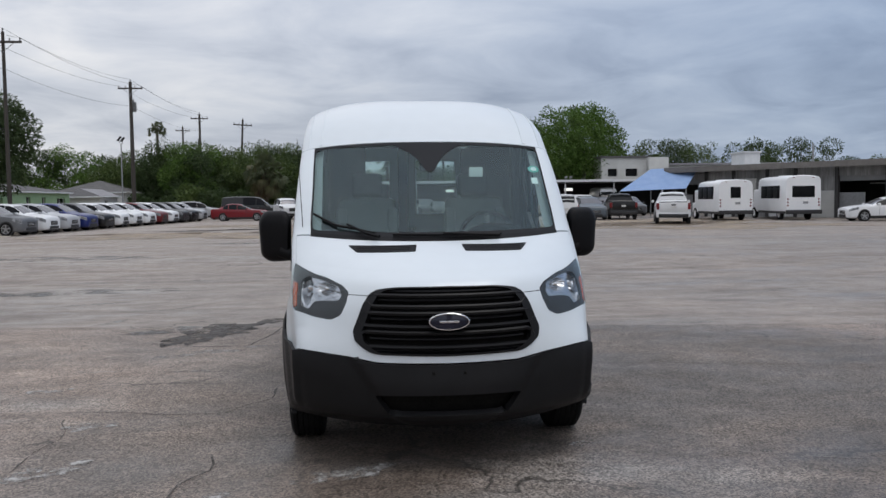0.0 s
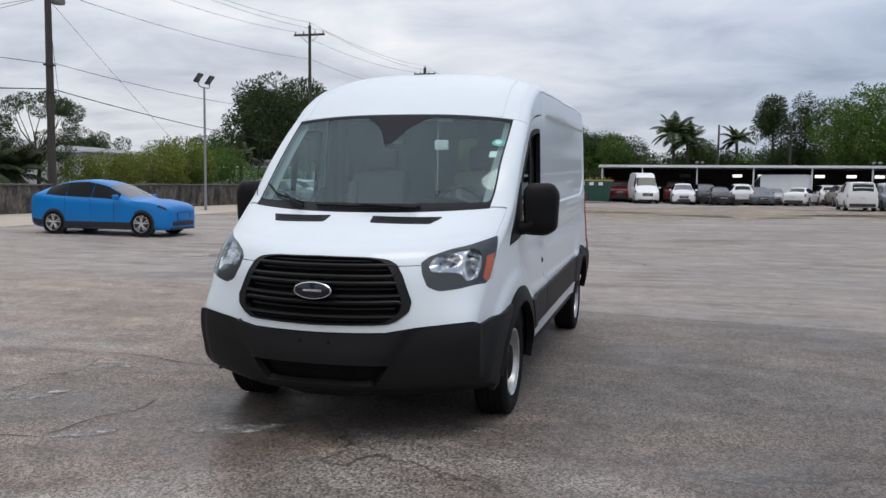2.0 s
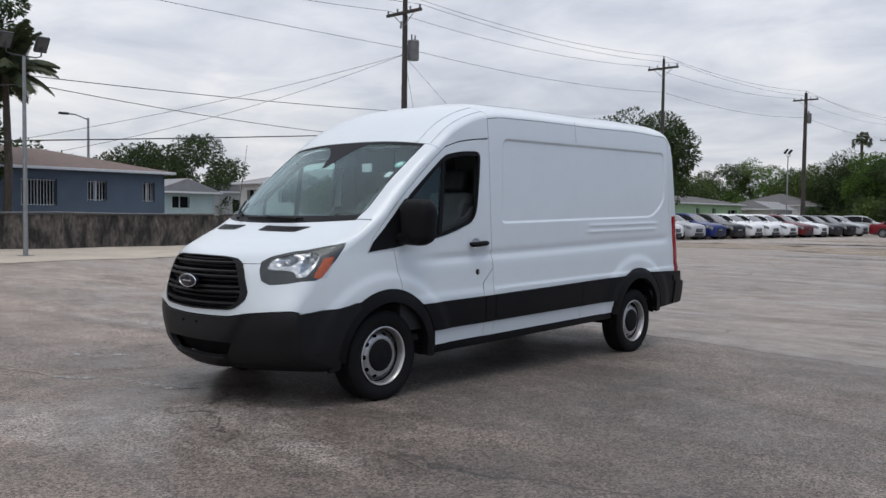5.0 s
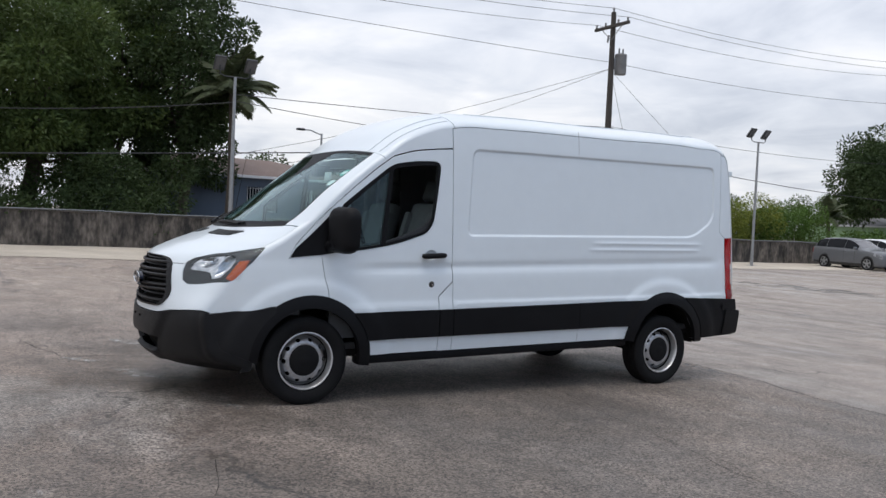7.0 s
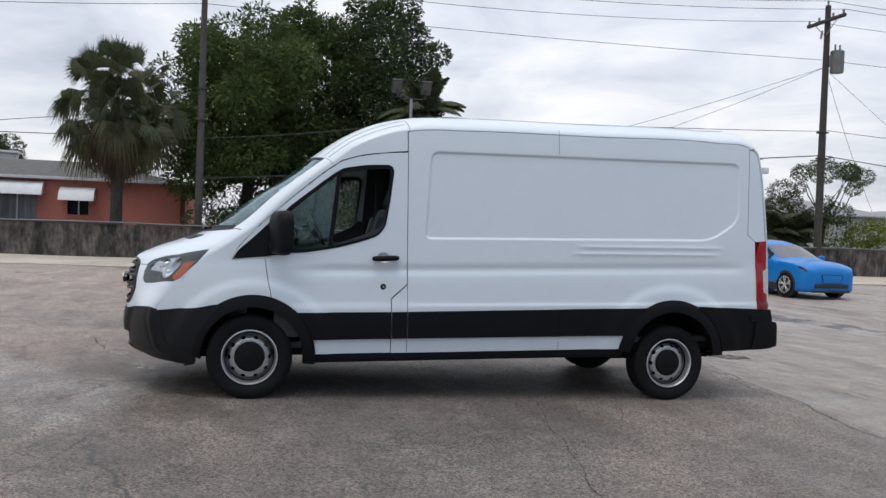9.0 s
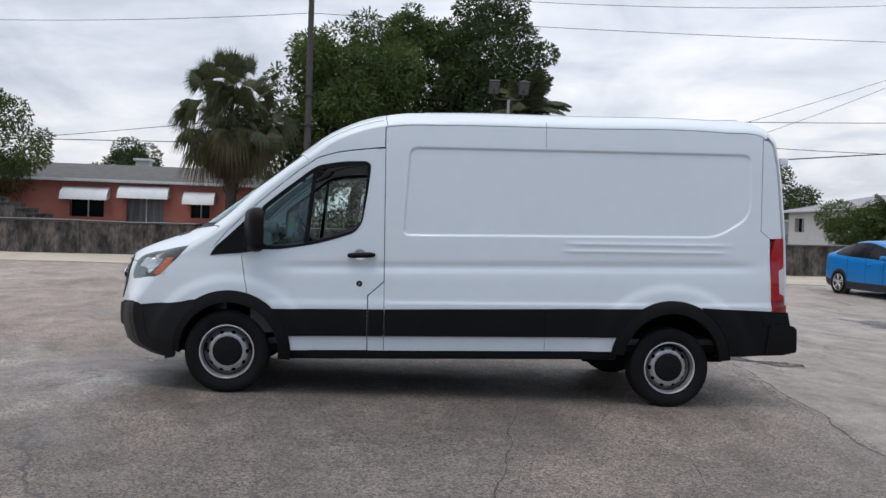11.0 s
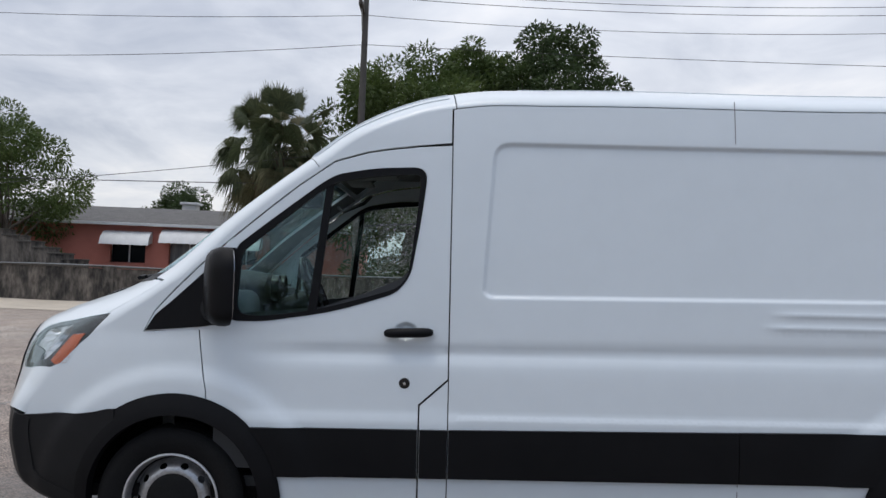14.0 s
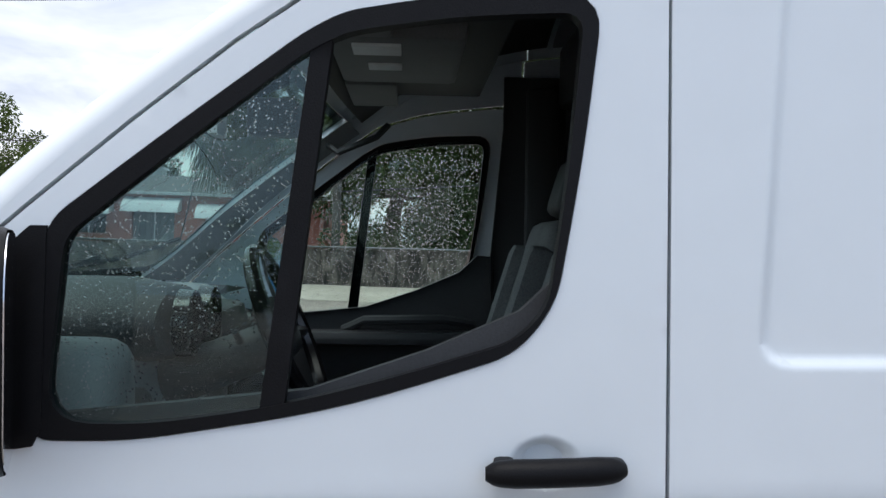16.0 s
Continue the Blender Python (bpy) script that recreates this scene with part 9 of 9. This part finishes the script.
tree(22.4, 88.0, 12.6, 7.2, 201, "broad round tree behind the carport", LEAFB, 120, 60000, 0.26, 0.4, 0.10, clump_r=1.4)
feather_palm(1.9, 95.0, 7.4, 203, "tall coconut palm behind the carport", 3.2, 24, LEAFD, 0.2)
feather_palm(3.5, 96.0, 6.4, 204, "tall coconut palm behind the carport", 3.2, 24, LEAFD, 0.2)
feather_palm(9.2, 100.0, 6.9, 205, "coconut palm beyond the carport roof", 2.4, 20, LEAFD, 0.2)
fan_palm(-38.3, 150.0, 14.8, 206, "tall palm standing above the far wood", 0.9, False)


def pine(x, y, h, r, seed, label):
    rng = random.Random(seed)
    t = thing("pine_tree", label, "tree", "", pose(x, y, gz(x, y)))
    part("trunk", tube([(0, 0, -0.2), (0.1, 0, h * 0.5), (0, 0, h)], [0.24, 0.15, 0.03], 8), BARK, t)
    cs = [(rng.uniform(-r, r) * (1.15 - c), rng.uniform(-r, r) * (1.15 - c), h * (0.35 + 0.66 * c)) for c in [rng.random() for _ in range(30)]]
    leaves("crown", cs, [r * rng.uniform(0.28, 0.5) for _ in cs], 9000, 0.36, LEAFD, t, seed, 1.1, 0.2)
    return t


pine(12.3, 92.0, 10.4, 2.3, 211, "dark ragged pine behind the carport")
pine(15.6, 92.5, 10.6, 2.5, 212, "dark ragged pine behind the carport")
pine(23.8, 90.0, 12.3, 1.2, 213, "tall thin pine above the round tree")
bare = thing("bare_tree", "leafless tree with thin forked branches", "tree", m=pose(18.6, 91.0, 0))
bb = bmesh.new()
rb = random.Random(9)
tube([(0, 0, 0), (0.1, 0, 7.5), (0.2, 0, 9.5)], [0.2, 0.12, 0.07], 7, bb)
for k in range(12):
    z = rb.uniform(7.0, 9.5)
    a = rb.uniform(-1, 1)
    tube([(0.1, 0, z), (a * 1.2, 0.2, z + 1.0), (a * 2.0, rb.uniform(-0.3, 0.3), z + rb.uniform(1.2, 2.2))], [0.06, 0.04, 0.015], 5, bb)
part("trunk", bb, BARK, bare)
# far distance on the open sides, south and east of the lot
for i in range(12):
    a = radians(-150 + 14 * i)
    tree(70 * math.cos(a) + 8, 62 * math.sin(a) - 2, 7.5 + random.uniform(-1, 2), 4.6, 240 + i, "broad green tree at the edge of the lot", LEAF, 18, 1500, 0.7, 0.3, 0.05, clump_r=1.9)
